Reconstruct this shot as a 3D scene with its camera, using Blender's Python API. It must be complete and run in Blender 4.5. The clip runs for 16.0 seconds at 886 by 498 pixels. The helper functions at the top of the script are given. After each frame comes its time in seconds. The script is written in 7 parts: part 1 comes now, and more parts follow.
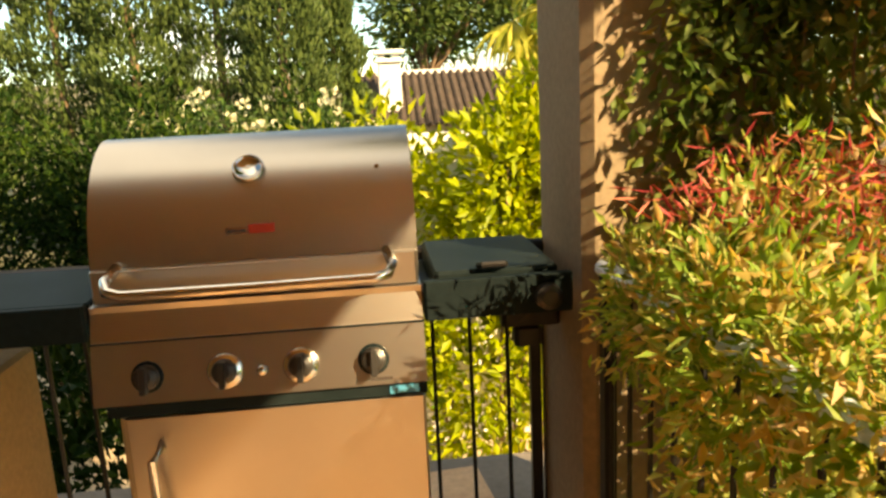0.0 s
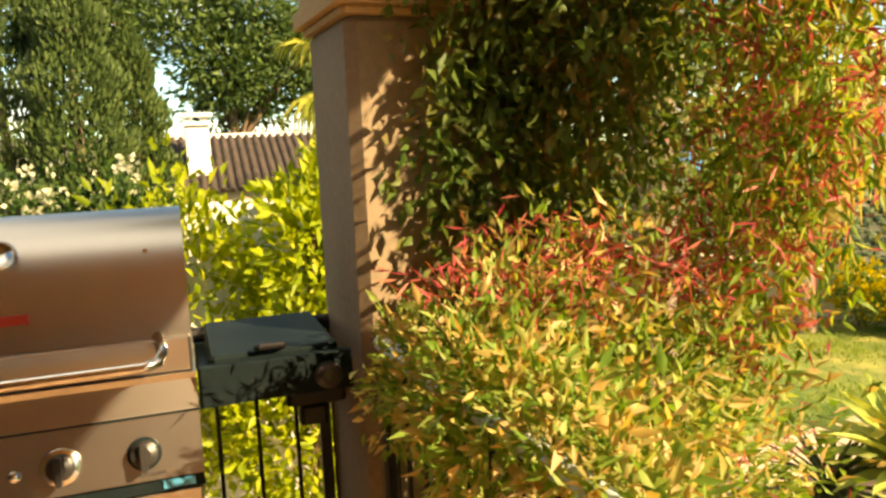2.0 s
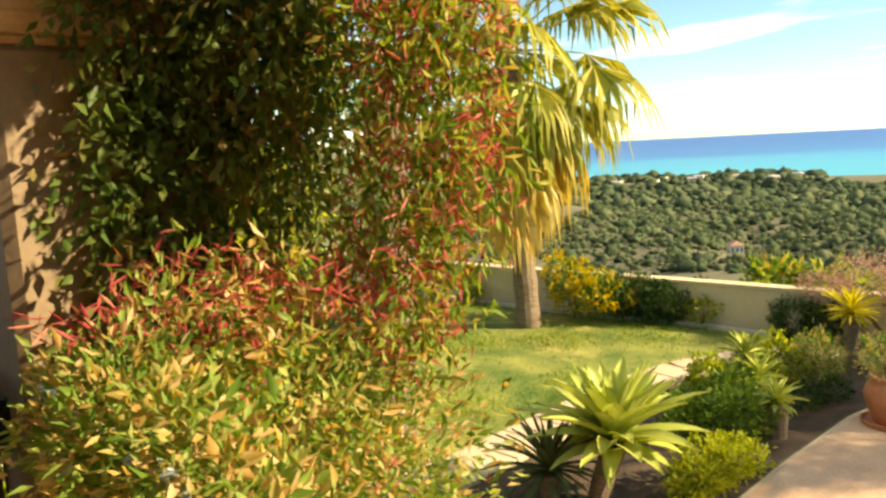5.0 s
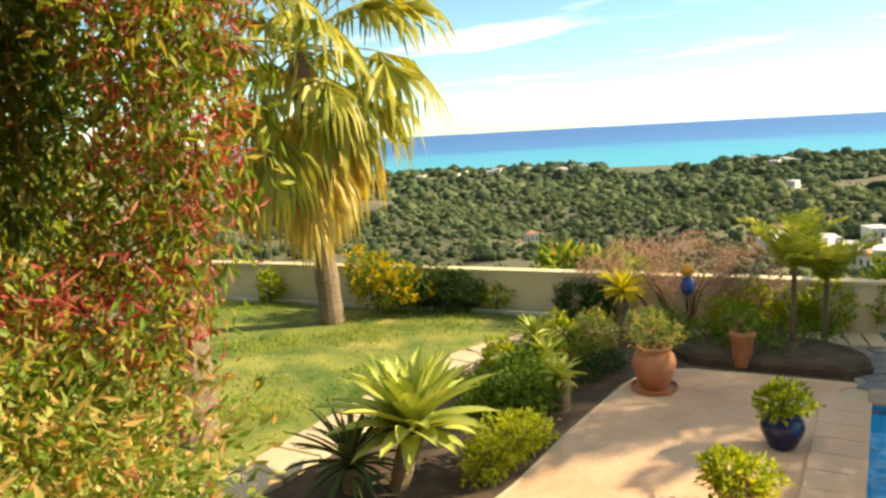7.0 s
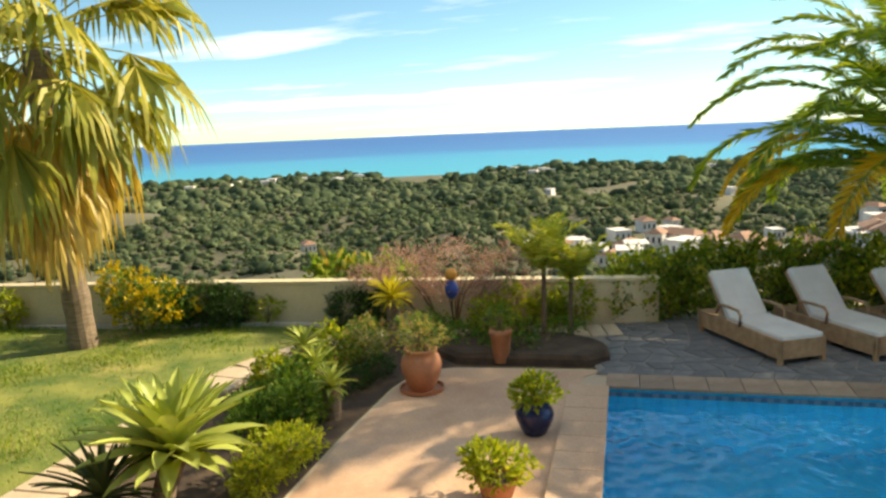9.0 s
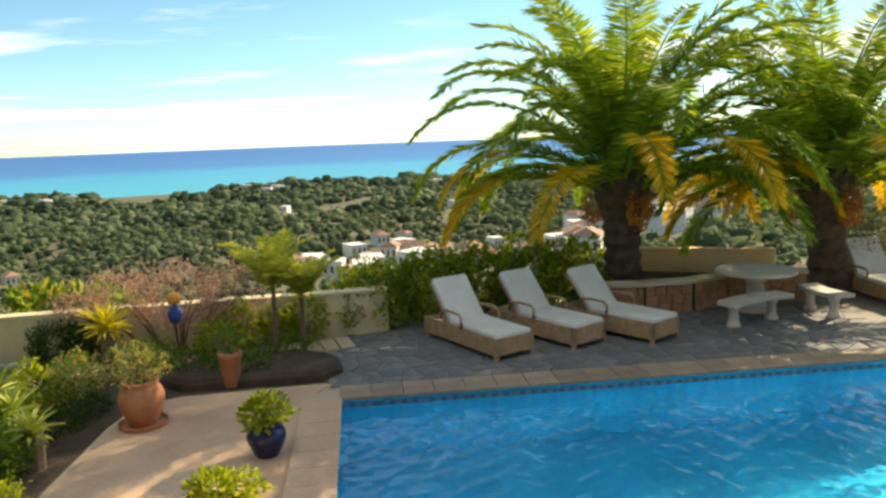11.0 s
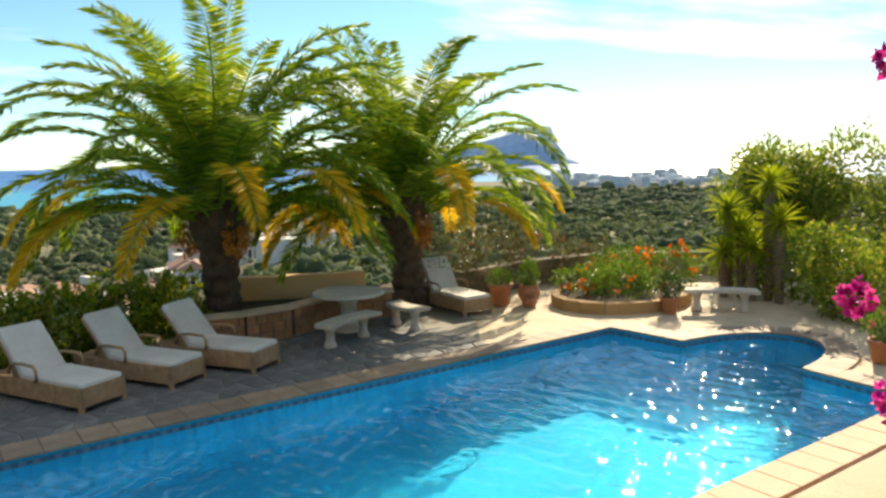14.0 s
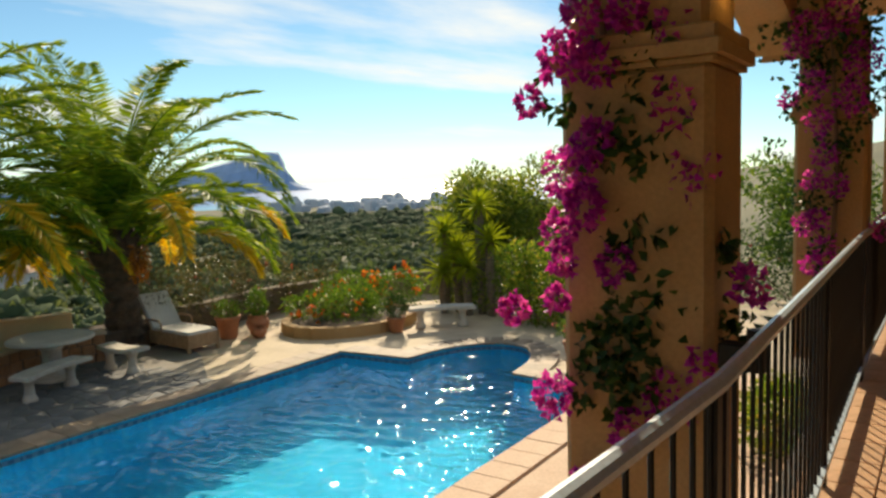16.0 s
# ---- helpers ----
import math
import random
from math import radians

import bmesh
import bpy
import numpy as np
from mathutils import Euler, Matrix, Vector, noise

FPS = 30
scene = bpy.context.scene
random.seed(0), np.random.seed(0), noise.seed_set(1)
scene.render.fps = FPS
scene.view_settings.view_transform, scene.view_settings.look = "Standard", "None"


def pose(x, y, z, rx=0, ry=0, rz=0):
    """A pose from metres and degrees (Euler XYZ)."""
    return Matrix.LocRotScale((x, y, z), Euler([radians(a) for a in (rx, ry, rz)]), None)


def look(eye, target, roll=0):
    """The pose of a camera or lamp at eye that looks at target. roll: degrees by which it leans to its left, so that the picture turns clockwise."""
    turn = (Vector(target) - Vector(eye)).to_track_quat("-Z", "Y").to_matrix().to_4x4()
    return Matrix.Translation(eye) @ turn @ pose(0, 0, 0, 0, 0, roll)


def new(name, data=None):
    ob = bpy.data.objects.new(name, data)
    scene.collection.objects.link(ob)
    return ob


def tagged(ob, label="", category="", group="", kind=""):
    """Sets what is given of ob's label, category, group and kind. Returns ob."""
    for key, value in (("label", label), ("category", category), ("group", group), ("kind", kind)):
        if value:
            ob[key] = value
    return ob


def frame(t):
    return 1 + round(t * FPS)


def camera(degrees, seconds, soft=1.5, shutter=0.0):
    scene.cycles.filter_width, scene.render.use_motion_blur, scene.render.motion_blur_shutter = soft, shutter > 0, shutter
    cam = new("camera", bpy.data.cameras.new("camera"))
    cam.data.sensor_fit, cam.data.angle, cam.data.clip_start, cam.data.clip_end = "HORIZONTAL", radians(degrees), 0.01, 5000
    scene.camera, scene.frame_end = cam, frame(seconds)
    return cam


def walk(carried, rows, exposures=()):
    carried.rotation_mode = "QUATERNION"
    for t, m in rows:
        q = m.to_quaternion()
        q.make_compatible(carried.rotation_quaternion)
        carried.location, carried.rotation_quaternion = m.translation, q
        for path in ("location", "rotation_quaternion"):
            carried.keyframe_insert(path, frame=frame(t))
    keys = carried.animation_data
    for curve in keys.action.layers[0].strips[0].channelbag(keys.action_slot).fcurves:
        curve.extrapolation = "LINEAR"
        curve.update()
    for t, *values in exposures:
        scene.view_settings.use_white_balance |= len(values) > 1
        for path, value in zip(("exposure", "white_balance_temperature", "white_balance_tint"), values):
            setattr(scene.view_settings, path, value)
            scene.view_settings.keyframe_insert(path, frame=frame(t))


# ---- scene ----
cam = camera(61.0, 16.0, soft=2.7)
PATH = [
    (0, look((-0.005, -0.286, 1.342), (0.1579, 1.6638, 0.9277), -2.80)),
    (0.5, look((0.016, -0.291, 1.354), (0.3195, 1.6508, 0.9809), -2.44)),
    (1, look((0.039, -0.301, 1.365), (0.4219, 1.6332, 1.0279), -2.21)),
    (1.5, look((0.063, -0.316, 1.374), (0.5732, 1.5943, 1.0713), -2.22)),
    (2, look((0.088, -0.334, 1.383), (0.7250, 1.5413, 1.1072), -2.47)),
    (2.5, look((0.112, -0.356, 1.391), (0.8549, 1.4830, 1.1315), -2.61)),
    (3, look((0.136, -0.380, 1.398), (0.9728, 1.4203, 1.1519), -2.60)),
    (5.5, look((0.247, -0.522, 1.418), (1.5395, 0.9777, 1.1361), -3.32)),
    (6, look((0.265, -0.553, 1.419), (1.6470, 0.8637, 1.1314), -3.61)),
    (6.5, look((0.282, -0.585, 1.420), (1.7526, 0.7369, 1.1192), -3.40)),
    (7, look((0.298, -0.618, 1.419), (1.8545, 0.5986, 1.1071), -3.18)),
    (7.5, look((0.312, -0.651, 1.417), (1.9521, 0.4500, 1.1057), -2.75)),
    (8, look((0.325, -0.686, 1.415), (2.0430, 0.2892, 1.1038), -2.52)),
    (8.5, look((0.336, -0.721, 1.411), (2.1176, 0.1317, 1.0985), -2.19)),
    (9, look((0.345, -0.756, 1.408), (2.1881, -0.0465, 1.0938), -2.37)),
    (11.5, look((0.362, -0.943, 1.384), (2.3362, -1.0659, 1.0879), -1.87)),
    (12, look((0.358, -0.981, 1.380), (2.3173, -1.2530, 1.0822), -1.63)),
    (12.5, look((0.352, -1.017, 1.376), (2.2843, -1.4428, 1.0865), -1.57)),
    (13, look((0.341, -1.053, 1.372), (2.2325, -1.6488, 1.1111), -1.32)),
    (13.5, look((0.327, -1.086, 1.370), (2.1490, -1.8746, 1.1262), -1.51)),
    (14, look((0.309, -1.116, 1.369), (2.0570, -2.0559, 1.1222), -1.25)),
    (14.5, look((0.285, -1.142, 1.369), (1.9508, -2.2235, 1.1303), -1.05)),
    (15, look((0.256, -1.163, 1.371), (1.8356, -2.3697, 1.1486), -1.18)),
    (15.5, look((0.220, -1.178, 1.375), (1.6775, -2.5324, 1.1711), -1.41)),
    (16, look((0.177, -1.185, 1.382), (1.4955, -2.6755, 1.1857), -1.80)),
]

walk(cam, PATH, exposures=[(0.0, 1.6, 11200, 11), (3.0, 1.58, 9600, 10), (5.5, 1.27, 8700, 8), (7.5, 1.17, 8050, 6), (9.0, 0.97, 7600, 7), (12.0, 0.97, 7500, 6), (13.5, 0.90, 7200, 7), (16.0, 0.27, 7200, 7)])

# ---- light: a low winter sun from the south-east, a clear sky with streaks of cloud ----
SUN_AZ, SUN_EL = radians(138.5), radians(30)          # clockwise from +y
SUN_DIR = Vector((math.sin(SUN_AZ) * math.cos(SUN_EL), math.cos(SUN_AZ) * math.cos(SUN_EL), math.sin(SUN_EL)))
sun_data = bpy.data.lights.new("sun", "SUN")
sun_data.energy, sun_data.angle, sun_data.color = 5.0, radians(0.53), (1.0, 0.87, 0.68)
sun = new("sun", sun_data)
sun.matrix_world = look(SUN_DIR * 50, (0, 0, 0))

world = bpy.data.worlds.new("sky")
scene.world = world
world.use_nodes = True
wt = world.node_tree
wn, wl = wt.nodes, wt.links
sky = wn.new("ShaderNodeTexSky")
sky.sky_type, sky.sun_disc = "NISHITA", False
sky.sun_elevation, sky.sun_rotation = SUN_EL, SUN_AZ
sky.air_density, sky.dust_density, sky.ozone_density = 0.8, 0.05, 3.5
coord = wn.new("ShaderNodeTexCoord")
split = wn.new("ShaderNodeSeparateXYZ")
wl.new(coord.outputs["Generated"], split.inputs[0])


def wmath(op, a, b):
    n = wn.new("ShaderNodeMath")
    n.operation = op
    for k, v in enumerate((a, b)):
        if isinstance(v, (int, float)):
            n.inputs[k].default_value = v
        else:
            wl.new(v, n.inputs[k])
    return n.outputs[0]


# clouds lie on a flat layer overhead
height = wmath("MAXIMUM", wmath("ADD", split.outputs[2], 0.06), 0.03)
flat = wn.new("ShaderNodeCombineXYZ")
wl.new(wmath("DIVIDE", split.outputs[0], height), flat.inputs[0])
wl.new(wmath("DIVIDE", split.outputs[1], height), flat.inputs[1])
stretch = wn.new("ShaderNodeMapping")
stretch.inputs["Rotation"].default_value = (0, 0, radians(20))
stretch.inputs["Scale"].default_value = (0.35, 0.16, 1.0)
stretch.inputs["Location"].default_value = (3.1, 1.7, 0)
wl.new(flat.outputs[0], stretch.inputs[0])
puff = wn.new("ShaderNodeTexNoise")
puff.inputs["Scale"].default_value, puff.inputs["Detail"].default_value, puff.inputs["Roughness"].default_value = 1.6, 8, 0.58
wl.new(stretch.outputs[0], puff.inputs["Vector"])
cover = wn.new("ShaderNodeValToRGB")
cover.color_ramp.elements[0].position, cover.color_ramp.elements[0].color = 0.52, (0, 0, 0, 1)
cover.color_ramp.elements[1].position, cover.color_ramp.elements[1].color = 0.67, (0.95, 0.95, 0.95, 1)
wl.new(puff.outputs["Fac"], cover.inputs[0])
mixc = wn.new("ShaderNodeMix")
mixc.data_type = "RGBA"
wl.new(cover.outputs[0], mixc.inputs[0])
tint = wn.new("ShaderNodeMix")
tint.data_type, tint.blend_type = "RGBA", "MULTIPLY"
tint.inputs[0].default_value = 1.0
tint.inputs[7].default_value = (0.86, 1.05, 1.02, 1)
wl.new(sky.outputs[0], tint.inputs[6])
wl.new(tint.outputs[2], mixc.inputs[6])
mixc.inputs[7].default_value = (8.0, 8.3, 8.6, 1)
back = wn["Background"]
back.inputs[1].default_value = 0.10
wl.new(mixc.outputs[2], back.inputs[0])


# ---- materials ----
def nodes_of(name):
    m = bpy.data.materials.new(name)
    m.use_nodes = True
    t = m.node_tree
    return m, t.nodes, t.links, t.nodes["Principled BSDF"]


def ramp(n, l, source, stops):
    r = n.new("ShaderNodeValToRGB")
    e = r.color_ramp.elements
    while len(e) < len(stops):
        e.new(0.5)
    for k, (p, c) in enumerate(stops):
        e[k].position, e[k].color = p, (*c, 1)
    l.new(source, r.inputs[0])
    return r.outputs[0]


def noise_of(n, l, scale, detail=6, rough=0.6, stretch=None, space="Object"):
    c = n.new("ShaderNodeTexCoord")
    x = n.new("ShaderNodeTexNoise")
    x.inputs["Scale"].default_value, x.inputs["Detail"].default_value, x.inputs["Roughness"].default_value = scale, detail, rough
    if stretch:
        m = n.new("ShaderNodeMapping")
        m.inputs["Scale"].default_value = stretch
        l.new(c.outputs[space], m.inputs[0])
        l.new(m.outputs[0], x.inputs["Vector"])
    else:
        l.new(c.outputs[space], x.inputs["Vector"])
    return x.outputs["Fac"]


def mixed(n, l, fac, a, b, mode="MIX"):
    m = n.new("ShaderNodeMix")
    m.data_type, m.blend_type = "RGBA", mode
    if isinstance(fac, (int, float)):
        m.inputs[0].default_value = fac
    else:
        l.new(fac, m.inputs[0])
    for k, v in ((6, a), (7, b)):
        if isinstance(v, tuple):
            m.inputs[k].default_value = (*v, 1)
        else:
            l.new(v, m.inputs[k])
    return m.outputs[2]


def bumped(n, l, p, source, strength, distance):
    b = n.new("ShaderNodeBump")
    b.inputs["Strength"].default_value, b.inputs["Distance"].default_value = strength, distance
    l.new(source, b.inputs["Height"])
    l.new(b.outputs[0], p.inputs["Normal"])


def surface(name, dark, light, scale=3.0, fine=40.0, rough=0.8, bump=0.3, depth=0.01, metal=0.0, stains=None, stretch=None, vary=0.0, spec=0.5):
    """Plaster, stone, soil, wood: two scales of colour, fine relief, stains with a shape of their own; vary: from piece to piece."""
    m, n, l, p = nodes_of(name)
    a = noise_of(n, l, scale, 5, 0.6, stretch)
    b = noise_of(n, l, fine, 4, 0.6, stretch)
    c = ramp(n, l, a, [(0.3, dark), (0.7, light)])
    g = ramp(n, l, b, [(0.3, (0.78, 0.78, 0.78)), (0.7, (1.08, 1.08, 1.08))])
    c = mixed(n, l, 0.8, c, g, "MULTIPLY")
    if stains:
        s = ramp(n, l, noise_of(n, l, scale * 0.45, 7, 0.7), [(0.55, (0, 0, 0)), (0.68, (1, 1, 1))])
        c = mixed(n, l, s, c, stains)
    if vary:
        o = n.new("ShaderNodeObjectInfo")
        v = ramp(n, l, o.outputs["Random"], [(0.0, (1 - vary,) * 3), (1.0, (1 + vary * 0.6, 1 + vary * 0.5, 1 + vary * 0.4))])
        c = mixed(n, l, 1.0, c, v, "MULTIPLY")
    l.new(c, p.inputs["Base Color"])
    p.inputs["Roughness"].default_value, p.inputs["Metallic"].default_value = rough, metal
    p.inputs["Specular IOR Level"].default_value = spec
    if bump:
        bumped(n, l, p, b, bump, depth)
    return m


def leafy(name, stops, rough=0.45, through_=0.35, patch=1.3, low=(0.72, 0.75, 0.72), high=(1.15, 1.12, 1.1), clump=0.0, spec=0.22):
    """Leaves: colour by leaf and (clump) by spray, some light comes through."""
    m, n, l, p = nodes_of(name)
    g = n.new("ShaderNodeNewGeometry")
    pick = g.outputs["Random Per Island"]
    if clump:
        wide = n.new("ShaderNodeMapRange")
        wide.inputs["From Min"].default_value, wide.inputs["From Max"].default_value = 0.36, 0.64
        l.new(noise_of(n, l, patch * 1.7, 3, 0.55), wide.inputs["Value"])
        blend = n.new("ShaderNodeMix")
        blend.inputs[0].default_value = clump
        l.new(pick, blend.inputs[2])
        l.new(wide.outputs[0], blend.inputs[3])
        pick = blend.outputs[0]
    c = ramp(n, l, pick, stops)
    v = ramp(n, l, noise_of(n, l, patch, 3), [(0.3, low), (0.7, high)])
    c = mixed(n, l, 1.0, c, v, "MULTIPLY")
    l.new(c, p.inputs["Base Color"])
    p.inputs["Roughness"].default_value = rough
    p.inputs["Specular IOR Level"].default_value = spec
    t = n.new("ShaderNodeBsdfTranslucent")
    l.new(mixed(n, l, 1.0, c, (1.25, 1.2, 0.6), "MULTIPLY"), t.inputs[0])
    x = n.new("ShaderNodeMixShader")
    x.inputs[0].default_value = through_
    l.new(p.outputs[0], x.inputs[1])
    l.new(t.outputs[0], x.inputs[2])
    l.new(x.outputs[0], n["Material Output"].inputs[0])
    return m


PLASTER = surface("cream_plaster", (0.40, 0.23, 0.085), (0.54, 0.34, 0.15), 1.2, 60, 0.85, 0.25, 0.004, stains=(0.32, 0.175, 0.065))
# weathered plaster, darkened further to paint in the shade on the corner pillar
PLASTER_GREY = surface("weathered_shaded_plaster", (0.20, 0.145, 0.09), (0.29, 0.22, 0.145), 1.5, 50, 0.9, 0.3, 0.004, stains=(0.15, 0.105, 0.065))
WALL_CREAM = surface("garden_wall_paint", (0.66, 0.54, 0.31), (0.78, 0.67, 0.43), 0.8, 40, 0.85, 0.2, 0.004, stains=(0.54, 0.43, 0.26))
# ochre raised above the other plaster, standing in for sun on the parapet
OCHRE = surface("sun_raised_ochre_plaster", (0.66, 0.43, 0.18), (0.78, 0.55, 0.27), 1.2, 60, 0.85, 0.25, 0.004, stains=(0.56, 0.34, 0.14))
WHITE = surface("white_render", (0.70, 0.68, 0.62), (0.82, 0.80, 0.75), 0.5, 20, 0.8, 0.1)
TERRACE = surface("pink_concrete", (0.56, 0.35, 0.22), (0.70, 0.49, 0.33), 0.7, 30, 0.75, 0.2, 0.003, stains=(0.48, 0.29, 0.18))
FLAG = surface("flagstone", (0.125, 0.13, 0.135), (0.23, 0.225, 0.22), 2.0, 25, 0.75, 0.35, 0.006, vary=0.22)
FLAG_JOINT = surface("pale_joint_mortar", (0.22, 0.20, 0.17), (0.32, 0.29, 0.25), 2.0, 40, 0.9, 0.3, 0.004)
GROUT = surface("mortar", (0.15, 0.13, 0.11), (0.23, 0.20, 0.17), 2.0, 40, 0.9, 0.3, 0.004)
COPING = surface("coping_stone", (0.27, 0.19, 0.13), (0.42, 0.31, 0.22), 2.5, 30, 0.7, 0.3, 0.004, vary=0.2)
SANDY = surface("sandy_paving", (0.50, 0.39, 0.26), (0.66, 0.53, 0.37), 1.2, 30, 0.8, 0.25, 0.004, stains=(0.42, 0.32, 0.22))
SOIL = surface("soil", (0.05, 0.032, 0.02), (0.12, 0.08, 0.05), 3, 35, 0.95, 0.8, 0.02)
EARTH = surface("dry_earth", (0.07, 0.075, 0.03), (0.17, 0.15, 0.08), 0.02, 0.4, 0.95, 0.3, 0.05)
LAWN = surface("lawn_turf", (0.03, 0.10, 0.008), (0.32, 0.32, 0.07), 1.1, 30, 0.9, 0.7, 0.02, stains=(0.44, 0.36, 0.12))
STONE = surface("cast_stone", (0.52, 0.46, 0.38), (0.68, 0.62, 0.52), 3, 45, 0.85, 0.3, 0.004, stains=(0.38, 0.34, 0.27))
BRICKISH = surface("rubble_stone", (0.36, 0.17, 0.08), (0.56, 0.31, 0.16), 5, 40, 0.9, 0.6, 0.01, vary=0.25)
TERRACOTTA = surface("terracotta", (0.42, 0.16, 0.075), (0.55, 0.24, 0.12), 4, 50, 0.75, 0.25, 0.003, stains=(0.55, 0.36, 0.25))
TILE_FLOOR = surface("floor_tile", (0.60, 0.34, 0.18), (0.72, 0.45, 0.26), 4, 40, 0.45, 0.1, 0.002, vary=0.12)
TILE_RED = surface("roof_tile", (0.30, 0.16, 0.10), (0.42, 0.25, 0.16), 3, 30, 0.85, 0.3)
# neighbour's roof tile: the pines' shade is put into this dark colour
TILE_SHADED = surface("shade_darkened_roof_tile", (0.035, 0.024, 0.017), (0.085, 0.058, 0.042), 3, 14, 0.9, 0.8, 0.05)
BARK = surface("palm_bark", (0.16, 0.115, 0.075), (0.34, 0.26, 0.18), 6, 40, 0.95, 0.9, 0.02, stretch=(1, 1, 5))
BARK_DARK = surface("date_palm_bark", (0.055, 0.035, 0.022), (0.15, 0.095, 0.06), 7, 40, 0.95, 0.9, 0.03)
WOOD_BROWN = surface("stem_wood", (0.13, 0.08, 0.045), (0.26, 0.17, 0.10), 8, 60, 0.9, 0.6, 0.005, stretch=(1, 1, 0.2))
WICKER = surface("wicker", (0.34, 0.20, 0.10), (0.52, 0.34, 0.19), 9, 130, 0.65, 0.8, 0.004)
CUSHION = surface("canvas_cushion", (0.66, 0.62, 0.57), (0.78, 0.75, 0.70), 2.5, 90, 0.9, 0.35, 0.004)
IRON = surface("black_iron", (0.012, 0.012, 0.013), (0.03, 0.028, 0.027), 6, 60, 0.45, 0.2, 0.002, metal=0.6)
RAIL_GREY = surface("pale_blue_rail_paint", (0.52, 0.64, 0.74), (0.64, 0.75, 0.83), 6, 60, 0.3, 0.1, 0.001)
GRILL_BLACK = surface("black_enamel", (0.008, 0.014, 0.015), (0.016, 0.024, 0.025), 5, 60, 0.35, 0.03, 0.0005, spec=0.03)
KNOB = surface("black_knob_plastic", (0.015, 0.014, 0.013), (0.03, 0.028, 0.026), 12, 80, 0.4, 0.1, 0.001)
CHROME = surface("chrome", (0.68, 0.66, 0.62), (0.80, 0.78, 0.74), 6, 60, 0.14, 0.05, 0.001, metal=1.0)
BLUE_GLAZE = surface("blue_glaze", (0.004, 0.007, 0.045), (0.010, 0.018, 0.10), 5, 30, 0.18, 0.1, 0.002)
RED_BADGE = surface("red_badge", (0.40, 0.03, 0.02), (0.50, 0.05, 0.03), 8, 60, 0.4, 0)
BAR_DARK = surface("dark_print", (0.04, 0.03, 0.03), (0.07, 0.06, 0.05), 8, 60, 0.5, 0)
BAR_BLUE = surface("blue_sticker", (0.03, 0.25, 0.45), (0.06, 0.35, 0.55), 8, 60, 0.4, 0)
ORANGE_PAINT = surface("orange_paint", (0.70, 0.28, 0.03), (0.85, 0.42, 0.06), 8, 60, 0.5, 0)
BLUE_PAINT = surface("blue_paint", (0.02, 0.05, 0.25), (0.04, 0.09, 0.38), 8, 60, 0.4, 0)
# the rock's blue is distance haze put into its base colour
ROCK = surface("far_rock_haze_blue", (0.32, 0.44, 0.62), (0.44, 0.54, 0.70), 0.01, 0.06, 0.95, 0.3, 2.0)
FAR_WHITE = surface("far_white_walls", (0.66, 0.62, 0.56), (0.80, 0.76, 0.70), 0.1, 2, 0.9, 0)
# town walls: pale blue tint painted in place of haze over the bay
FAR_TOWN = surface("haze_tinted_town_walls", (0.50, 0.56, 0.64), (0.68, 0.72, 0.78), 0.02, 0.3, 0.9, 0, vary=0.2)
WINDOW_DARK = surface("dark_window", (0.03, 0.035, 0.04), (0.06, 0.07, 0.08), 2, 8, 0.2, 0)

AMBER, n_, l_, p_ = nodes_of("lit_amber_glass")
p_.inputs["Base Color"].default_value = (0.7, 0.42, 0.10, 1)
p_.inputs["Roughness"].default_value = 0.3
p_.inputs["Emission Color"].default_value, p_.inputs["Emission Strength"].default_value = (1.0, 0.62, 0.20, 1), 2.5

# brushed steel of the grill
STEEL, n_, l_, p_ = nodes_of("brushed_steel")
f_ = noise_of(n_, l_, 3.0, 6, 0.65, (1.0, 60.0, 60.0))
g_ = noise_of(n_, l_, 2.2, 5, 0.6)
l_.new(ramp(n_, l_, g_, [(0.3, (0.50, 0.47, 0.43)), (0.7, (0.58, 0.55, 0.50))]), p_.inputs["Base Color"])
l_.new(ramp(n_, l_, f_, [(0.3, (0.30, 0.30, 0.30)), (0.7, (0.315, 0.315, 0.315))]), p_.inputs["Roughness"])
p_.inputs["Metallic"].default_value = 1.0
bumped(n_, l_, p_, f_, 0.01, 0.0004)

# pool water: clear, rippled; daylight passes to the tiles below
WATER, n_, l_, p_ = nodes_of("pool_water")
p_.inputs["Base Color"].default_value = (0.45, 0.92, 1.0, 1)
p_.inputs["Roughness"].default_value, p_.inputs["IOR"].default_value = 0.02, 1.33
p_.inputs["Transmission Weight"].default_value = 1.0
r1 = noise_of(n_, l_, 3.0, 3, 0.5)
r2 = noise_of(n_, l_, 11.0, 2, 0.5)
r3 = mixed(n_, l_, 0.5, r1, r2)
bumped(n_, l_, p_, r3, 0.3, 0.006)

# pool lining: small blue tiles
POOL, n_, l_, p_ = nodes_of("blue_mosaic")
vt = n_.new("ShaderNodeTexBrick")
vt.offset = 0.0
vt.inputs["Scale"].default_value = 1.0
vt.inputs["Brick Width"].default_value, vt.inputs["Row Height"].default_value, vt.inputs["Mortar Size"].default_value = 0.05, 0.05, 0.004
vt.inputs["Color1"].default_value, vt.inputs["Color2"].default_value, vt.inputs["Mortar"].default_value = (0.006, 0.38, 0.64, 1), (0.014, 0.47, 0.72, 1), (0.05, 0.47, 0.68, 1)
tc = n_.new("ShaderNodeTexCoord")
l_.new(tc.outputs["Object"], vt.inputs["Vector"])
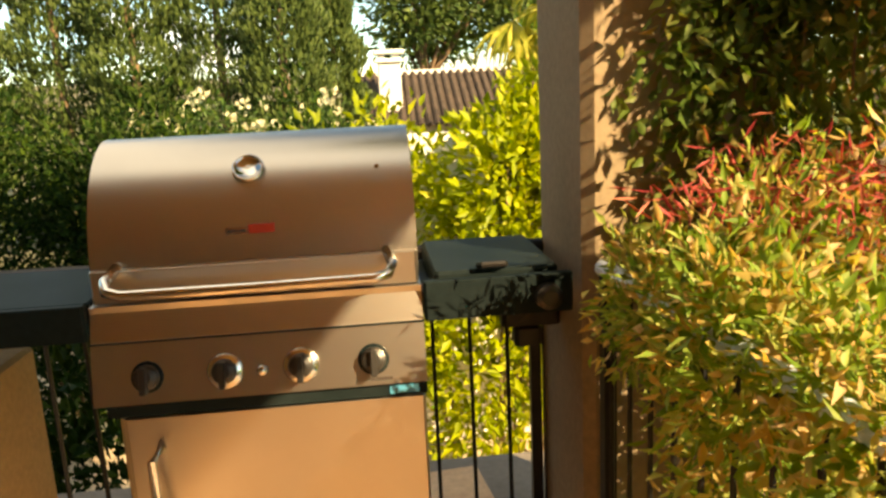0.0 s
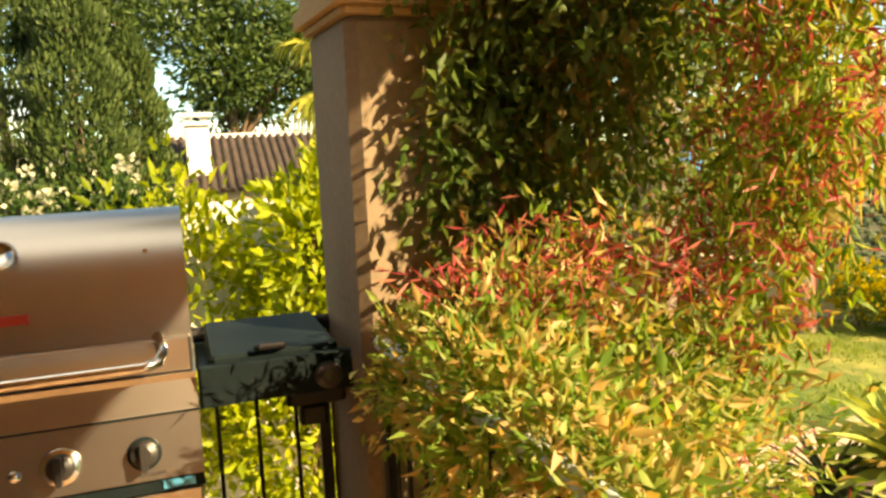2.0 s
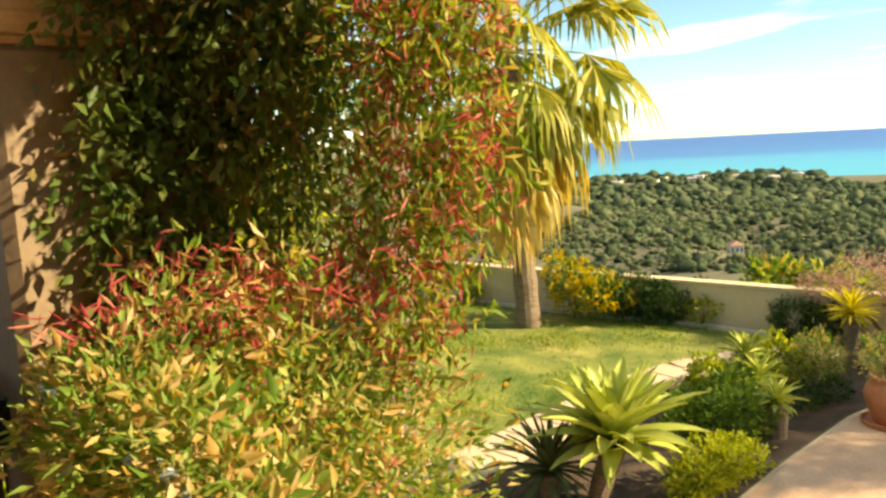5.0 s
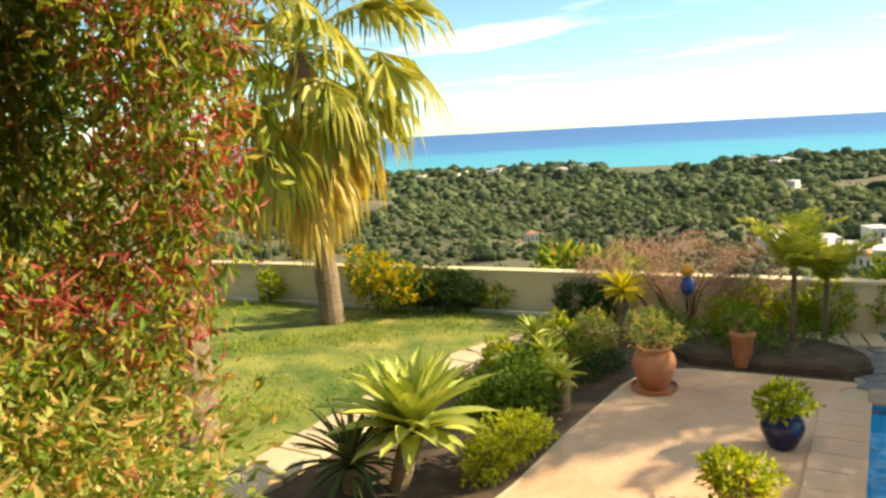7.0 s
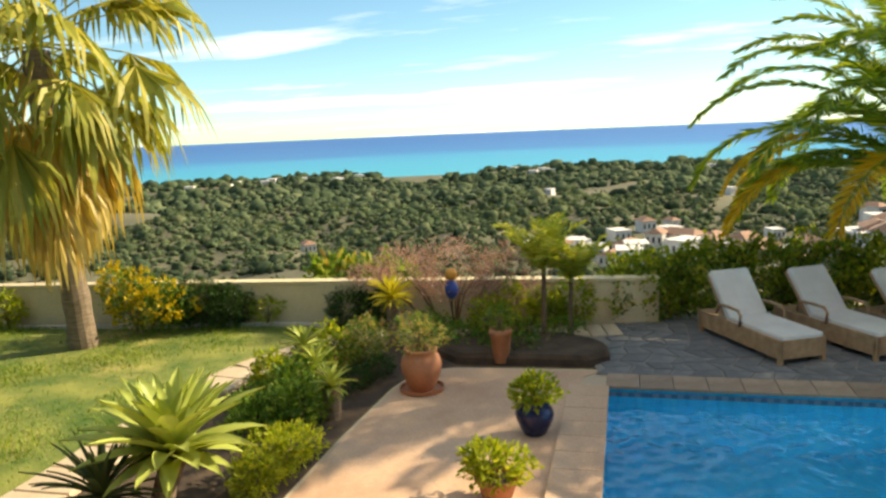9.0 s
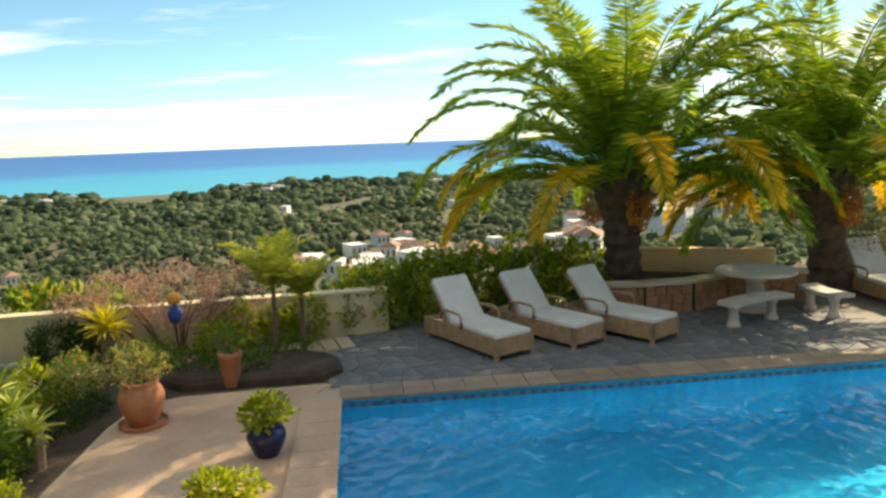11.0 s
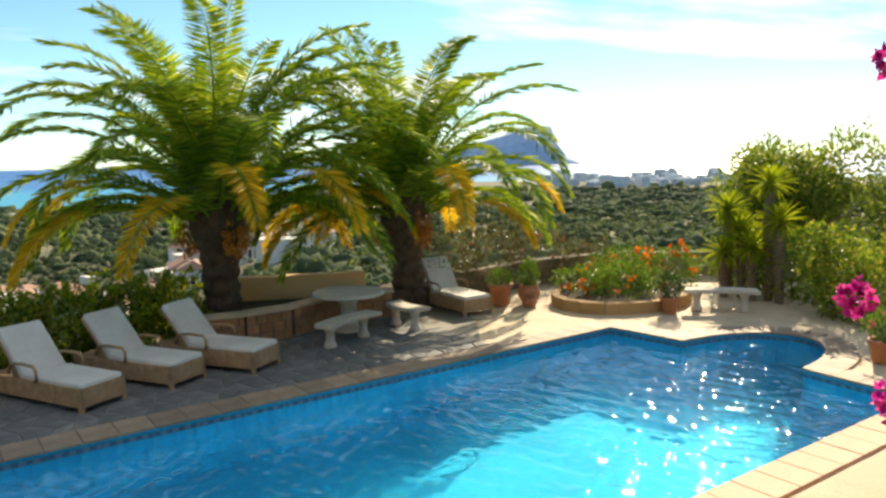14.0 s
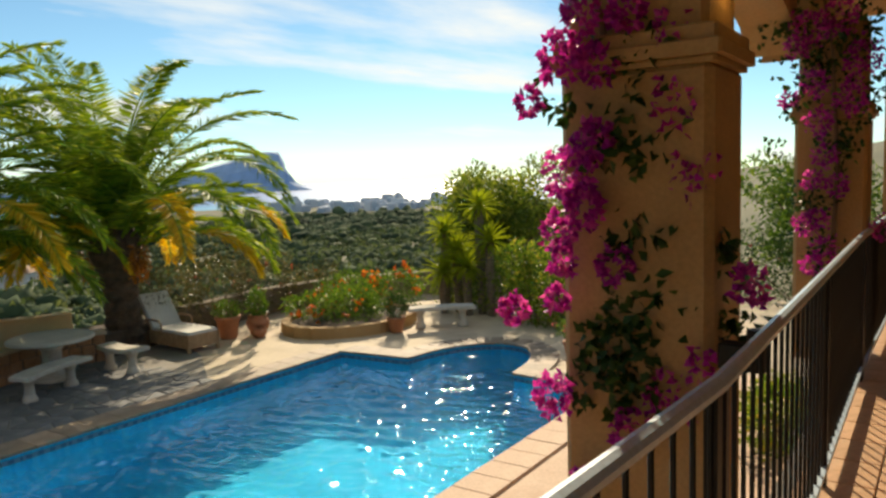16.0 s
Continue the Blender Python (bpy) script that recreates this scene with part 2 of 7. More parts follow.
l_.new(mixed(n_, l_, 1.0, vt.outputs[0], ramp(n_, l_, noise_of(n_, l_, 0.8, 4), [(0.3, (0.85, 0.85, 0.85)), (0.7, (1.1, 1.1, 1.1))]), "MULTIPLY"), p_.inputs["Base Color"])
p_.inputs["Roughness"].default_value = 0.6
p_.inputs["Specular IOR Level"].default_value = 0.05

# sea: turquoise over the shallows, deep blue further out
SEA, n_, l_, p_ = nodes_of("sea_water")
tc = n_.new("ShaderNodeTexCoord")
ln = n_.new("ShaderNodeVectorMath")
ln.operation = "LENGTH"
l_.new(tc.outputs["Object"], ln.inputs[0])
sc = n_.new("ShaderNodeMapRange")
sc.inputs["From Min"].default_value, sc.inputs["From Max"].default_value = 450, 2200
l_.new(ln.outputs["Value"], sc.inputs["Value"])
nz = noise_of(n_, l_, 0.0025, 5, 0.6, (1, 1, 1))
ad = n_.new("ShaderNodeMath")
ad.operation = "MULTIPLY_ADD"
ad.inputs[1].default_value, ad.inputs[2].default_value = 0.25, -0.12
l_.new(nz, ad.inputs[0])
ad2 = n_.new("ShaderNodeMath")
l_.new(sc.outputs[0], ad2.inputs[0])
l_.new(ad.outputs[0], ad2.inputs[1])
l_.new(ramp(n_, l_, ad2.outputs[0], [(0.0, (0.04, 0.37, 0.46)), (0.28, (0.035, 0.29, 0.47)), (0.42, (0.025, 0.145, 0.39)), (1.0, (0.02, 0.10, 0.35))]), p_.inputs["Base Color"])
p_.inputs["Roughness"].default_value = 0.35
p_.inputs["Specular IOR Level"].default_value = 0.25
bumped(n_, l_, p_, noise_of(n_, l_, 0.35, 4, 0.6), 0.35, 0.6)

GREEN = leafy("green_leaves", [(0.0, (0.06, 0.13, 0.02)), (0.6, (0.14, 0.25, 0.035)), (1.0, (0.27, 0.36, 0.06))])
DARK_GREEN = leafy("dark_leaves", [(0.0, (0.02, 0.055, 0.012)), (0.7, (0.045, 0.10, 0.02)), (1.0, (0.09, 0.14, 0.03))], through_=0.2)
LIME = leafy("lime_leaves", [(0.0, (0.18, 0.25, 0.02)), (0.6, (0.34, 0.40, 0.03)), (1.0, (0.50, 0.50, 0.06))], through_=0.45)
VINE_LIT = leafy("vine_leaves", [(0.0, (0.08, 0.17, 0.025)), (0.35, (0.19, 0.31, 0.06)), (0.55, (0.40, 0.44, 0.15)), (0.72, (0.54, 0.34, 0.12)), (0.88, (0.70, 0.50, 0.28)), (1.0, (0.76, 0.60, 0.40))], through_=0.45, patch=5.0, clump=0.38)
FRINGE = leafy("fringe_leaves", [(0.0, (0.08, 0.16, 0.02)), (0.5, (0.18, 0.28, 0.04)), (0.85, (0.36, 0.40, 0.07)), (1.0, (0.55, 0.36, 0.10))], through_=0.45)
VINE_DARK = leafy("ivy_leaves", [(0.0, (0.065, 0.135, 0.03)), (0.55, (0.14, 0.20, 0.055)), (0.85, (0.28, 0.20, 0.075)), (1.0, (0.46, 0.25, 0.10))], through_=0.5, patch=3.0, clump=0.4)
RED_LEAF = leafy("red_leaves", [(0.0, (0.30, 0.03, 0.045)), (0.6, (0.47, 0.09, 0.09)), (1.0, (0.60, 0.25, 0.16))], through_=0.4)
FAN = leafy("fan_palm_leaf", [(0.0, (0.14, 0.18, 0.025)), (0.5, (0.36, 0.36, 0.06)), (1.0, (0.56, 0.48, 0.11))], through_=0.35)
FAN_DRY = leafy("dry_fan_leaf", [(0.0, (0.44, 0.30, 0.08)), (0.5, (0.60, 0.45, 0.13)), (1.0, (0.68, 0.55, 0.22))], through_=0.3)
FEATHER = leafy("date_palm_leaf", [(0.0, (0.08, 0.15, 0.015)), (0.6, (0.25, 0.37, 0.03)), (1.0, (0.48, 0.52, 0.06))], through_=0.5)
FEATHER_OLD = leafy("yellowing_palm_leaf", [(0.0, (0.52, 0.33, 0.02)), (0.6, (0.74, 0.49, 0.03)), (1.0, (0.82, 0.62, 0.06))], through_=0.5)
DATES = leafy("orange_dates", [(0.0, (0.45, 0.14, 0.02)), (1.0, (0.60, 0.24, 0.03))], through_=0.0)
ARECA = leafy("small_palm_leaf", [(0.0, (0.30, 0.38, 0.04)), (0.5, (0.50, 0.52, 0.09)), (1.0, (0.68, 0.63, 0.18))], through_=0.55)
AGAVE = leafy("agave_leaf", [(0.0, (0.26, 0.34, 0.08)), (0.6, (0.46, 0.52, 0.13)), (1.0, (0.64, 0.66, 0.22))], rough=0.4, through_=0.2)
AGAVE_DARK = leafy("dark_agave_leaf", [(0.0, (0.05, 0.09, 0.04)), (1.0, (0.13, 0.17, 0.07))], through_=0.15)
MAGENTA = leafy("bougainvillea_bracts", [(0.0, (0.38, 0.012, 0.42)), (0.6, (0.60, 0.035, 0.60)), (1.0, (0.78, 0.12, 0.66))], through_=0.5)
PINK = leafy("pink_bracts", [(0.0, (0.60, 0.06, 0.22)), (1.0, (0.75, 0.22, 0.35))], through_=0.5)
YELLOW_FL = leafy("yellow_petals", [(0.0, (0.60, 0.42, 0.02)), (1.0, (0.75, 0.58, 0.05))], through_=0.4)
DRACAENA = leafy("yellow_dracaena_leaf", [(0.0, (0.46, 0.44, 0.04)), (1.0, (0.76, 0.64, 0.09))], through_=0.45)
ORANGE_FL = leafy("orange_petals", [(0.0, (0.65, 0.12, 0.02)), (1.0, (0.80, 0.25, 0.04))], through_=0.4)
WHITE_FL = leafy("white_petals", [(0.0, (0.60, 0.58, 0.45)), (1.0, (0.78, 0.76, 0.62))], through_=0.4)
PURPLE_FL = leafy("violet_petals", [(0.0, (0.30, 0.20, 0.55)), (1.0, (0.45, 0.32, 0.68))], through_=0.4)
MAUVE = leafy("mauve_twigs", [(0.0, (0.32, 0.16, 0.18)), (0.6, (0.48, 0.28, 0.29)), (1.0, (0.60, 0.42, 0.40))], through_=0.4)
PINE = leafy("pine_needles", [(0.0, (0.03, 0.065, 0.018)), (1.0, (0.12, 0.18, 0.05))], through_=0.3)
CYPRESS = leafy("cypress_leaf", [(0.0, (0.03, 0.06, 0.018)), (1.0, (0.11, 0.16, 0.05))], through_=0.25)
# near-black leaf colour carries the shade over the north hedge
HEDGE = leafy("shade_dark_hedge_leaves", [(0.0, (0.006, 0.018, 0.004)), (0.7, (0.015, 0.040, 0.007)), (1.0, (0.045, 0.08, 0.013))], rough=0.6, through_=0.12, spec=0.05)
WOODS = leafy("far_woods", [(0.0, (0.024, 0.042, 0.024)), (0.14, (0.07, 0.10, 0.055)), (0.6, (0.12, 0.165, 0.085)), (1.0, (0.19, 0.215, 0.115))], rough=0.9, through_=0.32, patch=0.016, low=(0.5, 0.56, 0.6), high=(1.2, 1.16, 1.1), spec=0.1)
wt_ = WOODS.node_tree
bumped(wt_.nodes, wt_.links, wt_.nodes["Principled BSDF"], noise_of(wt_.nodes, wt_.links, 0.9, 5, 0.7), 0.25, 0.5)
GRASS = leafy("grass_blades", [(0.0, (0.11, 0.21, 0.02)), (0.6, (0.20, 0.30, 0.04)), (1.0, (0.38, 0.40, 0.09))], through_=0.35, patch=1.6, low=(0.40, 0.62, 0.5), high=(1.25, 1.12, 1.1))
OLIVE = leafy("sunlit_tree_leaves", [(0.0, (0.08, 0.14, 0.02)), (0.6, (0.20, 0.27, 0.045)), (1.0, (0.38, 0.40, 0.09))], through_=0.5)
DRY_HEDGE = leafy("dry_hedge_leaves", [(0.0, (0.05, 0.06, 0.02)), (0.6, (0.13, 0.12, 0.05)), (1.0, (0.26, 0.19, 0.10))], through_=0.3)

# ---- building helpers ----
RNG = np.random.default_rng(7)


def link_mesh(name, v, f, material, parent=None, label="", smooth=False):
    me = bpy.data.meshes.new(name)
    v = np.asarray(v, dtype=np.float32)
    if isinstance(f, np.ndarray):
        k = f.shape[1]
        me.vertices.add(len(v))
        me.vertices.foreach_set("co", v.ravel())
        me.loops.add(f.size)
        me.loops.foreach_set("vertex_index", f.astype(np.int32).ravel())
        me.polygons.add(len(f))
        me.polygons.foreach_set("loop_start", np.arange(0, f.size, k, dtype=np.int32))
        me.update(calc_edges=True)
    else:
        me.from_pydata(v.tolist(), [], f)
    if smooth:
        me.polygons.foreach_set("use_smooth", [True] * len(me.polygons))
    me.materials.append(material)
    ob = new(name, me)
    ob.parent = parent
    if label:
        ob["label"] = label
    return ob


def thing(name, label, category, at=(0, 0, 0), turn=0.0, group="", kind=""):
    e = new(name)
    e.empty_display_size = 0.1
    e.matrix_basis = pose(*at, 0, 0, turn)
    return tagged(e, label, category, group, kind)


class Shape:
    """Collects vertices and faces of one part."""

    def __init__(self):
        self.v, self.f = [], []

    def add(self, v, f):
        b = len(self.v)
        self.v += [tuple(p) for p in v]
        self.f += [tuple(b + i for i in q) for q in f]
        return self

    def box(self, x0, x1, y0, y1, z0, z1, m=None, c=0.0):
        """A box with chamfered upright and top edges (c)."""
        c = min(c, (x1 - x0) * 0.45, (y1 - y0) * 0.45, (z1 - z0) * 0.9)
        if c <= 0:
            v = [(x, y, z) for z in (z0, z1) for x, y in ((x0, y0), (x1, y0), (x1, y1), (x0, y1))]
            f = [(3, 2, 1, 0), (4, 5, 6, 7)] + [(i, (i + 1) % 4, 4 + (i + 1) % 4, 4 + i) for i in range(4)]
        else:
            ring = [(x0 + c, y0), (x1 - c, y0), (x1, y0 + c), (x1, y1 - c), (x1 - c, y1), (x0 + c, y1), (x0, y1 - c), (x0, y0 + c)]
            q = 0.6 * c
            inner = [(min(max(x, x0 + c), x1 - c), min(max(y, y0 + c), y1 - c)) for x, y in ring]
            inner = [((x + i) / 2, (y + j) / 2) for (x, y), (i, j) in zip(ring, inner)]
            v = [(x, y, z0) for x, y in ring] + [(x, y, z1 - q) for x, y in ring] + [(x, y, z1) for x, y in inner]
            f = [tuple(range(7, -1, -1)), tuple(range(16, 24))]
            for k in (0, 8):
                f += [(k + i, k + (i + 1) % 8, k + 8 + (i + 1) % 8, k + 8 + i) for i in range(8)]
        if m is not None:
            v = [tuple(m @ Vector(p)) for p in v]
        return self.add(v, f)

    def tube(self, path, radii, sides=8, caps=True):
        path = [Vector(p) for p in path]
        if isinstance(radii, (int, float)):
            radii = [radii] * len(path)
        v, f = [], []
        up = Vector((0.13, 0.21, 0.97))
        for i, p in enumerate(path):
            d = (path[min(i + 1, len(path) - 1)] - path[max(i - 1, 0)]).normalized()
            a = d.cross(up)
            if a.length < 0.15:
                a = d.cross(Vector((1, 0, 0)))
            a.normalize()
            b = d.cross(a)
            v += [p + (a * math.cos(t) + b * math.sin(t)) * radii[i] for t in (2 * math.pi * k / sides for k in range(sides))]
        for i in range(len(path) - 1):
            f += [(i * sides + k, i * sides + (k + 1) % sides, (i + 1) * sides + (k + 1) % sides, (i + 1) * sides + k) for k in range(sides)]
        if caps:
            f += [tuple(range(sides - 1, -1, -1)), tuple((len(path) - 1) * sides + k for k in range(sides))]
        return self.add(v, f)

    def lathe(self, profile, sides=24, at=(0, 0, 0), wobble=0.0):
        v, f = [], []
        for r, z in profile:
            v += [(at[0] + r * math.cos(2 * math.pi * k / sides) * (1 + wobble * math.sin(k * 2.3 + z * 9)), at[1] + r * math.sin(2 * math.pi * k / sides) * (1 + wobble * math.cos(k * 1.7)), at[2] + z) for k in range(sides)]
        for i in range(len(profile) - 1):
            f += [(i * sides + k, i * sides + (k + 1) % sides, (i + 1) * sides + (k + 1) % sides, (i + 1) * sides + k) for k in range(sides)]
        f += [tuple(range(sides - 1, -1, -1)), tuple((len(profile) - 1) * sides + k for k in range(sides))]
        return self.add(v, f)

    def prism(self, outline, z0, z1, c=0.0):
        """An upright prism over a counter-clockwise outline, its top edge eased by c."""
        n = len(outline)
        mx, my = sum(p[0] for p in outline) / n, sum(p[1] for p in outline) / n
        rings = [(outline, z0), (outline, z1 - c)] + ([([(x + (mx - x) * c / max(0.05, math.hypot(mx - x, my - y)), y + (my - y) * c / max(0.05, math.hypot(mx - x, my - y))) for x, y in outline], z1)] if c else [])
        v = [(x, y, z) for ring, z in rings for x, y in ring]
        f = [tuple(range(n - 1, -1, -1)), tuple((len(rings) - 1) * n + k for k in range(n))]
        for i in range(len(rings) - 1):
            f += [(i * n + k, i * n + (k + 1) % n, (i + 1) * n + (k + 1) % n, (i + 1) * n + k) for k in range(n)]
        return self.add(v, f)

    def put(self, name, material, parent=None, label="", smooth=False):
        return link_mesh(name, self.v, self.f, material, parent, label, smooth)


def unit(a):
    return a / np.maximum(np.linalg.norm(a, axis=-1, keepdims=True), 1e-9)


def leaf_mesh(p, d, length, width, fold=0.25, rng=RNG, side=None):
    """Kite-shaped leaves at p pointing along d: vertices and triangles."""
    n = len(p)
    d = unit(d)
    s = unit(np.cross(d, rng.normal(size=(n, 3)))) if side is None else side
    u = np.cross(s, d)
    L, W = np.broadcast_to(length, n)[:, None], np.broadcast_to(width, n)[:, None]
    mid = p + d * L * 0.45
    v = np.stack([p, mid - s * W * 0.5 + u * W * fold, p + d * L - u * W * fold * 0.6, mid + s * W * 0.5 + u * W * fold], 1).reshape(-1, 3)
    b = np.arange(n)[:, None] * 4
    return v, np.concatenate([b + [0, 1, 2], b + [0, 2, 3]], 1).reshape(-1, 3)


def leaves(name, material, parent, p, d, length, width, label="", fold=0.25):
    v, f = leaf_mesh(np.asarray(p, float), np.asarray(d, float), length, width, fold)
    return link_mesh(name, v, f, material, parent, label)


def leaf_part(name, shape, p, d, length, width, material, parent, label="", fold=0.1):
    """One large compound leaf: its stalk and all its leaflets."""
    v, f = leaf_mesh(np.asarray(p, float), np.asarray(d, float), length, width, fold)
    k = len(shape.v)
    return link_mesh(name, [tuple(q) for q in shape.v] + [tuple(q) for q in v], [tuple(q) for q in shape.f] + [tuple(int(i) + k for i in q) for q in f], material, parent, label)


def in_blob(n, centre, radii, shell=0.45, rng=RNG):
    """Points through an uneven ellipsoid, more of them towards its outside, and the ways outward."""
    w = unit(rng.normal(size=(n, 3)))
    bumpy = 1 + 0.22 * np.sin(w[:, 0] * 5 + centre[0]) * np.cos(w[:, 1] * 6 + centre[1]) + 0.12 * np.sin(w[:, 2] * 9 + w[:, 0] * 7)
    r = (shell + (1 - shell) * rng.random(n) ** 0.6) * bumpy
    return np.array(centre) + w * r[:, None] * np.array(radii), w


def many_blobs(n, blobs, shell=0.45):
    k = np.array([b[1][0] * b[1][1] + b[1][0] * b[1][2] for b in blobs])
    counts = np.maximum((n * k / k.sum()).astype(int), 5)
    got = [in_blob(c, *b, shell) for c, b in zip(counts, blobs)]
    return np.concatenate([g[0] for g in got]), np.concatenate([g[1] for g in got])


def shrub(name, label, category, at, blobs, n, leaf, material, stems=6, flowers=None, group="", seed=1):
    """A shrub: stems from the ground, many small leaves with gaps, flowers where it has them."""
    t = thing(name, label, category, at, group=group)
    p, w = many_blobs(n, blobs)
    low = p[:, 2] > 0.02
    p, w = p[low], w[low]
    d = w + RNG.normal(size=p.shape) * 0.7 + np.array([0, 0, 0.2])
    leaves("foliage", material, t, p, d, leaf * RNG.uniform(0.6, 1.3, len(p)), leaf * 0.45)
    s = Shape()
    for k in range(stems):
        c, r = blobs[k % len(blobs)]
        a = RNG.uniform(-0.5, 0.5, 3) * np.array(r)
        s.tube([(c[0] * 0.3, c[1] * 0.3, 0), (c[0] * 0.6 + a[0] * 0.4, c[1] * 0.6 + a[1] * 0.4, c[2] * 0.6), (c[0] + a[0], c[1] + a[1], c[2] + a[2] * 0.5)], [0.018, 0.012, 0.005], 5)
    tagged(s.put("stem", WOOD_BROWN, t), kind="stuff")
    if flowers:
        fm, fn, fs, part_name = flowers
        p, w = many_blobs(fn, blobs, 0.92)
        ok = p[:, 2] > 0.3 * max(b[0][2] for b in blobs)
        p, w = p[ok], w[ok]
        c = np.repeat(p, 6, 0) + RNG.normal(size=(len(p) * 6, 3)) * fs * 0.35
        tagged(leaves(part_name, fm, t, c, np.repeat(w, 6, 0) + RNG.normal(size=c.shape) * 0.8, fs, fs * 0.8), kind="stuff")
    return t


DECK = -1.8
# house and pool share one grid: s runs south along the pool, w from its far side towards the house
PO, PS, PW = Vector((9.30, 0.62)), Vector((0.125, -0.992)), Vector((-0.992, -0.125))


def pool_xy(s, w):
    q = PO + PS * s + PW * w
    return (q.x, q.y)


# ---- ground, sea and far land ----
def step(a, b, x):
    t = np.clip((x - a) / (b - a), 0, 1)
    return t * t * (3 - 2 * t)


def land(x, y):
    """Height of the country round the garden."""
    r = np.hypot(x - 0.3, y + 0.8)
    az = np.degrees(np.arctan2(x - 0.3, y + 0.8))          # clockwise from +y
    east = np.interp(r, [0, 17, 22, 32, 60, 110, 170, 260, 400, 500, 560, 640, 5000], [-3.9, -3.9, -4.8, -7.4, -12.2, -17.5, -21.0, -25.0, -28.5, -29.5, -31.5, -38, -60])
    south = np.interp(r, [0, 22, 30, 45, 80, 150, 300, 500, 700, 900, 950, 5000], [-3.9, -3.9, -4.2, -5.5, -8.5, -13.8, -20.5, -26.2, -29.0, -29.9, -33.5, -60])
    west = np.interp(r, [0, 70, 200, 700, 5000], [-2.1, -2.1, 6, 20, 60])
    head = 3.0 * np.exp(-((r - 470) / 45) ** 2) * (step(40, 50, az) * (1 - step(62, 65.5, az)) + 1.1 * step(69.5, 73, az) * (1 - step(98, 106, az)))
    hills = 3.2 * np.sin(az * 0.31 + r * 0.011) * np.sin(r * 0.021 + az * 0.12) * step(60, 150, r) * (1 - step(380, 450, r))
    z = east + (south - east) * step(93, 112, az) + head + hills * (1 - step(100, 115, az) * 0.3)
    back = np.clip(step(42, 18, az) * (az > -180) * (az < 60), 0, 1)
    z = z + (west - z) * np.where((az < 42) & (az > -170), back, 0)
    far_s = np.where((az > 112), step(150, 172, az), 0)
    z = z + (west - z) * np.where(az < -170, 1, far_s)
    return z


rr = np.concatenate([[0.01, 6, 10, 14, 17], np.geomspace(19, 2400, 92)])
aa = np.radians(np.linspace(-180, 180, 361))[:-1]
gx = 0.3 + rr[:, None] * np.sin(aa)[None]
gy = -0.8 + rr[:, None] * np.cos(aa)[None]
gv = np.stack([gx, gy, land(gx, gy)], -1).reshape(-1, 3)
na = len(aa)
gi = (np.arange(len(rr) - 1)[:, None] * na + np.arange(na)[None]).ravel()
gj = (np.arange(len(rr) - 1)[:, None] * na + (np.arange(na)[None] + 1) % na).ravel()
ground = link_mesh("ground", gv, np.stack([gi, gi + na, gj + na, gj], 1), EARTH, smooth=True)
tagged(ground, "dry earth hillside falling away to the coast", "ground", kind="structure")

ss = Shape()
ss.v = [(0, 0, 0)] + [(r * math.cos(2 * math.pi * k / 128), r * math.sin(2 * math.pi * k / 128), 0) for r in (500, 1500, 4950) for k in range(128)]
ss.f = [(0, 1 + k, 1 + (k + 1) % 128) for k in range(128)] + [(1 + q * 128 + k, 1 + (q + 1) * 128 + k, 1 + (q + 1) * 128 + (k + 1) % 128, 1 + q * 128 + (k + 1) % 128) for q in (0, 1) for k in range(128)]
water = ss.put("water", SEA)
water.location = (0, 0, -31.0)
tagged(water, "calm sea, turquoise inshore and deep blue beyond", "sea", kind="structure")

HOUSES = [  # bearing, distance, size: those that stand out singly
    (78, 92, 4.6, True), (79.5, 100, 4.0, False), (83.5, 84, 6.0, False), (85, 96, 5.2, True), (87, 80, 6.5, False), (88.5, 92, 5.0, True), (90.5, 86, 6.0, False), (92, 78, 6.5, True),
    (94, 90, 6.0, False), (96, 74, 6.0, True), (98, 84, 6.5, False), (100, 70, 6.0, True), (103, 78, 6.0, True), (106, 68, 6.0, False), (109, 80, 5.5, True), (58.7, 118, 4.6, True), (80.6, 88, 5.6, False), (83, 74, 6.0, False), (84.2, 112, 5.0, True), (91, 112, 7.0, True), (105.8, 92, 6.0, False), (77.2, 210, 5.0, False), (90, 215, 6.0, False),
    (89, 120, 5.0, True), (93, 128, 5.0, False), (99, 118, 5.0, True), (104, 112, 5.0, False), (86, 132, 4.5, True)]
# woods: uneven clumps all over the slopes
t_ = (1 + 5 ** 0.5) / 2
ico = unit(np.array([(-1, t_, 0), (1, t_, 0), (-1, -t_, 0), (1, -t_, 0), (0, -1, t_), (0, 1, t_), (0, -1, -t_), (0, 1, -t_), (t_, 0, -1), (t_, 0, 1), (-t_, 0, -1), (-t_, 0, 1)], float))
ifc = np.array([(0, 11, 5), (0, 5, 1), (0, 1, 7), (0, 7, 10), (0, 10, 11), (1, 5, 9), (5, 11, 4), (11, 10, 2), (10, 7, 6), (7, 1, 8), (3, 9, 4), (3, 4, 2), (3, 2, 6), (3, 6, 8), (3, 8, 9), (4, 9, 5), (2, 4, 11), (6, 2, 10), (8, 6, 7), (9, 8, 1)])
mids, sub = {}, []
iv = [tuple(q) for q in ico]


def mid(a, b):
    k = (min(a, b), max(a, b))
    if k not in mids:
        q = np.array(iv[a]) + np.array(iv[b])
        iv.append(tuple(q / np.linalg.norm(q)))
        mids[k] = len(iv) - 1
    return mids[k]


for a, b, c in ifc:
    x, y, z = mid(a, b), mid(b, c), mid(c, a)
    sub += [(a, x, z), (b, y, x), (c, z, y), (x, y, z)]
ball_v, ball_f = np.array(iv), np.array(sub)


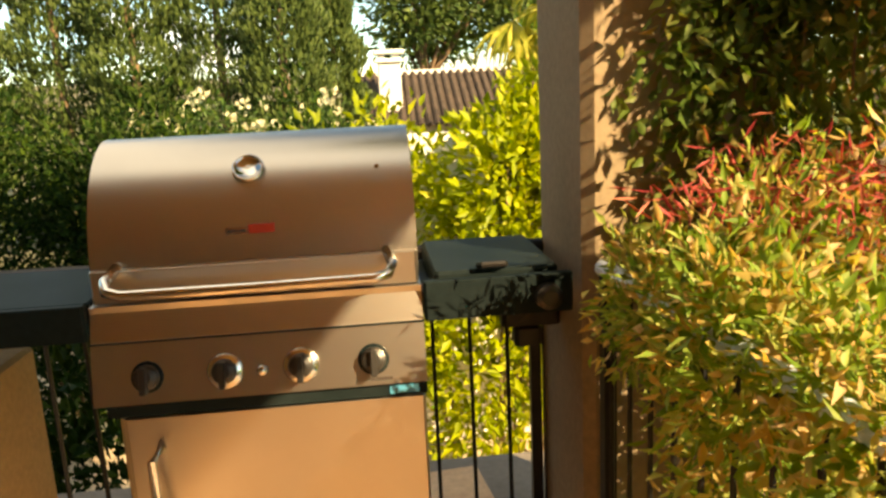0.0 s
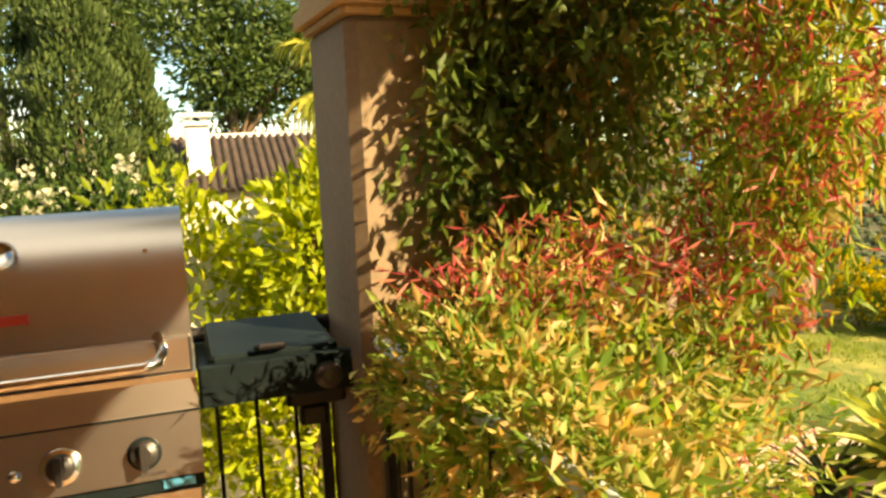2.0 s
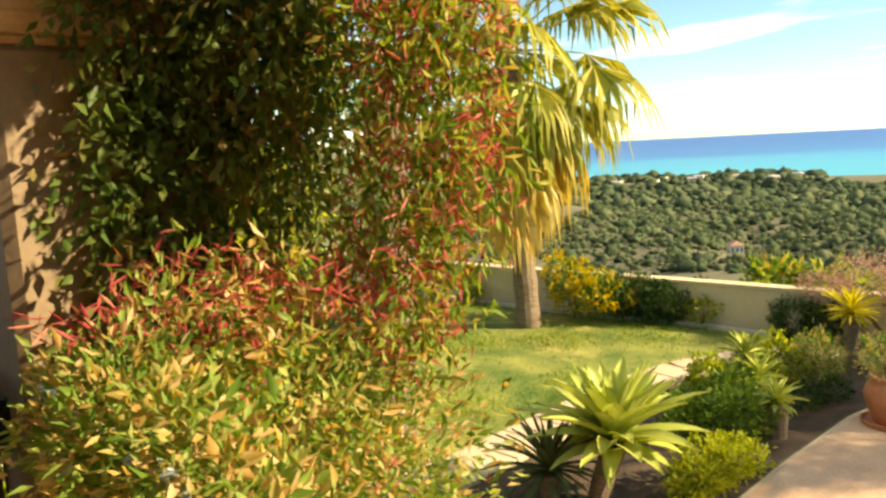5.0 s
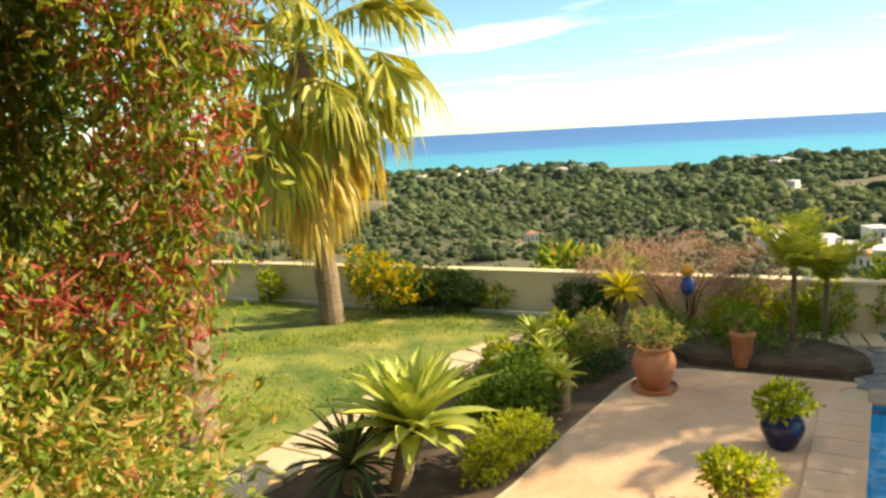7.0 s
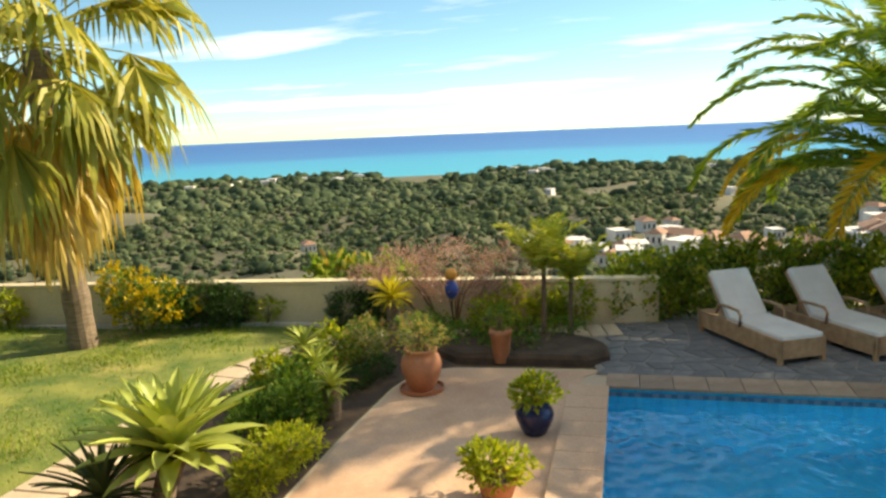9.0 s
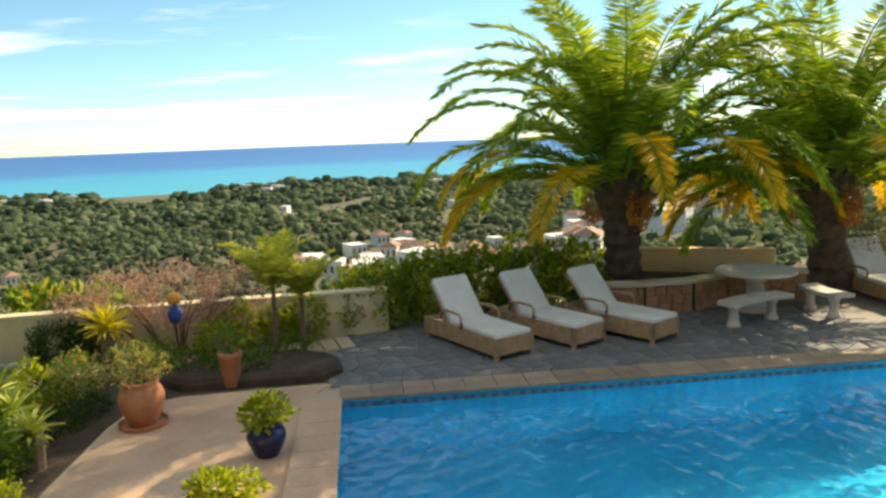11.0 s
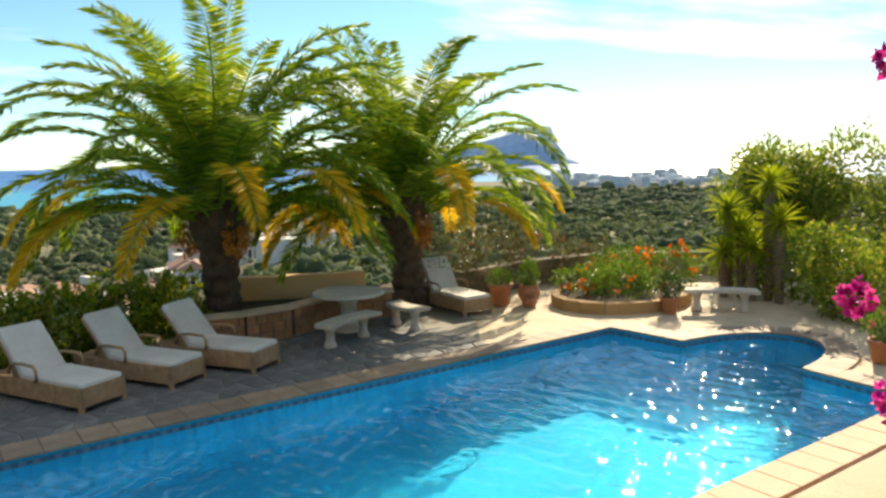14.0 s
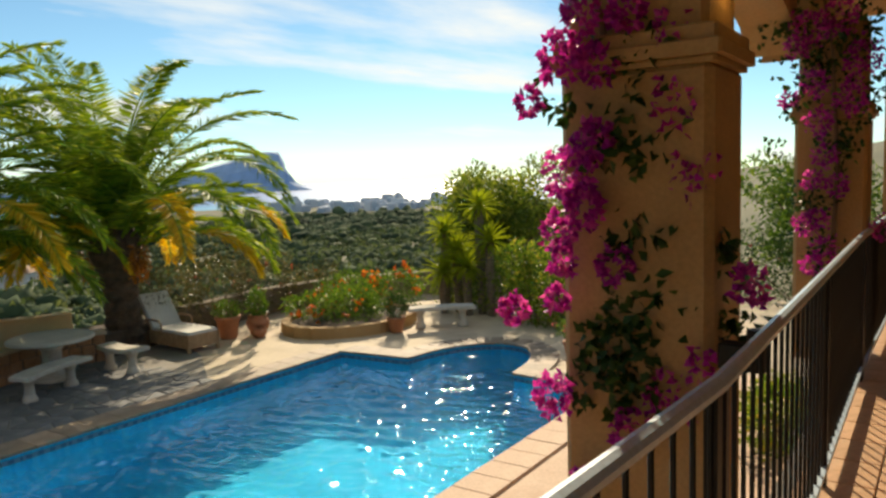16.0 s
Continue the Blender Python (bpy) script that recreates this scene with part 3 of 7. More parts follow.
def clumps(name, material, px, py, pz, size, tall, rng, parent=None):
    n = len(px)
    wob = 1 + rng.uniform(-0.32, 0.32, (n, len(ball_v), 1))
    v = ball_v[None] * wob * np.stack([size, size * rng.uniform(0.8, 1.2, n), size * tall], -1)[:, None]
    v = v + np.stack([px, py, pz], -1)[:, None]
    f = (ball_f[None] + (np.arange(n) * len(ball_v))[:, None, None]).reshape(-1, 3)
    return link_mesh(name, v.reshape(-1, 3), f, material, parent, smooth=True)


wr = np.random.default_rng(11)
nw = 32000
wa = np.radians(wr.uniform(30, 160, nw))
wrr = np.where(np.degrees(wa) < 108, 34 + (545 - 34) * wr.random(nw) ** 0.85, 30 + (575 - 30) * wr.random(nw) ** 0.9)
wx, wy = 0.3 + wrr * np.sin(wa), -0.8 + wrr * np.cos(wa)
open_ = np.sin(wx * 0.021 + 1) * np.sin(wy * 0.027) + 0.5 * np.sin(wx * 0.06) * np.cos(wy * 0.05)
deg_ = np.degrees(wa)
bay = (deg_ > 64.5) & (deg_ < 69.5) & (wrr > 430)
ok = (open_ < 0.75) & ~bay & (land(wx, wy) > -31.0)
wx, wy, wrr = wx[ok], wy[ok], wrr[ok]
size = (0.55 + 0.0040 * wrr) * wr.uniform(0.35, 0.95, len(wx)) * np.where(wr.random(len(wx)) < 0.12, 1.9, 1.0)
clear = np.ones(len(wx), bool)
for az_, r_, w_, _ in HOUSES:
    hx, hy = 0.3 + 1.25 * r_ * math.sin(radians(az_)), -0.8 + 1.25 * r_ * math.cos(radians(az_))
    clear &= np.hypot(wx - hx, wy - hy) > 3.2
    along = np.degrees(np.arctan2(wx - 0.3, wy + 0.8))
    clear &= ~((np.abs(along - az_) < 0.9) & (wrr < 1.25 * r_) & (wrr > 1.25 * r_ * 0.84))
wx, wy, wrr, size = wx[clear], wy[clear], wrr[clear], size[clear]
near_w = wrr < 280
woods = clumps("woodland", WOODS, wx, wy, land(wx, wy) + size * 0.35, size * np.where(near_w, 0.8, 1.0), wr.uniform(0.5, 1.1, len(wx)), wr)
nx, ny, nr_, nsz = wx[near_w], wy[near_w], wrr[near_w], size[near_w]
reps = 16
lw_ = unit(wr.normal(size=(len(nx) * reps, 3)))
lp_ = np.repeat(np.stack([nx, ny, land(nx, ny) + nsz * 0.35], 1), reps, 0) + lw_ * np.repeat(nsz, reps)[:, None] * np.array([1.0, 1.0, 0.75]) * wr.uniform(0.7, 1.15, (len(lw_), 1))
near_leaf = leaves("woodland_foliage", WOODS, None, lp_, lw_ + wr.normal(size=lp_.shape) * 0.5, np.repeat(nsz, reps) * 0.5, np.repeat(nsz, reps) * 0.26)
tagged(near_leaf, "leafy outer sprays of the nearer hillside trees", "woodland", kind="stuff")
tagged(woods, "dense dark green pine woodland covering the hills", "woodland", kind="stuff")


def far_house(x, y, w, d, h, turn, roofed, label, wall=None):
    z = float(land(np.array(x), np.array(y)))
    t = thing("villa", label, "house", (x, y, z), turn, group="villas on the hillside")
    Shape().box(-w / 2, w / 2, -d / 2, d / 2, -2, h).put("wall", wall or FAR_WHITE, t)
    if roofed:
        s = Shape()
        e = 0.06 * w
        s.add([(-w / 2 - e, -d / 2 - e, h), (w / 2 + e, -d / 2 - e, h), (w / 2 + e, d / 2 + e, h), (-w / 2 - e, d / 2 + e, h), (-w / 4, 0, h + 0.35 * h), (w / 4, 0, h + 0.35 * h)],
              [(0, 1, 5, 4), (2, 3, 4, 5), (1, 2, 5), (3, 0, 4), (3, 2, 1, 0)])
        s.put("roof", TILE_RED, t)
    else:
        s = Shape().box(-w / 2 - 0.05, w / 2 + 0.05, -d / 2 - 0.05, d / 2 + 0.05, h + 0.004, h + 0.12)
        s.put("roof", FAR_WHITE, t)
    for k in range(3):
        Shape().box(-w / 2 - 0.02, -w / 2 + 0.02, -d / 2 + d * (k + 0.3) / 3, -d / 2 + d * (k + 0.7) / 3, h * 0.35, h * 0.75).put("window", WINDOW_DARK, t)
    return t


hr = np.random.default_rng(5)
for az, r, w, roofed in HOUSES:
    a = radians(az)
    far_house(0.3 + 1.25 * r * math.sin(a), -0.8 + 1.25 * r * math.cos(a), w * 0.68, w * 0.52, w * 0.42, float(hr.uniform(-40, 60)), roofed, "white-walled villa with tiled roof among trees" if roofed else "white flat-roofed villa among trees")
for k in range(34):
    a, r = radians(hr.uniform(76, 103)), hr.uniform(88, 135)
    w = hr.uniform(3.0, 4.6)
    roofed = k % 3 != 0
    far_house(0.3 + r * math.sin(a), -0.8 + r * math.cos(a), w, w * 0.75, w * 0.55, float(hr.uniform(-40, 60)), roofed, "small white villa with tiled roof in the hillside village" if roofed else "small white flat-roofed villa in the hillside village")
for k in range(16):
    az, r = (hr.uniform(50, 63), hr.uniform(440, 475)) if k < 10 else (hr.uniform(73, 90), hr.uniform(440, 470))
    a = radians(az)
    far_house(0.3 + r * math.sin(a), -0.8 + r * math.cos(a), 6, 5, 2.6, float(hr.uniform(0, 90)), False, "small white house on the far headland")

# the town on the bay, and the great rock behind it
tw = np.random.default_rng(3)
for k in range(70):
    az, r = tw.uniform(126, 141), tw.uniform(640, 900)
    a = radians(az)
    x, y = 0.3 + r * math.sin(a), -0.8 + r * math.cos(a)
    h = float(tw.choice([4, 6, 9, 12, 17], p=[0.35, 0.3, 0.2, 0.1, 0.05]))
    w = float(tw.uniform(5, 15))
    t = thing("town_block", "pale apartment block in the distant town, haze put into its colour", "building", (x, y, float(land(np.array(x), np.array(y))) - 1), float(tw.uniform(0, 90)), group="blocks of the town")
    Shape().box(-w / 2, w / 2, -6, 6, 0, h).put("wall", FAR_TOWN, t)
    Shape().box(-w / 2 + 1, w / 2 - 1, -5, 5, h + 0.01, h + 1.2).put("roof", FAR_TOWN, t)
rk = Shape()
ra = radians(123.4)
rx_, ry_ = 2300 * math.sin(ra), 2300 * math.cos(ra)
prof = [(-260, 0.05), (-225, 0.22), (-185, 0.38), (-140, 0.50), (-100, 0.58), (-60, 0.68), (-20, 0.76), (20, 0.87), (60, 0.96), (95, 1.0), (122, 0.96), (138, 0.72), (148, 0.42), (170, 0.22), (215, 0.0)]
cx_, cy_ = math.cos(ra), -math.sin(ra)
vv, ff = [], []
for k, (u, hgt) in enumerate(prof):
    for j, (dep, up_) in enumerate(((-90, 0.0), (-70, 0.6), (-40, 0.93), (0, 1.0), (60, 0.7), (100, 0.0))):
        jit = 6 * math.sin(k * 2.1 + j * 3.7)
        vv.append((rx_ + cx_ * (u + jit) + math.sin(ra) * dep, ry_ + cy_ * (u + jit) + math.cos(ra) * dep, -34 + (34 + 88) * hgt * up_ + jit * 0.3))
for k in range(len(prof) - 1):
    for j in range(5):
        ff.append((k * 6 + j, k * 6 + j + 1, (k + 1) * 6 + j + 1, (k + 1) * 6 + j))
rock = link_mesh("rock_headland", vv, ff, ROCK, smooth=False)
tagged(rock, "great limestone rock rising from the sea, blue haze put into its colour", "rock")

# ---- the covered terrace of the house ----
RA, RB, RC = Vector((0.50, 1.36)), Vector((0.775, -2.72)), Vector((1.305, -6.42))    # line of the east railing

floor_edge = [(0.62, 2.30), (0.66, 1.4), (0.98, -2.72), (1.75, -8.6), (1.75, -9.2), (-3.6, -9.2), (-3.6, 2.30)]
s = Shape().prism(list(reversed(floor_edge)), -0.25, -0.012)
terrace_floor = tagged(s.put("floor", GROUT), "raised terrace floor of square terracotta tiles", "floor", kind="structure")
s = Shape().prism(list(reversed([(0.58, 2.26), (0.62, 1.4), (0.94, -2.72), (1.71, -8.6), (1.71, -9.2), (-3.6, -9.2), (-3.6, 2.26)])), -2.2, -0.25)
tagged(s.put("wall_terrace_base", PLASTER), "plastered base wall under the raised terrace", "wall", kind="structure")
tagged(Shape().box(-3.8, -3.6, -9.2, 2.3, -2.2, 2.9).put("wall_house", PLASTER), "cream plastered house wall behind the terrace", "wall", kind="structure")
tagged(Shape().box(-3.6, 1.75, -9.4, -9.2, -2.2, 2.9).put("wall_south", PLASTER), "cream plastered end wall of the terrace", "wall", kind="structure")
s = Shape().prism(list(reversed([(1.10, 0.9), (1.28, -2.72), (2.1, -9.2), (-3.8, -9.2), (-3.8, 0.9)])), 2.72, 2.95)
tagged(s.put("ceiling", PLASTER), "plastered ceiling over the terrace", "ceiling", kind="structure")


def pillar(name, corner, east, south, turn, label):
    """A square plastered pillar with a plinth, a moulded capital and an impost; corner: its north-west foot."""
    t = thing(name, label, "pillar", (corner[0], corner[1], 0), turn, group="terrace pillars")
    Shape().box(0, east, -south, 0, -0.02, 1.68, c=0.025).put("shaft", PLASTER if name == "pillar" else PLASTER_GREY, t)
    s = Shape()
    for z0, z1, o in ((1.68, 1.70, 0.012), (1.70, 1.745, 0.032), (1.745, 1.79, 0.016)):
        s.box(-o, east + o, -south - o, o, z0, z1, c=0.01)
    s.put("capital", PLASTER, t)
    Shape().box(0.02, east - 0.02, -south + 0.02, -0.02, 1.79, 2.35, c=0.02).put("impost", PLASTER, t)
    return t


GRID = math.degrees(math.atan2(PS.x, -PS.y))
pillar("pillar", (1.03, -3.33), 0.48, 0.37, GRID, "cream plastered square pillar with moulded capital, wound with bougainvillea")
pillar("pillar", (1.40, -6.93), 0.46, 0.37, GRID, "cream plastered square pillar overgrown with bougainvillea")
pillar("corner_pillar", (0.435, 1.74), 0.48, 0.37, 4.0, "weathered plaster corner pillar beside the grill, its shade put into the colour")


def arch(a, b, label):
    """A low arched beam between two pillars."""
    a, b = Vector(a), Vector(b)
    d = (b - a)
    w = d.length
    d.normalize()
    nrm = Vector((d.y, -d.x))
    s = Shape()
    n = 16
    v = []
    for side in (0.0, 0.34):
        for k in range(n + 1):
            u = k / n
            q = a + d * (w * u) - nrm * side
            low = 2.16 + 0.40 * (1 - (2 * u - 1) ** 2) ** 0.5
            v += [(q.x, q.y, low), (q.x, q.y, 2.74)]
    m = 2 * (n + 1)
    f = []
    for k in range(n):
        i = 2 * k
        f += [(i, i + 2, i + 3, i + 1), (m + i + 1, m + i + 3, m + i + 2, m + i), (i, m + i, m + i + 2, i + 2), (i + 1, i + 3, m + i + 3, m + i + 1)]
    f += [(0, 1, m + 1, m), (m - 2, m + m - 2, m + m - 1, m - 1)]
    s.add(v, f)
    tagged(s.put("arch", PLASTER), label, "arch", kind="structure")


arch((1.02, 1.45), (1.50, -3.25), "plastered arch between terrace pillars")
arch((1.52, -3.64), (1.86, -6.93), "plastered arch between terrace pillars")
arch((1.88, -7.31), (2.05, -9.2), "plastered arch between terrace pillars")



eave = Shape().prism([(0.62, 2.4), (1.11, 0.9), (1.29, -2.72), (2.11, -9.2), (2.8, -9.2), (2.38, -3.25), (1.68, 1.45), (1.58, 2.4)], 2.745, 2.86)
tagged(eave.put("eave", PLASTER), "plastered roof overhang along the terrace front", "eave", kind="structure")


def railing(name, a, b, z_top, label, spacing=0.105, top=RAIL_GREY):
    a, b = Vector(a), Vector(b)
    d = b - a
    w = d.length
    t = thing(name, label, "railing", (a.x, a.y, 0), math.degrees(math.atan2(d.y, d.x)), group="terrace railings")
    Shape().tube([(0, 0, z_top - 0.021), (w * 0.5, 0, z_top - 0.021), (w, 0, z_top - 0.021)], 0.021, 10).put("top_rail", top, t, "pale galvanised top rail")
    Shape().box(0, w, -0.02, 0.02, 0.075, 0.10).put("bottom_rail", top, t)
    k = 0
    bar = None
    x = spacing * 0.5
    while x < w:
        if bar is None:
            bar = Shape().tube([(0, 0, 0.09), (0, 0, z_top - 0.03)], 0.0065, 6).put("bar", IRON, t)
            bar.location.x = x
        else:
            o = new("bar", bar.data)
            o.parent = t
            o.location.x = x
        x += spacing
    for x in np.arange(0.03, w, max(1.2, (w - 0.06) / max(1, round(w / 1.8)))):
        Shape().box(x - 0.015, x + 0.015, -0.015, 0.015, 0.0, z_top - 0.035).put("post", IRON, t)
    return t


RAIL_Z = 0.945
railing("railing", RA, RB, RAIL_Z, "black iron railing with pale tubular top rail")
railing("railing", RB, RC, RAIL_Z, "black iron railing with pale tubular top rail beside bougainvillea pillar")
railing("railing", RC, (1.62, -9.1), RAIL_Z, "black iron railing with pale tubular top rail")
railing("railing", (-3.5, 1.80), (0.44, 1.72), 0.93, "black iron railing behind the grill", top=IRON)
c = thing("rail_bracket", "black iron clamp joining rail and pillar", "bracket", (0.905, -3.33, 0.80))
Shape().box(-0.03, 0.10, -0.03, 0.03, 0.0, 0.075, c=0.008).put("clamp", IRON, c)
Shape().box(-0.035, 0.02, -0.025, 0.025, 0.075, 0.12, c=0.006).put("cap", IRON, c)
c = thing("rail_bracket", "black iron clamp joining rail and corner pillar", "bracket", (0.34, 1.56, 0.74))
Shape().box(-0.05, 0.10, -0.03, 0.03, 0.0, 0.09, c=0.01).put("clamp", IRON, c)
Shape().box(-0.02, 0.05, -0.04, 0.02, -0.05, 0.0, c=0.01).put("cap", IRON, c)
# a small wall lamp under the arch
lamp_t = thing("wall_lamp", "small warm glass wall lamp lit under the arch", "lamp", (1.02, -3.52, 1.90))
Shape().lathe([(0.03, 0.0), (0.055, 0.03), (0.06, 0.09), (0.03, 0.13)], 16).put("shade", AMBER, lamp_t)
Shape().box(0.03, 0.10, -0.02, 0.02, 0.05, 0.09, c=0.006).put("wall_mount", IRON, lamp_t)
# low plastered pedestal beside the grill
tagged(Shape().box(-1.55, -0.93, 1.36, 1.70, 0.0, 0.74, c=0.02).put("pedestal", PLASTER), "low cream plastered pedestal beside the grill", "pedestal")


# ---- the grill ----
def grill():
    t = thing("gas_grill", "stainless steel four-burner gas grill, lid closed, on the terrace", "grill", (-0.283, 1.30, 0.0), 0.5)
    W = 0.362
    # cart: the lower cabinet with a door
    Shape().box(-W + 0.03, W - 0.02, 0.05, 0.50, 0.08, 0.70, c=0.01).put("cabinet", STEEL, t)
    d = Shape().box(-W + 0.05, W - 0.005, 0.022, 0.046, 0.10, 0.665, c=0.006).put("door", STEEL, t)
    Shape().tube([(-W + 0.125, 0.02, 0.59), (-W + 0.115, -0.03, 0.585), (-W + 0.115, -0.035, 0.40), (-W + 0.125, 0.02, 0.395)], 0.011, 8).put("handle", CHROME, d, "chrome door handle")
    Shape().box(-W + 0.02, W, 0.012, 0.06, 0.672, 0.702, c=0.004).put("drip_gap", GRILL_BLACK, t)
    Shape().box(W - 0.085, W - 0.02, 0.008, 0.012, 0.678, 0.697).put("sticker", BAR_BLUE, t)
    # sloping control panel
    s = Shape()
    prof = [(0.000, 0.705), (0.030, 0.835), (0.034, 0.842), (0.055, 0.900), (0.05, 0.915), (0.45, 0.915), (0.45, 0.705)]
    n = len(prof)
    s.add([(x, y, z) for x in (-W, W) for y, z in prof], [tuple(range(n)), tuple(range(2 * n - 1, n - 1, -1))] + [(i, n + i, n + (i + 1) % n, (i + 1) % n) for i in range(n)])
    panel = s.put("control_panel", STEEL, t)
    Shape().box(-W - 0.001, W + 0.001, 0.026, 0.04, 0.836, 0.839).put("panel_seam", GRILL_BLACK, panel)
    for k, x in enumerate((-0.245, -0.080, 0.085, 0.245)):
        y, z = 0.013, 0.762
        kb = Shape().lathe([(0.036, 0.0), (0.040, 0.004), (0.036, 0.008)] if k in (1, 2) else [(0.033, 0.0), (0.035, 0.003), (0.033, 0.006)], 24)
        bez = kb.put("knob_bezel", CHROME if k in (1, 2) else GRILL_BLACK, t, smooth=True)
        bez.matrix_basis = Matrix.Translation((x, y, z)) @ pose(0, 0, 0, 90 - 13)
        kn = Shape().lathe([(0.028, 0.0), (0.027, 0.012), (0.024, 0.022), (0.015, 0.026)], 24)
        kn.box(-0.007, 0.007, -0.034, 0.024, 0.016, 0.040, c=0.003)
        kn.put("knob", KNOB, bez, smooth=False).matrix_basis = Matrix.Translation((0, 0, 0.007))
    ig = Shape().lathe([(0.014, 0.0), (0.013, 0.006), (0.008, 0.014)], 16).put("igniter_button", CHROME, t, smooth=True)
    ig.matrix_basis = Matrix.Translation((0.0, 0.012, 0.758)) @ pose(0, 0, 0, 77)
    # unreadable small print as plain bars
    Shape().box(0.235, 0.285, 0.0005, 0.003, 0.716, 0.722).put("print_bar", BAR_DARK, t)
    # lid: a curved hood
    s = Shape()
    arc = [(0.10, 0.935)] + [(0.312 - 0.227 * math.cos(a), 0.950 + 0.312 * math.sin(a)) for a in np.linspace(0, math.pi / 2, 20)] + [(0.36, 1.258), (0.40, 1.235), (0.43, 1.18), (0.45, 1.06), (0.45, 0.925)]
    n = len(arc)
    xs = [-W + 0.012, -W + 0.002, W - 0.002, W - 0.012]
    for q, x in enumerate(xs):
        ins = 0.992 if q in (0, 3) else 1.0
        s.v += [(x, 0.27 + (y - 0.27) * ins, 0.93 + (z - 0.93) * ins) for y, z in arc]
    for q in range(3):
        s.f += [(q * n + i, q * n + i + 1, (q + 1) * n + i + 1, (q + 1) * n + i) for i in range(n - 1)]
    s.f += [tuple(range(n - 1, -1, -1)), tuple(3 * n + i for i in range(n))]
    s.f += [(n - 1, 2 * n - 1, 3 * n - 1, 4 * n - 1)]
    lid = s.put("lid", STEEL, t, "closed curved steel lid", smooth=True)
    lid.data.set_sharp_from_angle(angle=radians(40))
    # lower rim of the lid, a lighter flat band
    Shape().box(-W + 0.004, W - 0.004, 0.066, 0.10, 0.918, 0.992, c=0.006).put("lid_rim", STEEL, lid)
    Shape().tube([(-0.30, 0.08, 0.995), (-0.31, 0.02, 0.975), (-0.30, -0.004, 0.960), (-0.27, -0.010, 0.952), (0, -0.012, 0.952), (0.26, -0.010, 0.952), (0.29, -0.004, 0.960), (0.30, 0.02, 0.975), (0.29, 0.08, 0.995)], 0.0125, 10).put("lid_handle", CHROME, lid, "polished tubular handle", smooth=True)
    gz = Shape().lathe([(0.037, 0.0), (0.036, 0.008), (0.031, 0.012), (0.030, 0.009), (0.004, 0.010)], 24).put("thermometer", CHROME, lid, smooth=True)
    gz.matrix_basis = Matrix.Translation((-0.010, 0.160, 1.186)) @ pose(0, 0, 0, 52)
    b = Shape().box(-0.012, 0.045, 0.090, 0.112, 1.050, 1.070, c=0.002).put("badge", RED_BADGE, lid, "small red badge")
    Shape().box(-0.062, -0.014, 0.089, 0.112, 1.050, 1.066).put("badge_bar", CHROME, lid)
    Shape().box(-0.058, -0.018, 0.087, 0.112, 1.054, 1.061).put("badge_print", BAR_DARK, lid)
    for x, z in ((0.28, 1.20), (0.305, 1.10)):
        Shape().lathe([(0.006, 0), (0.005, 0.004)], 8).put("rivet", CHROME, lid).matrix_basis = Matrix.Translation((x, 0.12, z - 0.02)) @ pose(0, 0, 0, 75)
    # side tables
    sh = Shape().box(W + 0.004, W + 0.345, 0.055, 0.46, 0.835, 0.885, c=0.008)
    sb = sh.put("side_burner_table", GRILL_BLACK, t, "black enamelled side burner table")
    Shape().box(W + 0.004, W + 0.345, 0.030, 0.056, 0.835, 0.925, c=0.006).put("table_front", GRILL_BLACK, sb)
    Shape().box(W + 0.03, W + 0.320, 0.065, 0.44, 0.887, 0.937, c=0.012).put("burner_lid", GRILL_BLACK, sb, "flat hinged burner cover")
    Shape().tube([(W + 0.135, 0.068, 0.945), (W + 0.14, 0.045, 0.952), (W + 0.19, 0.045, 0.952), (W + 0.195, 0.068, 0.945)], 0.008, 8).put("cover_handle", IRON, sb)
    Shape().lathe([(0.032, 0), (0.030, 0.02), (0.018, 0.03)], 16).put("side_knob", KNOB, sb).matrix_basis = Matrix.Translation((W + 0.285, 0.028, 0.875)) @ pose(0, 0, 0, 90)
    sl = Shape().box(-W - 0.40, -W - 0.004, 0.055, 0.46, 0.875, 0.925, c=0.008).put("side_shelf", GRILL_BLACK, t, "black enamelled side shelf")
    Shape().box(-W - 0.40, -W - 0.004, 0.030, 0.056, 0.845, 0.925, c=0.006).put("shelf_front", GRILL_BLACK, sl)
    for x in (-W + 0.06, W - 0.06):
        for y in (0.10, 0.44):
            w_ = Shape().lathe([(0.035, -0.012), (0.04, -0.008), (0.04, 0.008), (0.035, 0.012)], 16).put("castor", KNOB, t)
            w_.matrix_basis = Matrix.Translation((x, y, 0.04)) @ pose(0, 0, 0, 0, 90)
            Shape().box(x - 0.012, x + 0.012, y - 0.02, y + 0.02, 0.045, 0.085).put("leg", IRON, t)
    return t


grill()

# ---- pool and terraces ----
half = [(10.86 + 1.85 * math.sin(a), 2.5 - 1.06 * math.cos(a)) for a in np.linspace(0, math.pi, 19)]
POOL_SW = [(0, 5.15), (0, 0)] + [(10.8, 0.0), (10.95, 1.44)] + half[1:-1] + [(10.9, 3.57), (10.75, 5.15)]
rim = [pool_xy(s_, w_) for s_, w_ in POOL_SW]


def area(o):
    return sum(a[0] * b[1] - b[0] * a[1] for a, b in zip(o, o[1:] + o[:1])) / 2


def inside(o, q):
    x, y = q[:, 0], q[:, 1]
    hit_ = np.zeros(len(q), bool)
    for (x0, y0), (x1, y1) in zip(o, o[1:] + o[:1]):
        c = ((y0 > y) != (y1 > y)) & (x < (x1 - x0) * (y - y0) / ((y1 - y0) or 1e-9) + x0)
        hit_ ^= c
    return hit_


if area(rim) < 0:
    rim = list(reversed(rim))


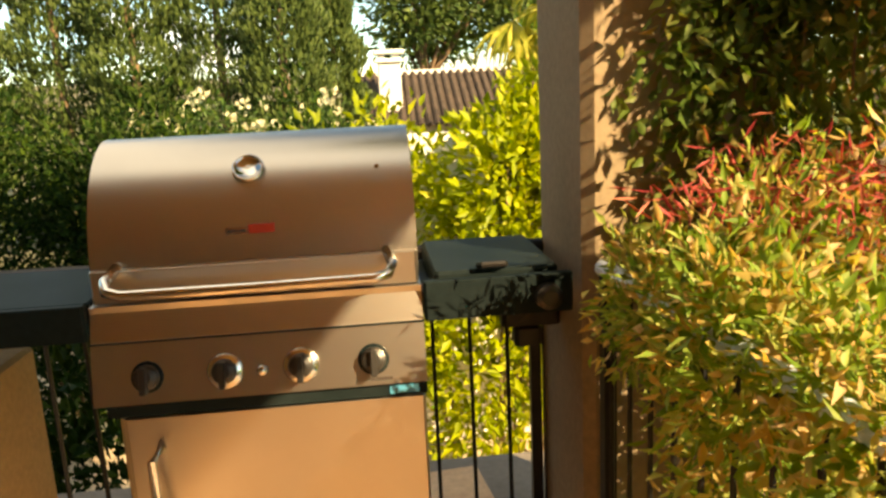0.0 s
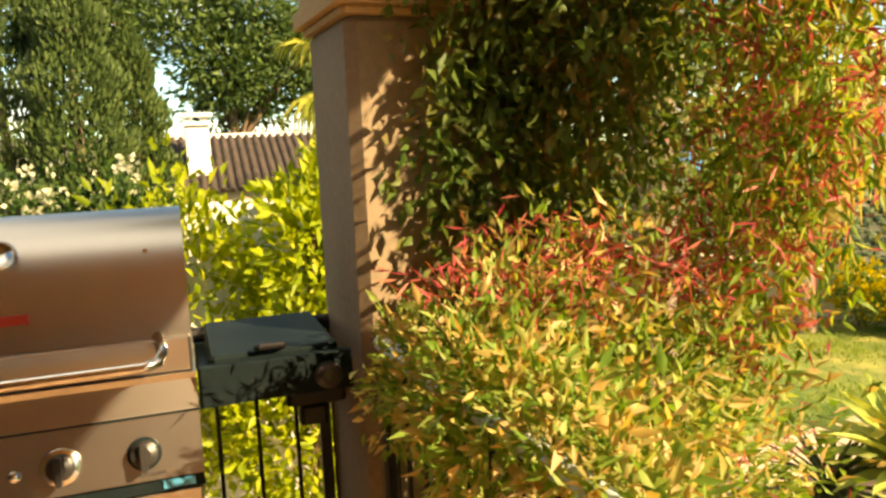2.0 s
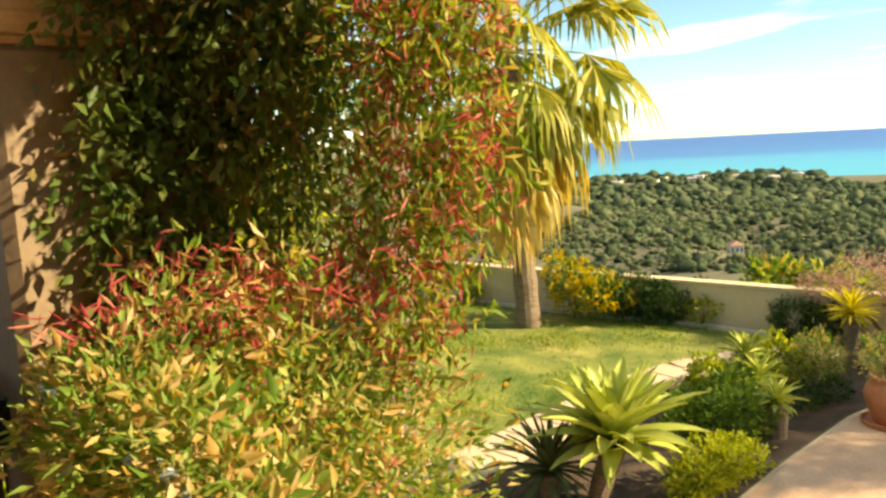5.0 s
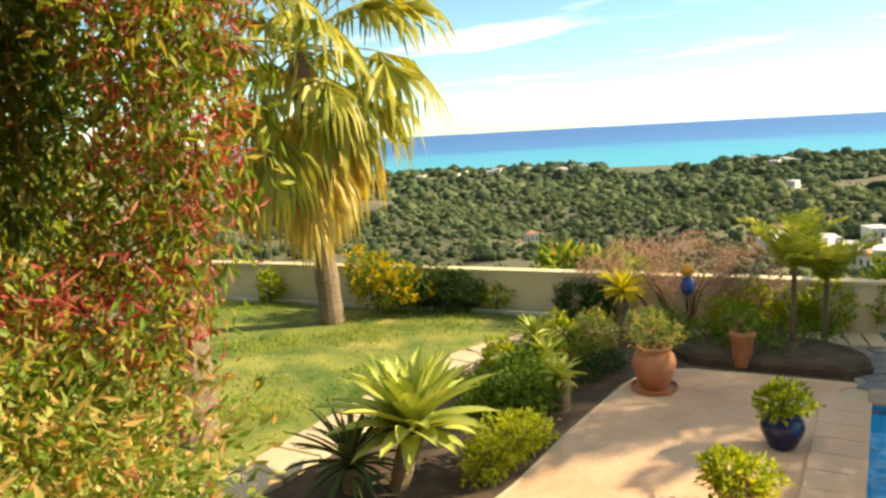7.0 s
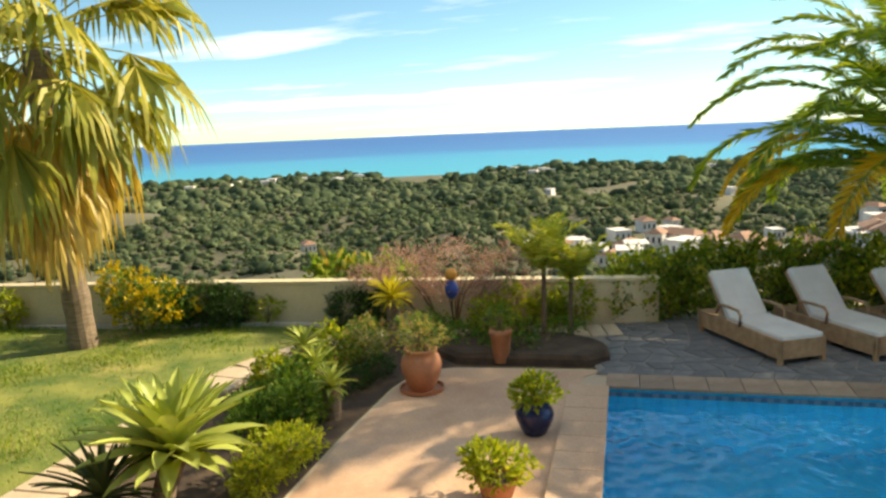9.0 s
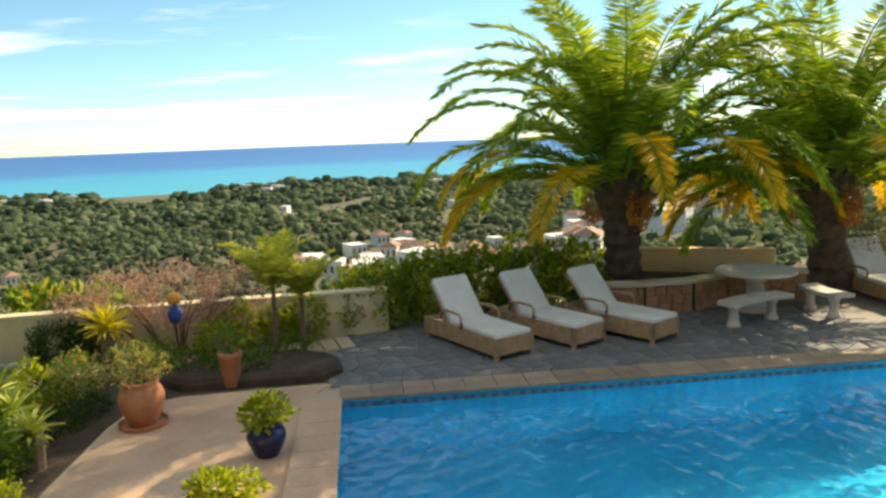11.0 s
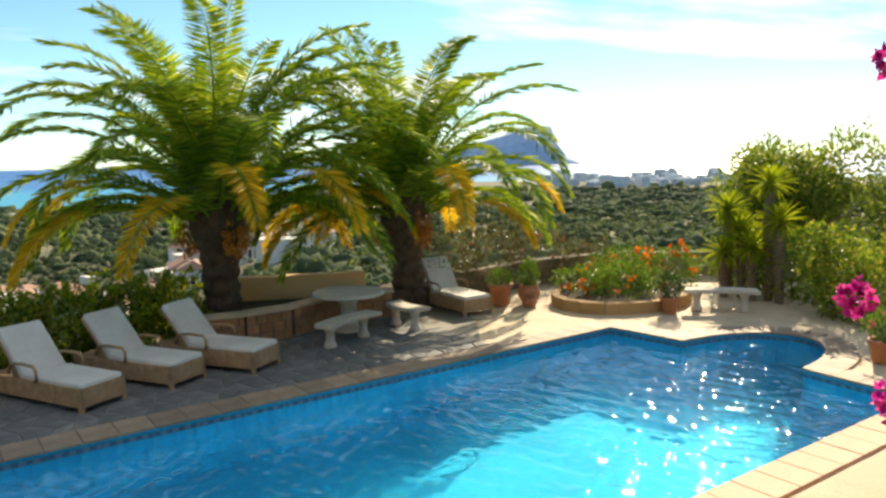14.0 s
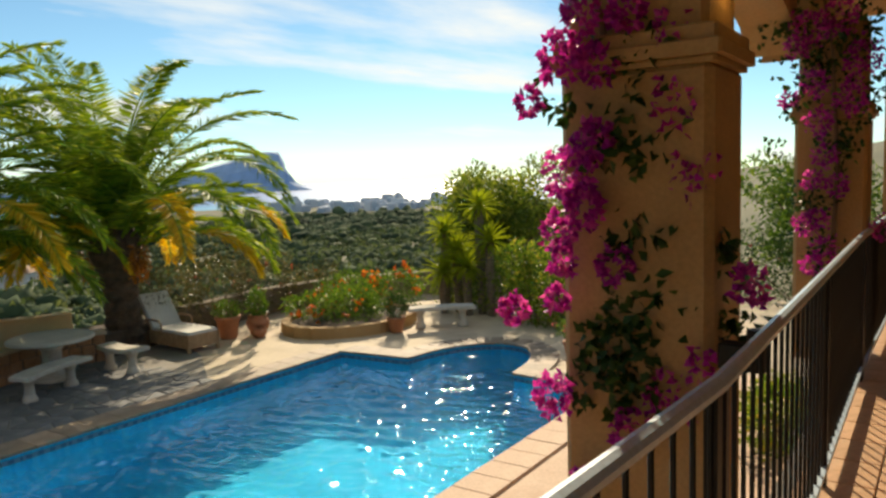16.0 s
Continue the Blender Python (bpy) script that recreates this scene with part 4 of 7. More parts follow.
def grown(o, by):
    """The outline pushed outward by a width."""
    out = []
    n = len(o)
    for i in range(n):
        a, b, c = Vector(o[i - 1]), Vector(o[i]), Vector(o[(i + 1) % n])
        d1, d2 = (b - a).normalized(), (c - b).normalized()
        n1, n2 = Vector((d1.y, -d1.x)), Vector((d2.y, -d2.x))
        m = (n1 + n2)
        m = m / max(0.5, m.length_squared) * 2 if m.length > 0.1 else n1
        q = b + m * by * 0.5 * (2 if m.length < 0.1 else 1)
        out.append((q.x, q.y))
    return out


W_TOP, P_BOT = DECK - 0.13, DECK - 1.55
bm_v = [(x, y, DECK - 0.01) for x, y in rim] + [(x, y, P_BOT) for x, y in rim]
n = len(rim)
basin = link_mesh("pool_basin", bm_v, [(i, n + i, n + (i + 1) % n, (i + 1) % n) for i in range(n)] + [tuple(range(n, 2 * n))], POOL)
tagged(basin, "swimming pool lined with small blue mosaic tiles", "pool", kind="structure")
# the water's surface: ripples of many lengths crossing one another
rip = np.random.default_rng(29)
cell_w = 0.026
us, ws = np.arange(-0.12, 12.9, cell_w), np.arange(-0.12, 5.3, cell_w)
U, V = np.meshgrid(us, ws, indexing="ij")
wz = np.zeros_like(U)
for k in range(26):
    lam, a = rip.uniform(0.10, 0.42), rip.uniform(0, 2 * math.pi)
    wz += 0.0064 * lam ** 1.1 * np.sin(2 * math.pi / lam * (U * math.cos(a) + V * math.sin(a) + 0.10 * np.sin(U * 1.7 + k) + 0.10 * np.cos(V * 1.3 + 2 * k)) + rip.uniform(0, 6.28))
wv = np.stack([PO.x + PS.x * U + PW.x * V, PO.y + PS.y * U + PW.y * V, W_TOP + wz], -1).reshape(-1, 3)
nv = len(ws)
wi = (np.arange(len(us) - 1)[:, None] * nv + np.arange(nv - 1)[None]).ravel()
wf = np.stack([wi, wi + 1, wi + nv + 1, wi + nv], 1)
wf = wf[inside(grown(rim, 0.06), wv[wf].mean(1)[:, :2])]
used, inv = np.unique(wf, return_inverse=True)
pw = link_mesh("pool_water", wv[used], inv.reshape(wf.shape), WATER, smooth=True)
if sum(q.normal.z for q in pw.data.polygons[:50]) < 0:
    pw.data.flip_normals()
pw.visible_shadow = False
tagged(pw, "clear rippled blue water filling the pool", "water", kind="structure")
# dark tile band at the waterline
band = Shape()
inner = grown(rim, -0.006)
band.add([(x, y, DECK - 0.115) for x, y in inner] + [(x, y, DECK - 0.055) for x, y in inner], [(i, n + i, n + (i + 1) % n, (i + 1) % n) for i in range(n)])
BANDM, n_, l_, p_ = nodes_of("waterline_tiles")
ck = n_.new("ShaderNodeTexChecker")
ck.inputs["Scale"].default_value = 14
ck.inputs["Color1"].default_value, ck.inputs["Color2"].default_value = (0.06, 0.14, 0.24, 1), (0.14, 0.24, 0.34, 1)
tcx = n_.new("ShaderNodeTexCoord")
l_.new(tcx.outputs["Object"], ck.inputs[0])
l_.new(ck.outputs[0], p_.inputs["Base Color"])
p_.inputs["Roughness"].default_value = 0.3
tagged(band.put("trim_waterline", BANDM), "band of patterned tiles along the waterline", "tile band", kind="structure")


def sheet_with_hole(name, outline, hole, z, material):
    """A flat sheet with the pool's opening left out."""
    bm = bmesh.new()
    loops = []
    for o in (outline, hole):
        vs = [bm.verts.new((x, y, z)) for x, y in o]
        loops += [bm.edges.new((vs[i], vs[(i + 1) % len(vs)])) for i in range(len(vs))]
    bmesh.ops.triangle_fill(bm, use_beauty=True, use_dissolve=False, edges=loops)
    bmesh.ops.recalc_face_normals(bm, faces=bm.faces)
    for f in bm.faces:
        if f.normal.z < 0:
            f.normal_flip()
    me = bpy.data.meshes.new(name)
    bm.to_mesh(me)
    bm.free()
    me.materials.append(material)
    return new(name, me)


deck_outline = [(0.9, 2.9), (5.7, 2.95), (7.1, 3.1), (8.66, 3.2), (9.35, 3.15), (9.62, 2.7), (9.75, 2.0), (9.97, 0.74), (10.7, 0.9), (11.6, 1.35), (12.5, 1.0), (13.2, 0.0), (14.6, -2.0), (15.3, -7), (16.0, -12.0), (14.6, -16.5), (10.0, -19.5), (2.0, -19.5), (0.9, -9)]
if area(deck_outline) < 0:
    deck_outline.reverse()
pav = sheet_with_hole("pavement", deck_outline, grown(rim, 0.0), DECK - 0.012, SANDY)
tagged(pav, "sandy paving round the pool, sunlit", "paving", kind="structure")
# smooth pink concrete on the house side and the north end
pink = [pool_xy(-0.29, -0.36), pool_xy(-0.29, 5.44), pool_xy(10.6, 5.44), (4.9, -12.6), (1.75, -12.6), (0.95, 2.85), (5.7, 2.90), (7.1, 3.05), (8.66, 3.15), (9.3, 3.10), (9.57, 2.7), (9.7, 2.0), (9.92, 0.75)]
pk = Shape()
if area(pink) < 0:
    pink.reverse()
pk.prism(pink, DECK - 0.010, DECK - 0.004)
tagged(pk.put("pavement_pink", TERRACE), "smooth pinkish concrete terrace beside the pool", "terrace", kind="structure")

# lawn, path, beds
lawn_o = [(3.2, 5.55), (4.6, 5.35), (6.1, 5.55), (7.5, 5.72), (8.8, 5.68), (9.9, 5.35), (10.7, 4.75), (11.2, 5.4), (11.0, 6.6), (10.55, 8.0), (9.6, 12.3), (3.0, 14.0), (2.2, 8.0)]
if area(lawn_o) < 0:
    lawn_o.reverse()
lawn = Shape().prism(lawn_o, DECK - 0.2, DECK + 0.01).put("lawn", LAWN)
tagged(lawn, "mown green lawn with dry yellow patches", "lawn", kind="structure")
bed_o = [(0.95, 2.95), (5.7, 2.96), (7.1, 3.12), (8.66, 3.22), (9.4, 3.15), (9.65, 2.7), (9.8, 2.0), (10.02, 0.78), (10.7, 0.95), (11.5, 1.4), (12.2, 1.3), (12.9, -0.4), (13.3, -0.2), (9.9, 12.6), (9.55, 12.3), (10.5, 8.0), (10.95, 6.6), (11.15, 5.4), (10.6, 4.6), (9.9, 5.0), (8.8, 5.3), (7.5, 5.3), (6.1, 5.1), (4.6, 4.9), (2.0, 5.2)]
bm = bmesh.new()
bm.faces.new([bm.verts.new((x, y, DECK - 0.02)) for x, y in bed_o])
bmesh.ops.triangulate(bm, faces=bm.faces)
for f in bm.faces:
    if f.normal.z < 0:
        f.normal_flip()
me = bpy.data.meshes.new("planting_bed")
bm.to_mesh(me)
bm.free()
me.materials.append(SOIL)
tagged(new("planting_bed", me), "dark bare soil of the planting beds", "soil", kind="structure")
# north garden soil below the terrace rail
s = Shape().box(-9, 3.0, 2.35, 14, DECK - 0.2, DECK - 0.03)
tagged(s.put("north_garden_soil", SANDY), "pale dry soil and gravel north of the terrace", "soil", kind="structure")

# garden wall with a sunlit coping
wall_line = [(8.6, 16.0), (9.75, 12.6), (11.05, 7.3), (11.45, 5.5), (12.35, 1.3), (12.60, 0.30)]


def wall_along(name, line, z0, z1, thick, material, label, cope=None):
    t = thing(name, label, "wall", kind="structure")
    for (a, b), zz in zip(zip(line, line[1:]), [z1] * len(line)):
        a, b = Vector(a), Vector(b)
        d = (b - a)
        w = d.length
        m = Matrix.Translation((a.x, a.y, 0)) @ pose(0, 0, 0, 0, 0, math.degrees(math.atan2(d.y, d.x)))
        Shape().box(-0.015, w + 0.015, -thick / 2, thick / 2, z0, zz, m, c=0.02).put("wall_section", material, t)
        Shape().box(-0.015, w + 0.015, -thick / 2 - 0.025, thick / 2 + 0.025, zz + 0.003, zz + 0.05, m, c=0.015).put("coping", cope or material, t)
    return t


wall_along("wall_garden", wall_line, -2.2, -1.10, 0.2, WALL_CREAM, "low cream garden wall with rounded coping")
wall_along("wall_seat", [(15.1, -4.0), (14.7, -5.2), (14.25, -6.8)], -2.2, -0.95, 0.22, OCHRE, "ochre parapet wall behind the stone table, sunlight put into its bright colour")
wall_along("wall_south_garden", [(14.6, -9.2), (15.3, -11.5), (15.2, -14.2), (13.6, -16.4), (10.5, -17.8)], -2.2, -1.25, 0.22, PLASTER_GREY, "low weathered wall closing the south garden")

# ---- palms ----
def trunk_shape(path, radii, sides=14, rough=0.06, rings=5):
    """A trunk with the stubs of old leaf bases."""
    s = Shape()
    pts_, rad = [], []
    n_seg = (len(path) - 1) * rings
    for i in range(n_seg + 1):
        u = i / rings
        k = min(int(u), len(path) - 2)
        q = Vector(path[k]).lerp(Vector(path[k + 1]), u - k)
        pts_.append(q)
        rad.append((radii[k] + (radii[k + 1] - radii[k]) * (u - k)) * (1 + rough * (1 if i % 2 else -1)))
    return s.tube(pts_, rad, sides)


def feather_frond(base, az, rise, length, droop, leaflet, rng, density=34, vee=0.45):
    """A feather frond: a rib that rises, then arches over, with leaflets in two rows set in a V. Gives rib points, leaf places, ways and lengths."""
    n = 16
    q = np.array(base, float)
    el = rise
    pts_ = [q.copy()]
    sway = rng.normal(0, 0.25)
    for k in range(n):
        a = az + sway * (k / n) ** 2
        q = q + np.array([math.sin(a) * math.cos(el), math.cos(a) * math.cos(el), math.sin(el)]) * length / n
        pts_.append(q.copy())
        el -= droop * 1.45 * (0.25 + (k / n) * 0.88) / n
    pts_ = np.array(pts_)
    u = np.linspace(0.14, 0.995, density)
    idx = u * n
    i0 = np.minimum(idx.astype(int), n - 1)
    p = pts_[i0] + (pts_[i0 + 1] - pts_[i0]) * (idx - i0)[:, None]
    t = unit(pts_[i0 + 1] - pts_[i0])
    side = unit(np.cross(t, np.array([0.02, 0.01, 1.0])))
    up = np.cross(side, t)
    P, D, S = [], [], []
    for sg in (-1, 1):
        fw = 0.40 + 0.65 * u ** 2
        phi = rng.normal(vee, 0.16, len(u))
        d = unit(sg * side * np.cos(phi)[:, None] + up * np.sin(phi)[:, None] + t * fw[:, None]) - np.array([0, 0, 0.30])
        P.append(p)
        D.append(d)
        S.append(leaflet * np.sin(np.pi * (0.14 + 0.78 * u)) ** 0.6 * rng.uniform(0.85, 1.1, len(u)))
    return pts_, np.concatenate(P), np.concatenate(D), np.concatenate(S)


def date_palm(at, height_, lean, frond, n_fronds, seed, label, r=0.30):
    rng = np.random.default_rng(seed)
    t = thing("date_palm", label, "palm tree", at, group="date palms by the pool")
    top = (lean[0], lean[1], height_)
    trunk_shape([(0, 0, -0.1), (lean[0] * 0.5, lean[1] * 0.5, height_ * 0.5), (*lean, height_)], [r * 1.15, r * 0.95, r * 1.25], 16, 0.07, 8).put("trunk", BARK_DARK, t)
    boss = Shape().lathe([(r * 1.2, -0.1), (r * 1.45, 0.15), (r * 1.3, 0.45), (r * 0.7, 0.75), (0.05, 0.9)], 16, (lean[0], lean[1], height_ - 0.2), 0.08)
    boss.put("leaf_base_collar", BARK_DARK, t)
    for k in range(n_fronds):
        u = (k + 0.5) / n_fronds
        az = k * 2.399963 + rng.uniform(-0.3, 0.3)
        if u > 0.72 and abs((math.degrees(az) - 275 + 180) % 360 - 180) < 24:        # trimmed on the side of the seats
            continue
        rise = radians(87 - 66 * u + rng.uniform(-6, 6))
        L = frond * rng.uniform(0.85, 1.08) * (0.84 + 0.2 * math.sin(math.pi * min(1, u * 1.2)))
        droop = min(radians(74 + 84 * u + rng.uniform(-12, 12)), rise + radians(81))
        b = (lean[0] + 0.16 * math.sin(az), lean[1] + 0.16 * math.cos(az), height_ + 0.45 - 0.55 * u)
        density = 150
        pts_, p, d, s_ = feather_frond(b, az, rise, L, droop, 0.48, rng, density, 0.30)
        rib = Shape().tube([tuple(q) for q in pts_[::2]], list(np.linspace(0.030, 0.006, len(pts_[::2]))), 5, False)
        along = np.tile(np.linspace(0, 1, density), 2)
        old = u > 0.66 and rng.random() < 0.55
        keep = along < (rng.uniform(0.35, 0.7) if old else 2)
        f_ = leaf_part("frond", rib, p[keep], d[keep], s_[keep], 0.034, FEATHER, t)
        if old:
            leaves("yellowed_tip", FEATHER_OLD, f_, p[~keep], d[~keep], s_[~keep], 0.036, "yellowed drooping end of the frond", 0.1)
    for a in (0.6, 2.6, 4.4):
        c0 = np.array([lean[0] + 0.55 * math.sin(a), lean[1] + 0.55 * math.cos(a), height_ - 0.25])
        p, w = in_blob(420, c0, (0.22, 0.22, 0.34), 0.3)
        tagged(leaves("fruit_stalk", DATES, t, p, w - np.array([0, 0, 1.0]), 0.07, 0.04, "orange hanging date cluster"), kind="stuff")
    return t


date_palm((14.05, -3.95, DECK), 2.05, (0.05, 0.0), 4.45, 66, 21, "date palm with arching green fronds in a stone planter", 0.33)
date_palm((14.35, -7.85, DECK), 1.95, (-0.05, 0.1), 4.15, 62, 33, "date palm with dark trunk and orange date clusters", 0.33)


def fan_leaf(base, d, stalk, size, rng, hang, material, name, parent, label=""):
    """One fan leaf: an arched stalk and a pleated fan whose split ends bend over and hang."""
    d = unit(np.array(d, float))
    down = np.array([0, 0, -1.0])
    tip = np.array(base) + d * stalk + down * 0.16 * stalk * hang
    side = unit(np.cross(d, np.array([0.03, 0.02, 1.0])) + rng.normal(size=3) * 0.18)
    fwd = unit(d + down * 0.4 * hang)
    s = Shape().tube([tuple(base), tuple((np.array(base) + tip) / 2 + np.array([0, 0, 0.05])), tuple(tip)], [0.022, 0.015, 0.011], 5, False)
    n = 24
    for a in np.linspace(-1.35, 1.35, n):
        dd = unit(np.cos(a) * fwd + np.sin(a) * side + down * 0.25 * hang * abs(math.sin(a)))
        across = unit(np.cross(dd, np.cross(fwd, side)))
        L = size * (0.72 + 0.28 * math.cos(a)) * rng.uniform(0.88, 1.1)
        w = 0.5 * L * 2.7 / n * 1.25
        lift = np.cross(across, dd) * w * (0.35 if rng.random() < 0.5 else -0.35)
        m = tip + dd * L * 0.48
        bend = unit(dd + down * 0.75 * hang + rng.normal(size=3) * 0.10)
        q = m + bend * L * 0.27
        e = q + unit(bend * 0.6 + down * hang + rng.normal(size=3) * 0.12) * L * 0.32
        s.add([tuple(x) for x in (tip, m - across * w / 2 + lift, m + across * w / 2 - lift, q - across * w * 0.36, q + across * w * 0.36, e)], [(0, 2, 1), (1, 2, 4, 3), (3, 4, 5)])
    return s.put(name, material, parent, label)


def fan_palm(at, height_, lean, n_leaves, stalk, size, skirt, seed, label, r=0.17, group=""):
    rng = np.random.default_rng(seed)
    t = thing("fan_palm", label, "palm tree", at, group=group)
    trunk_shape([(0, 0, -0.1), (lean[0] * 0.6, lean[1] * 0.6, height_ * 0.5), (*lean, height_)], [r * 1.3, r, r * 1.2], 14, 0.05, 8).put("trunk", BARK, t)
    for k in range(n_leaves):
        u = (k + 0.5) / n_leaves
        az = k * 2.399963 + rng.uniform(-0.3, 0.3)
        el = radians(80 - 112 * u + rng.uniform(-9, 9))
        b = np.array([lean[0], lean[1], height_ + 0.25 * (1 - u)])
        d = (math.sin(az) * math.cos(el), math.cos(az) * math.cos(el), math.sin(el))
        fan_leaf(b, d, stalk * rng.uniform(0.8, 1.15), size * rng.uniform(0.85, 1.1), rng, 0.45 + 0.75 * u, FAN, "fan_leaf", t)
    for k in range(skirt):
        az = rng.uniform(0, 2 * math.pi)
        b = np.array([lean[0] + 0.12 * math.sin(az), lean[1] + 0.12 * math.cos(az), height_ - rng.uniform(-0.2, 0.9)])
        el = radians(rng.uniform(-72, -38))
        d = (math.sin(az) * math.cos(el), math.cos(az) * math.cos(el), math.sin(el))
        fan_leaf(b, d, stalk * rng.uniform(0.5, 0.9), size * rng.uniform(0.75, 1.05), rng, 1.9, FAN_DRY, "dry_fan_leaf", t, "straw-coloured hanging dead leaf")
    return t


fan_palm((9.17, 8.85, DECK), 4.6, (-0.25, 0.0), 42, 1.5, 1.5, 24, 4, "tall fan palm on the lawn with straw-coloured hanging leaves", 0.17)
fan_palm((2.75, 10.8, DECK), 4.2, (0.1, 0.0), 22, 0.8, 0.8, 4, 9, "fan palm with yellow-green leaves behind the hedge", 0.14)

# the vine-grown trunk nearer the terrace
tt = thing("leaning_trunk", "bare grey-brown palm trunk hung with red creeper", "tree trunk", (4.72, 6.42, DECK))
trunk_shape([(0, 0, -0.1), (0.0, -0.02, 1.3), (0.02, -0.03, 2.6), (0.02, -0.03, 4.0)], [0.29, 0.235, 0.215, 0.21], 14, 0.05, 8).put("trunk", BARK, tt)
p = np.stack([RNG.normal(0, 0.22, 900), RNG.normal(0, 0.22, 900), RNG.uniform(0.3, 3.9, 900)], 1)
tagged(leaves("creeper", RED_LEAF, tt, p, RNG.normal(size=p.shape) - [0, 0, 0.5], 0.11, 0.025, "red autumn creeper leaves"), kind="stuff")


def small_palm(at, height_, n_fronds, frond, seed, label):
    rng = np.random.default_rng(seed)
    t = thing("young_palm", label, "palm", at, group="young palms in the corner bed")
    Shape().tube([(0, 0, -0.05), (0.02, 0.01, height_ * 0.5), (0.03, 0.0, height_)], [0.045, 0.035, 0.03], 8).put("trunk", WOOD_BROWN, t)
    for k in range(n_fronds):
        az = k * 2.399963 + rng.uniform(-0.3, 0.3)
        pts_, p, d, s_ = feather_frond((0.03, 0, height_ * rng.uniform(0.9, 1.0)), az, radians(rng.uniform(52, 90)), frond * rng.uniform(0.7, 1.1), radians(rng.uniform(25, 75)), 0.24, rng, 44, 0.3)
        rib = Shape().tube([tuple(q) for q in pts_[::3]], list(np.linspace(0.012, 0.004, len(pts_[::3]))), 5, False)
        leaf_part("frond", rib, p, d, s_, 0.030, ARECA, t)
    return t


small_palm((11.0, 1.78, DECK), 1.12, 13, 1.0, 2, "slender young palm with yellow-green feathery fronds")
small_palm((11.2, 1.42, DECK), 0.92, 11, 0.9, 3, "shorter young palm with yellow-green feathery fronds")


# ---- garden furniture ----
def lounger(at, turn, label, lift=50):
    """A wicker sun lounger; its foot end is at the origin, the head towards +x."""
    t = thing("sun_lounger", label, "sun lounger", at, turn, group="sun loungers")
    L, W, H = 1.92, 0.70, 0.34
    for name, x0, x1, y0, y1 in (("side_panel", 0.02, L, 0, 0.04), ("side_panel", 0.02, L, W - 0.04, W), ("foot_panel", 0.0, 0.04, 0.0, W)):
        Shape().box(x0, x1, y0, y1, 0.09, H, c=0.012).put(name, WICKER, t)
    Shape().box(0.04, L - 0.02, 0.04, W - 0.04, H - 0.06, H - 0.01).put("seat_frame", WICKER, t)
    for x in (0.03, L - 0.08):
        for y in (0.03, W - 0.03):
            Shape().box(x - 0.03, x + 0.03, y - 0.03, y + 0.03, 0.0, H, c=0.008).put("leg", WICKER, t)
    Shape().box(0.01, 1.24, 0.03, W - 0.03, H - 0.008, H + 0.055, c=0.03).put("seat_cushion", CUSHION, t, "pale canvas seat cushion")
    b = Shape().box(0, 0.78, 0.03, W - 0.03, 0.0, 0.07, c=0.03).put("back_cushion", CUSHION, t, "raised pale canvas backrest")
    b.matrix_basis = Matrix.Translation((1.20, 0, H + 0.0)) @ pose(0, 0, 0, 0, -lift, 0)
    f_ = Shape().box(0, 0.76, 0.02, W - 0.02, -0.04, -0.004, c=0.01).put("back_frame", WICKER, t)
    f_.matrix_basis = b.matrix_basis.copy()
    for y in (0.0, W):
        Shape().tube([(0.86, y, H - 0.02), (0.84, y, H + 0.14), (0.90, y, H + 0.20), (1.15, y, H + 0.21), (1.36, y, H + 0.19), (1.42, y, H + 0.05)], 0.022, 8).put("armrest", WICKER, t, smooth=True)
    return t


lab = "wicker sun lounger with pale cushion, backrest raised, in palm shade"
lounger((10.98, -1.98, DECK), 34, lab)
lounger((11.45, -3.12, DECK), 37, lab)
lounger((11.62, -4.28, DECK), 40, lab)
lounger((12.95, -9.02, DECK), 5, "wicker sun lounger with white cushion beside terracotta pots", 55)


def stone_table(at):
    t = thing("stone_table", "round cast-stone garden table on a pedestal", "table", at)
    Shape().lathe([(0.30, 0.0), (0.30, 0.06), (0.20, 0.10), (0.15, 0.3), (0.15, 0.5), (0.24, 0.63), (0.26, 0.655)], 20).put("pedestal", STONE, t, smooth=False)
    Shape().lathe([(0.58, 0.657), (0.66, 0.675), (0.67, 0.70), (0.65, 0.73), (0.60, 0.735)], 32).put("tabletop", STONE, t, "weathered greenish stone tabletop")


def stone_bench(at, turn, w, label):
    t = thing("stone_bench", label, "bench", at, turn, group="stone benches")
    n = 8
    o = []
    for k in range(n + 1):
        u = -0.5 + k / n
        o.append((u * w, -0.17 - 0.10 * (1 - 4 * u * u)))
    o += [(x, y + 0.36) for x, y in reversed(o)]
    Shape().prism(o, 0.37, 0.44, 0.012).put("seat", STONE, t)
    for x in (-w * 0.32, w * 0.32):
        Shape().lathe([(0.11, 0.0), (0.11, 0.05), (0.075, 0.12), (0.07, 0.26), (0.10, 0.33), (0.11, 0.368)], 12, (x, -0.05, 0)).put("leg", STONE, t)


stone_table((13.15, -6.02, DECK))
stone_bench((12.27, -5.68, DECK), 118, 1.35, "curved cast-stone bench beside the round table")
stone_bench((12.75, -7.02, DECK), 190, 0.95, "curved cast-stone bench, seen end on beside the table")
stone_bench((10.56, -12.82, DECK), 48, 1.40, "cast-stone bench at the end of the pool")

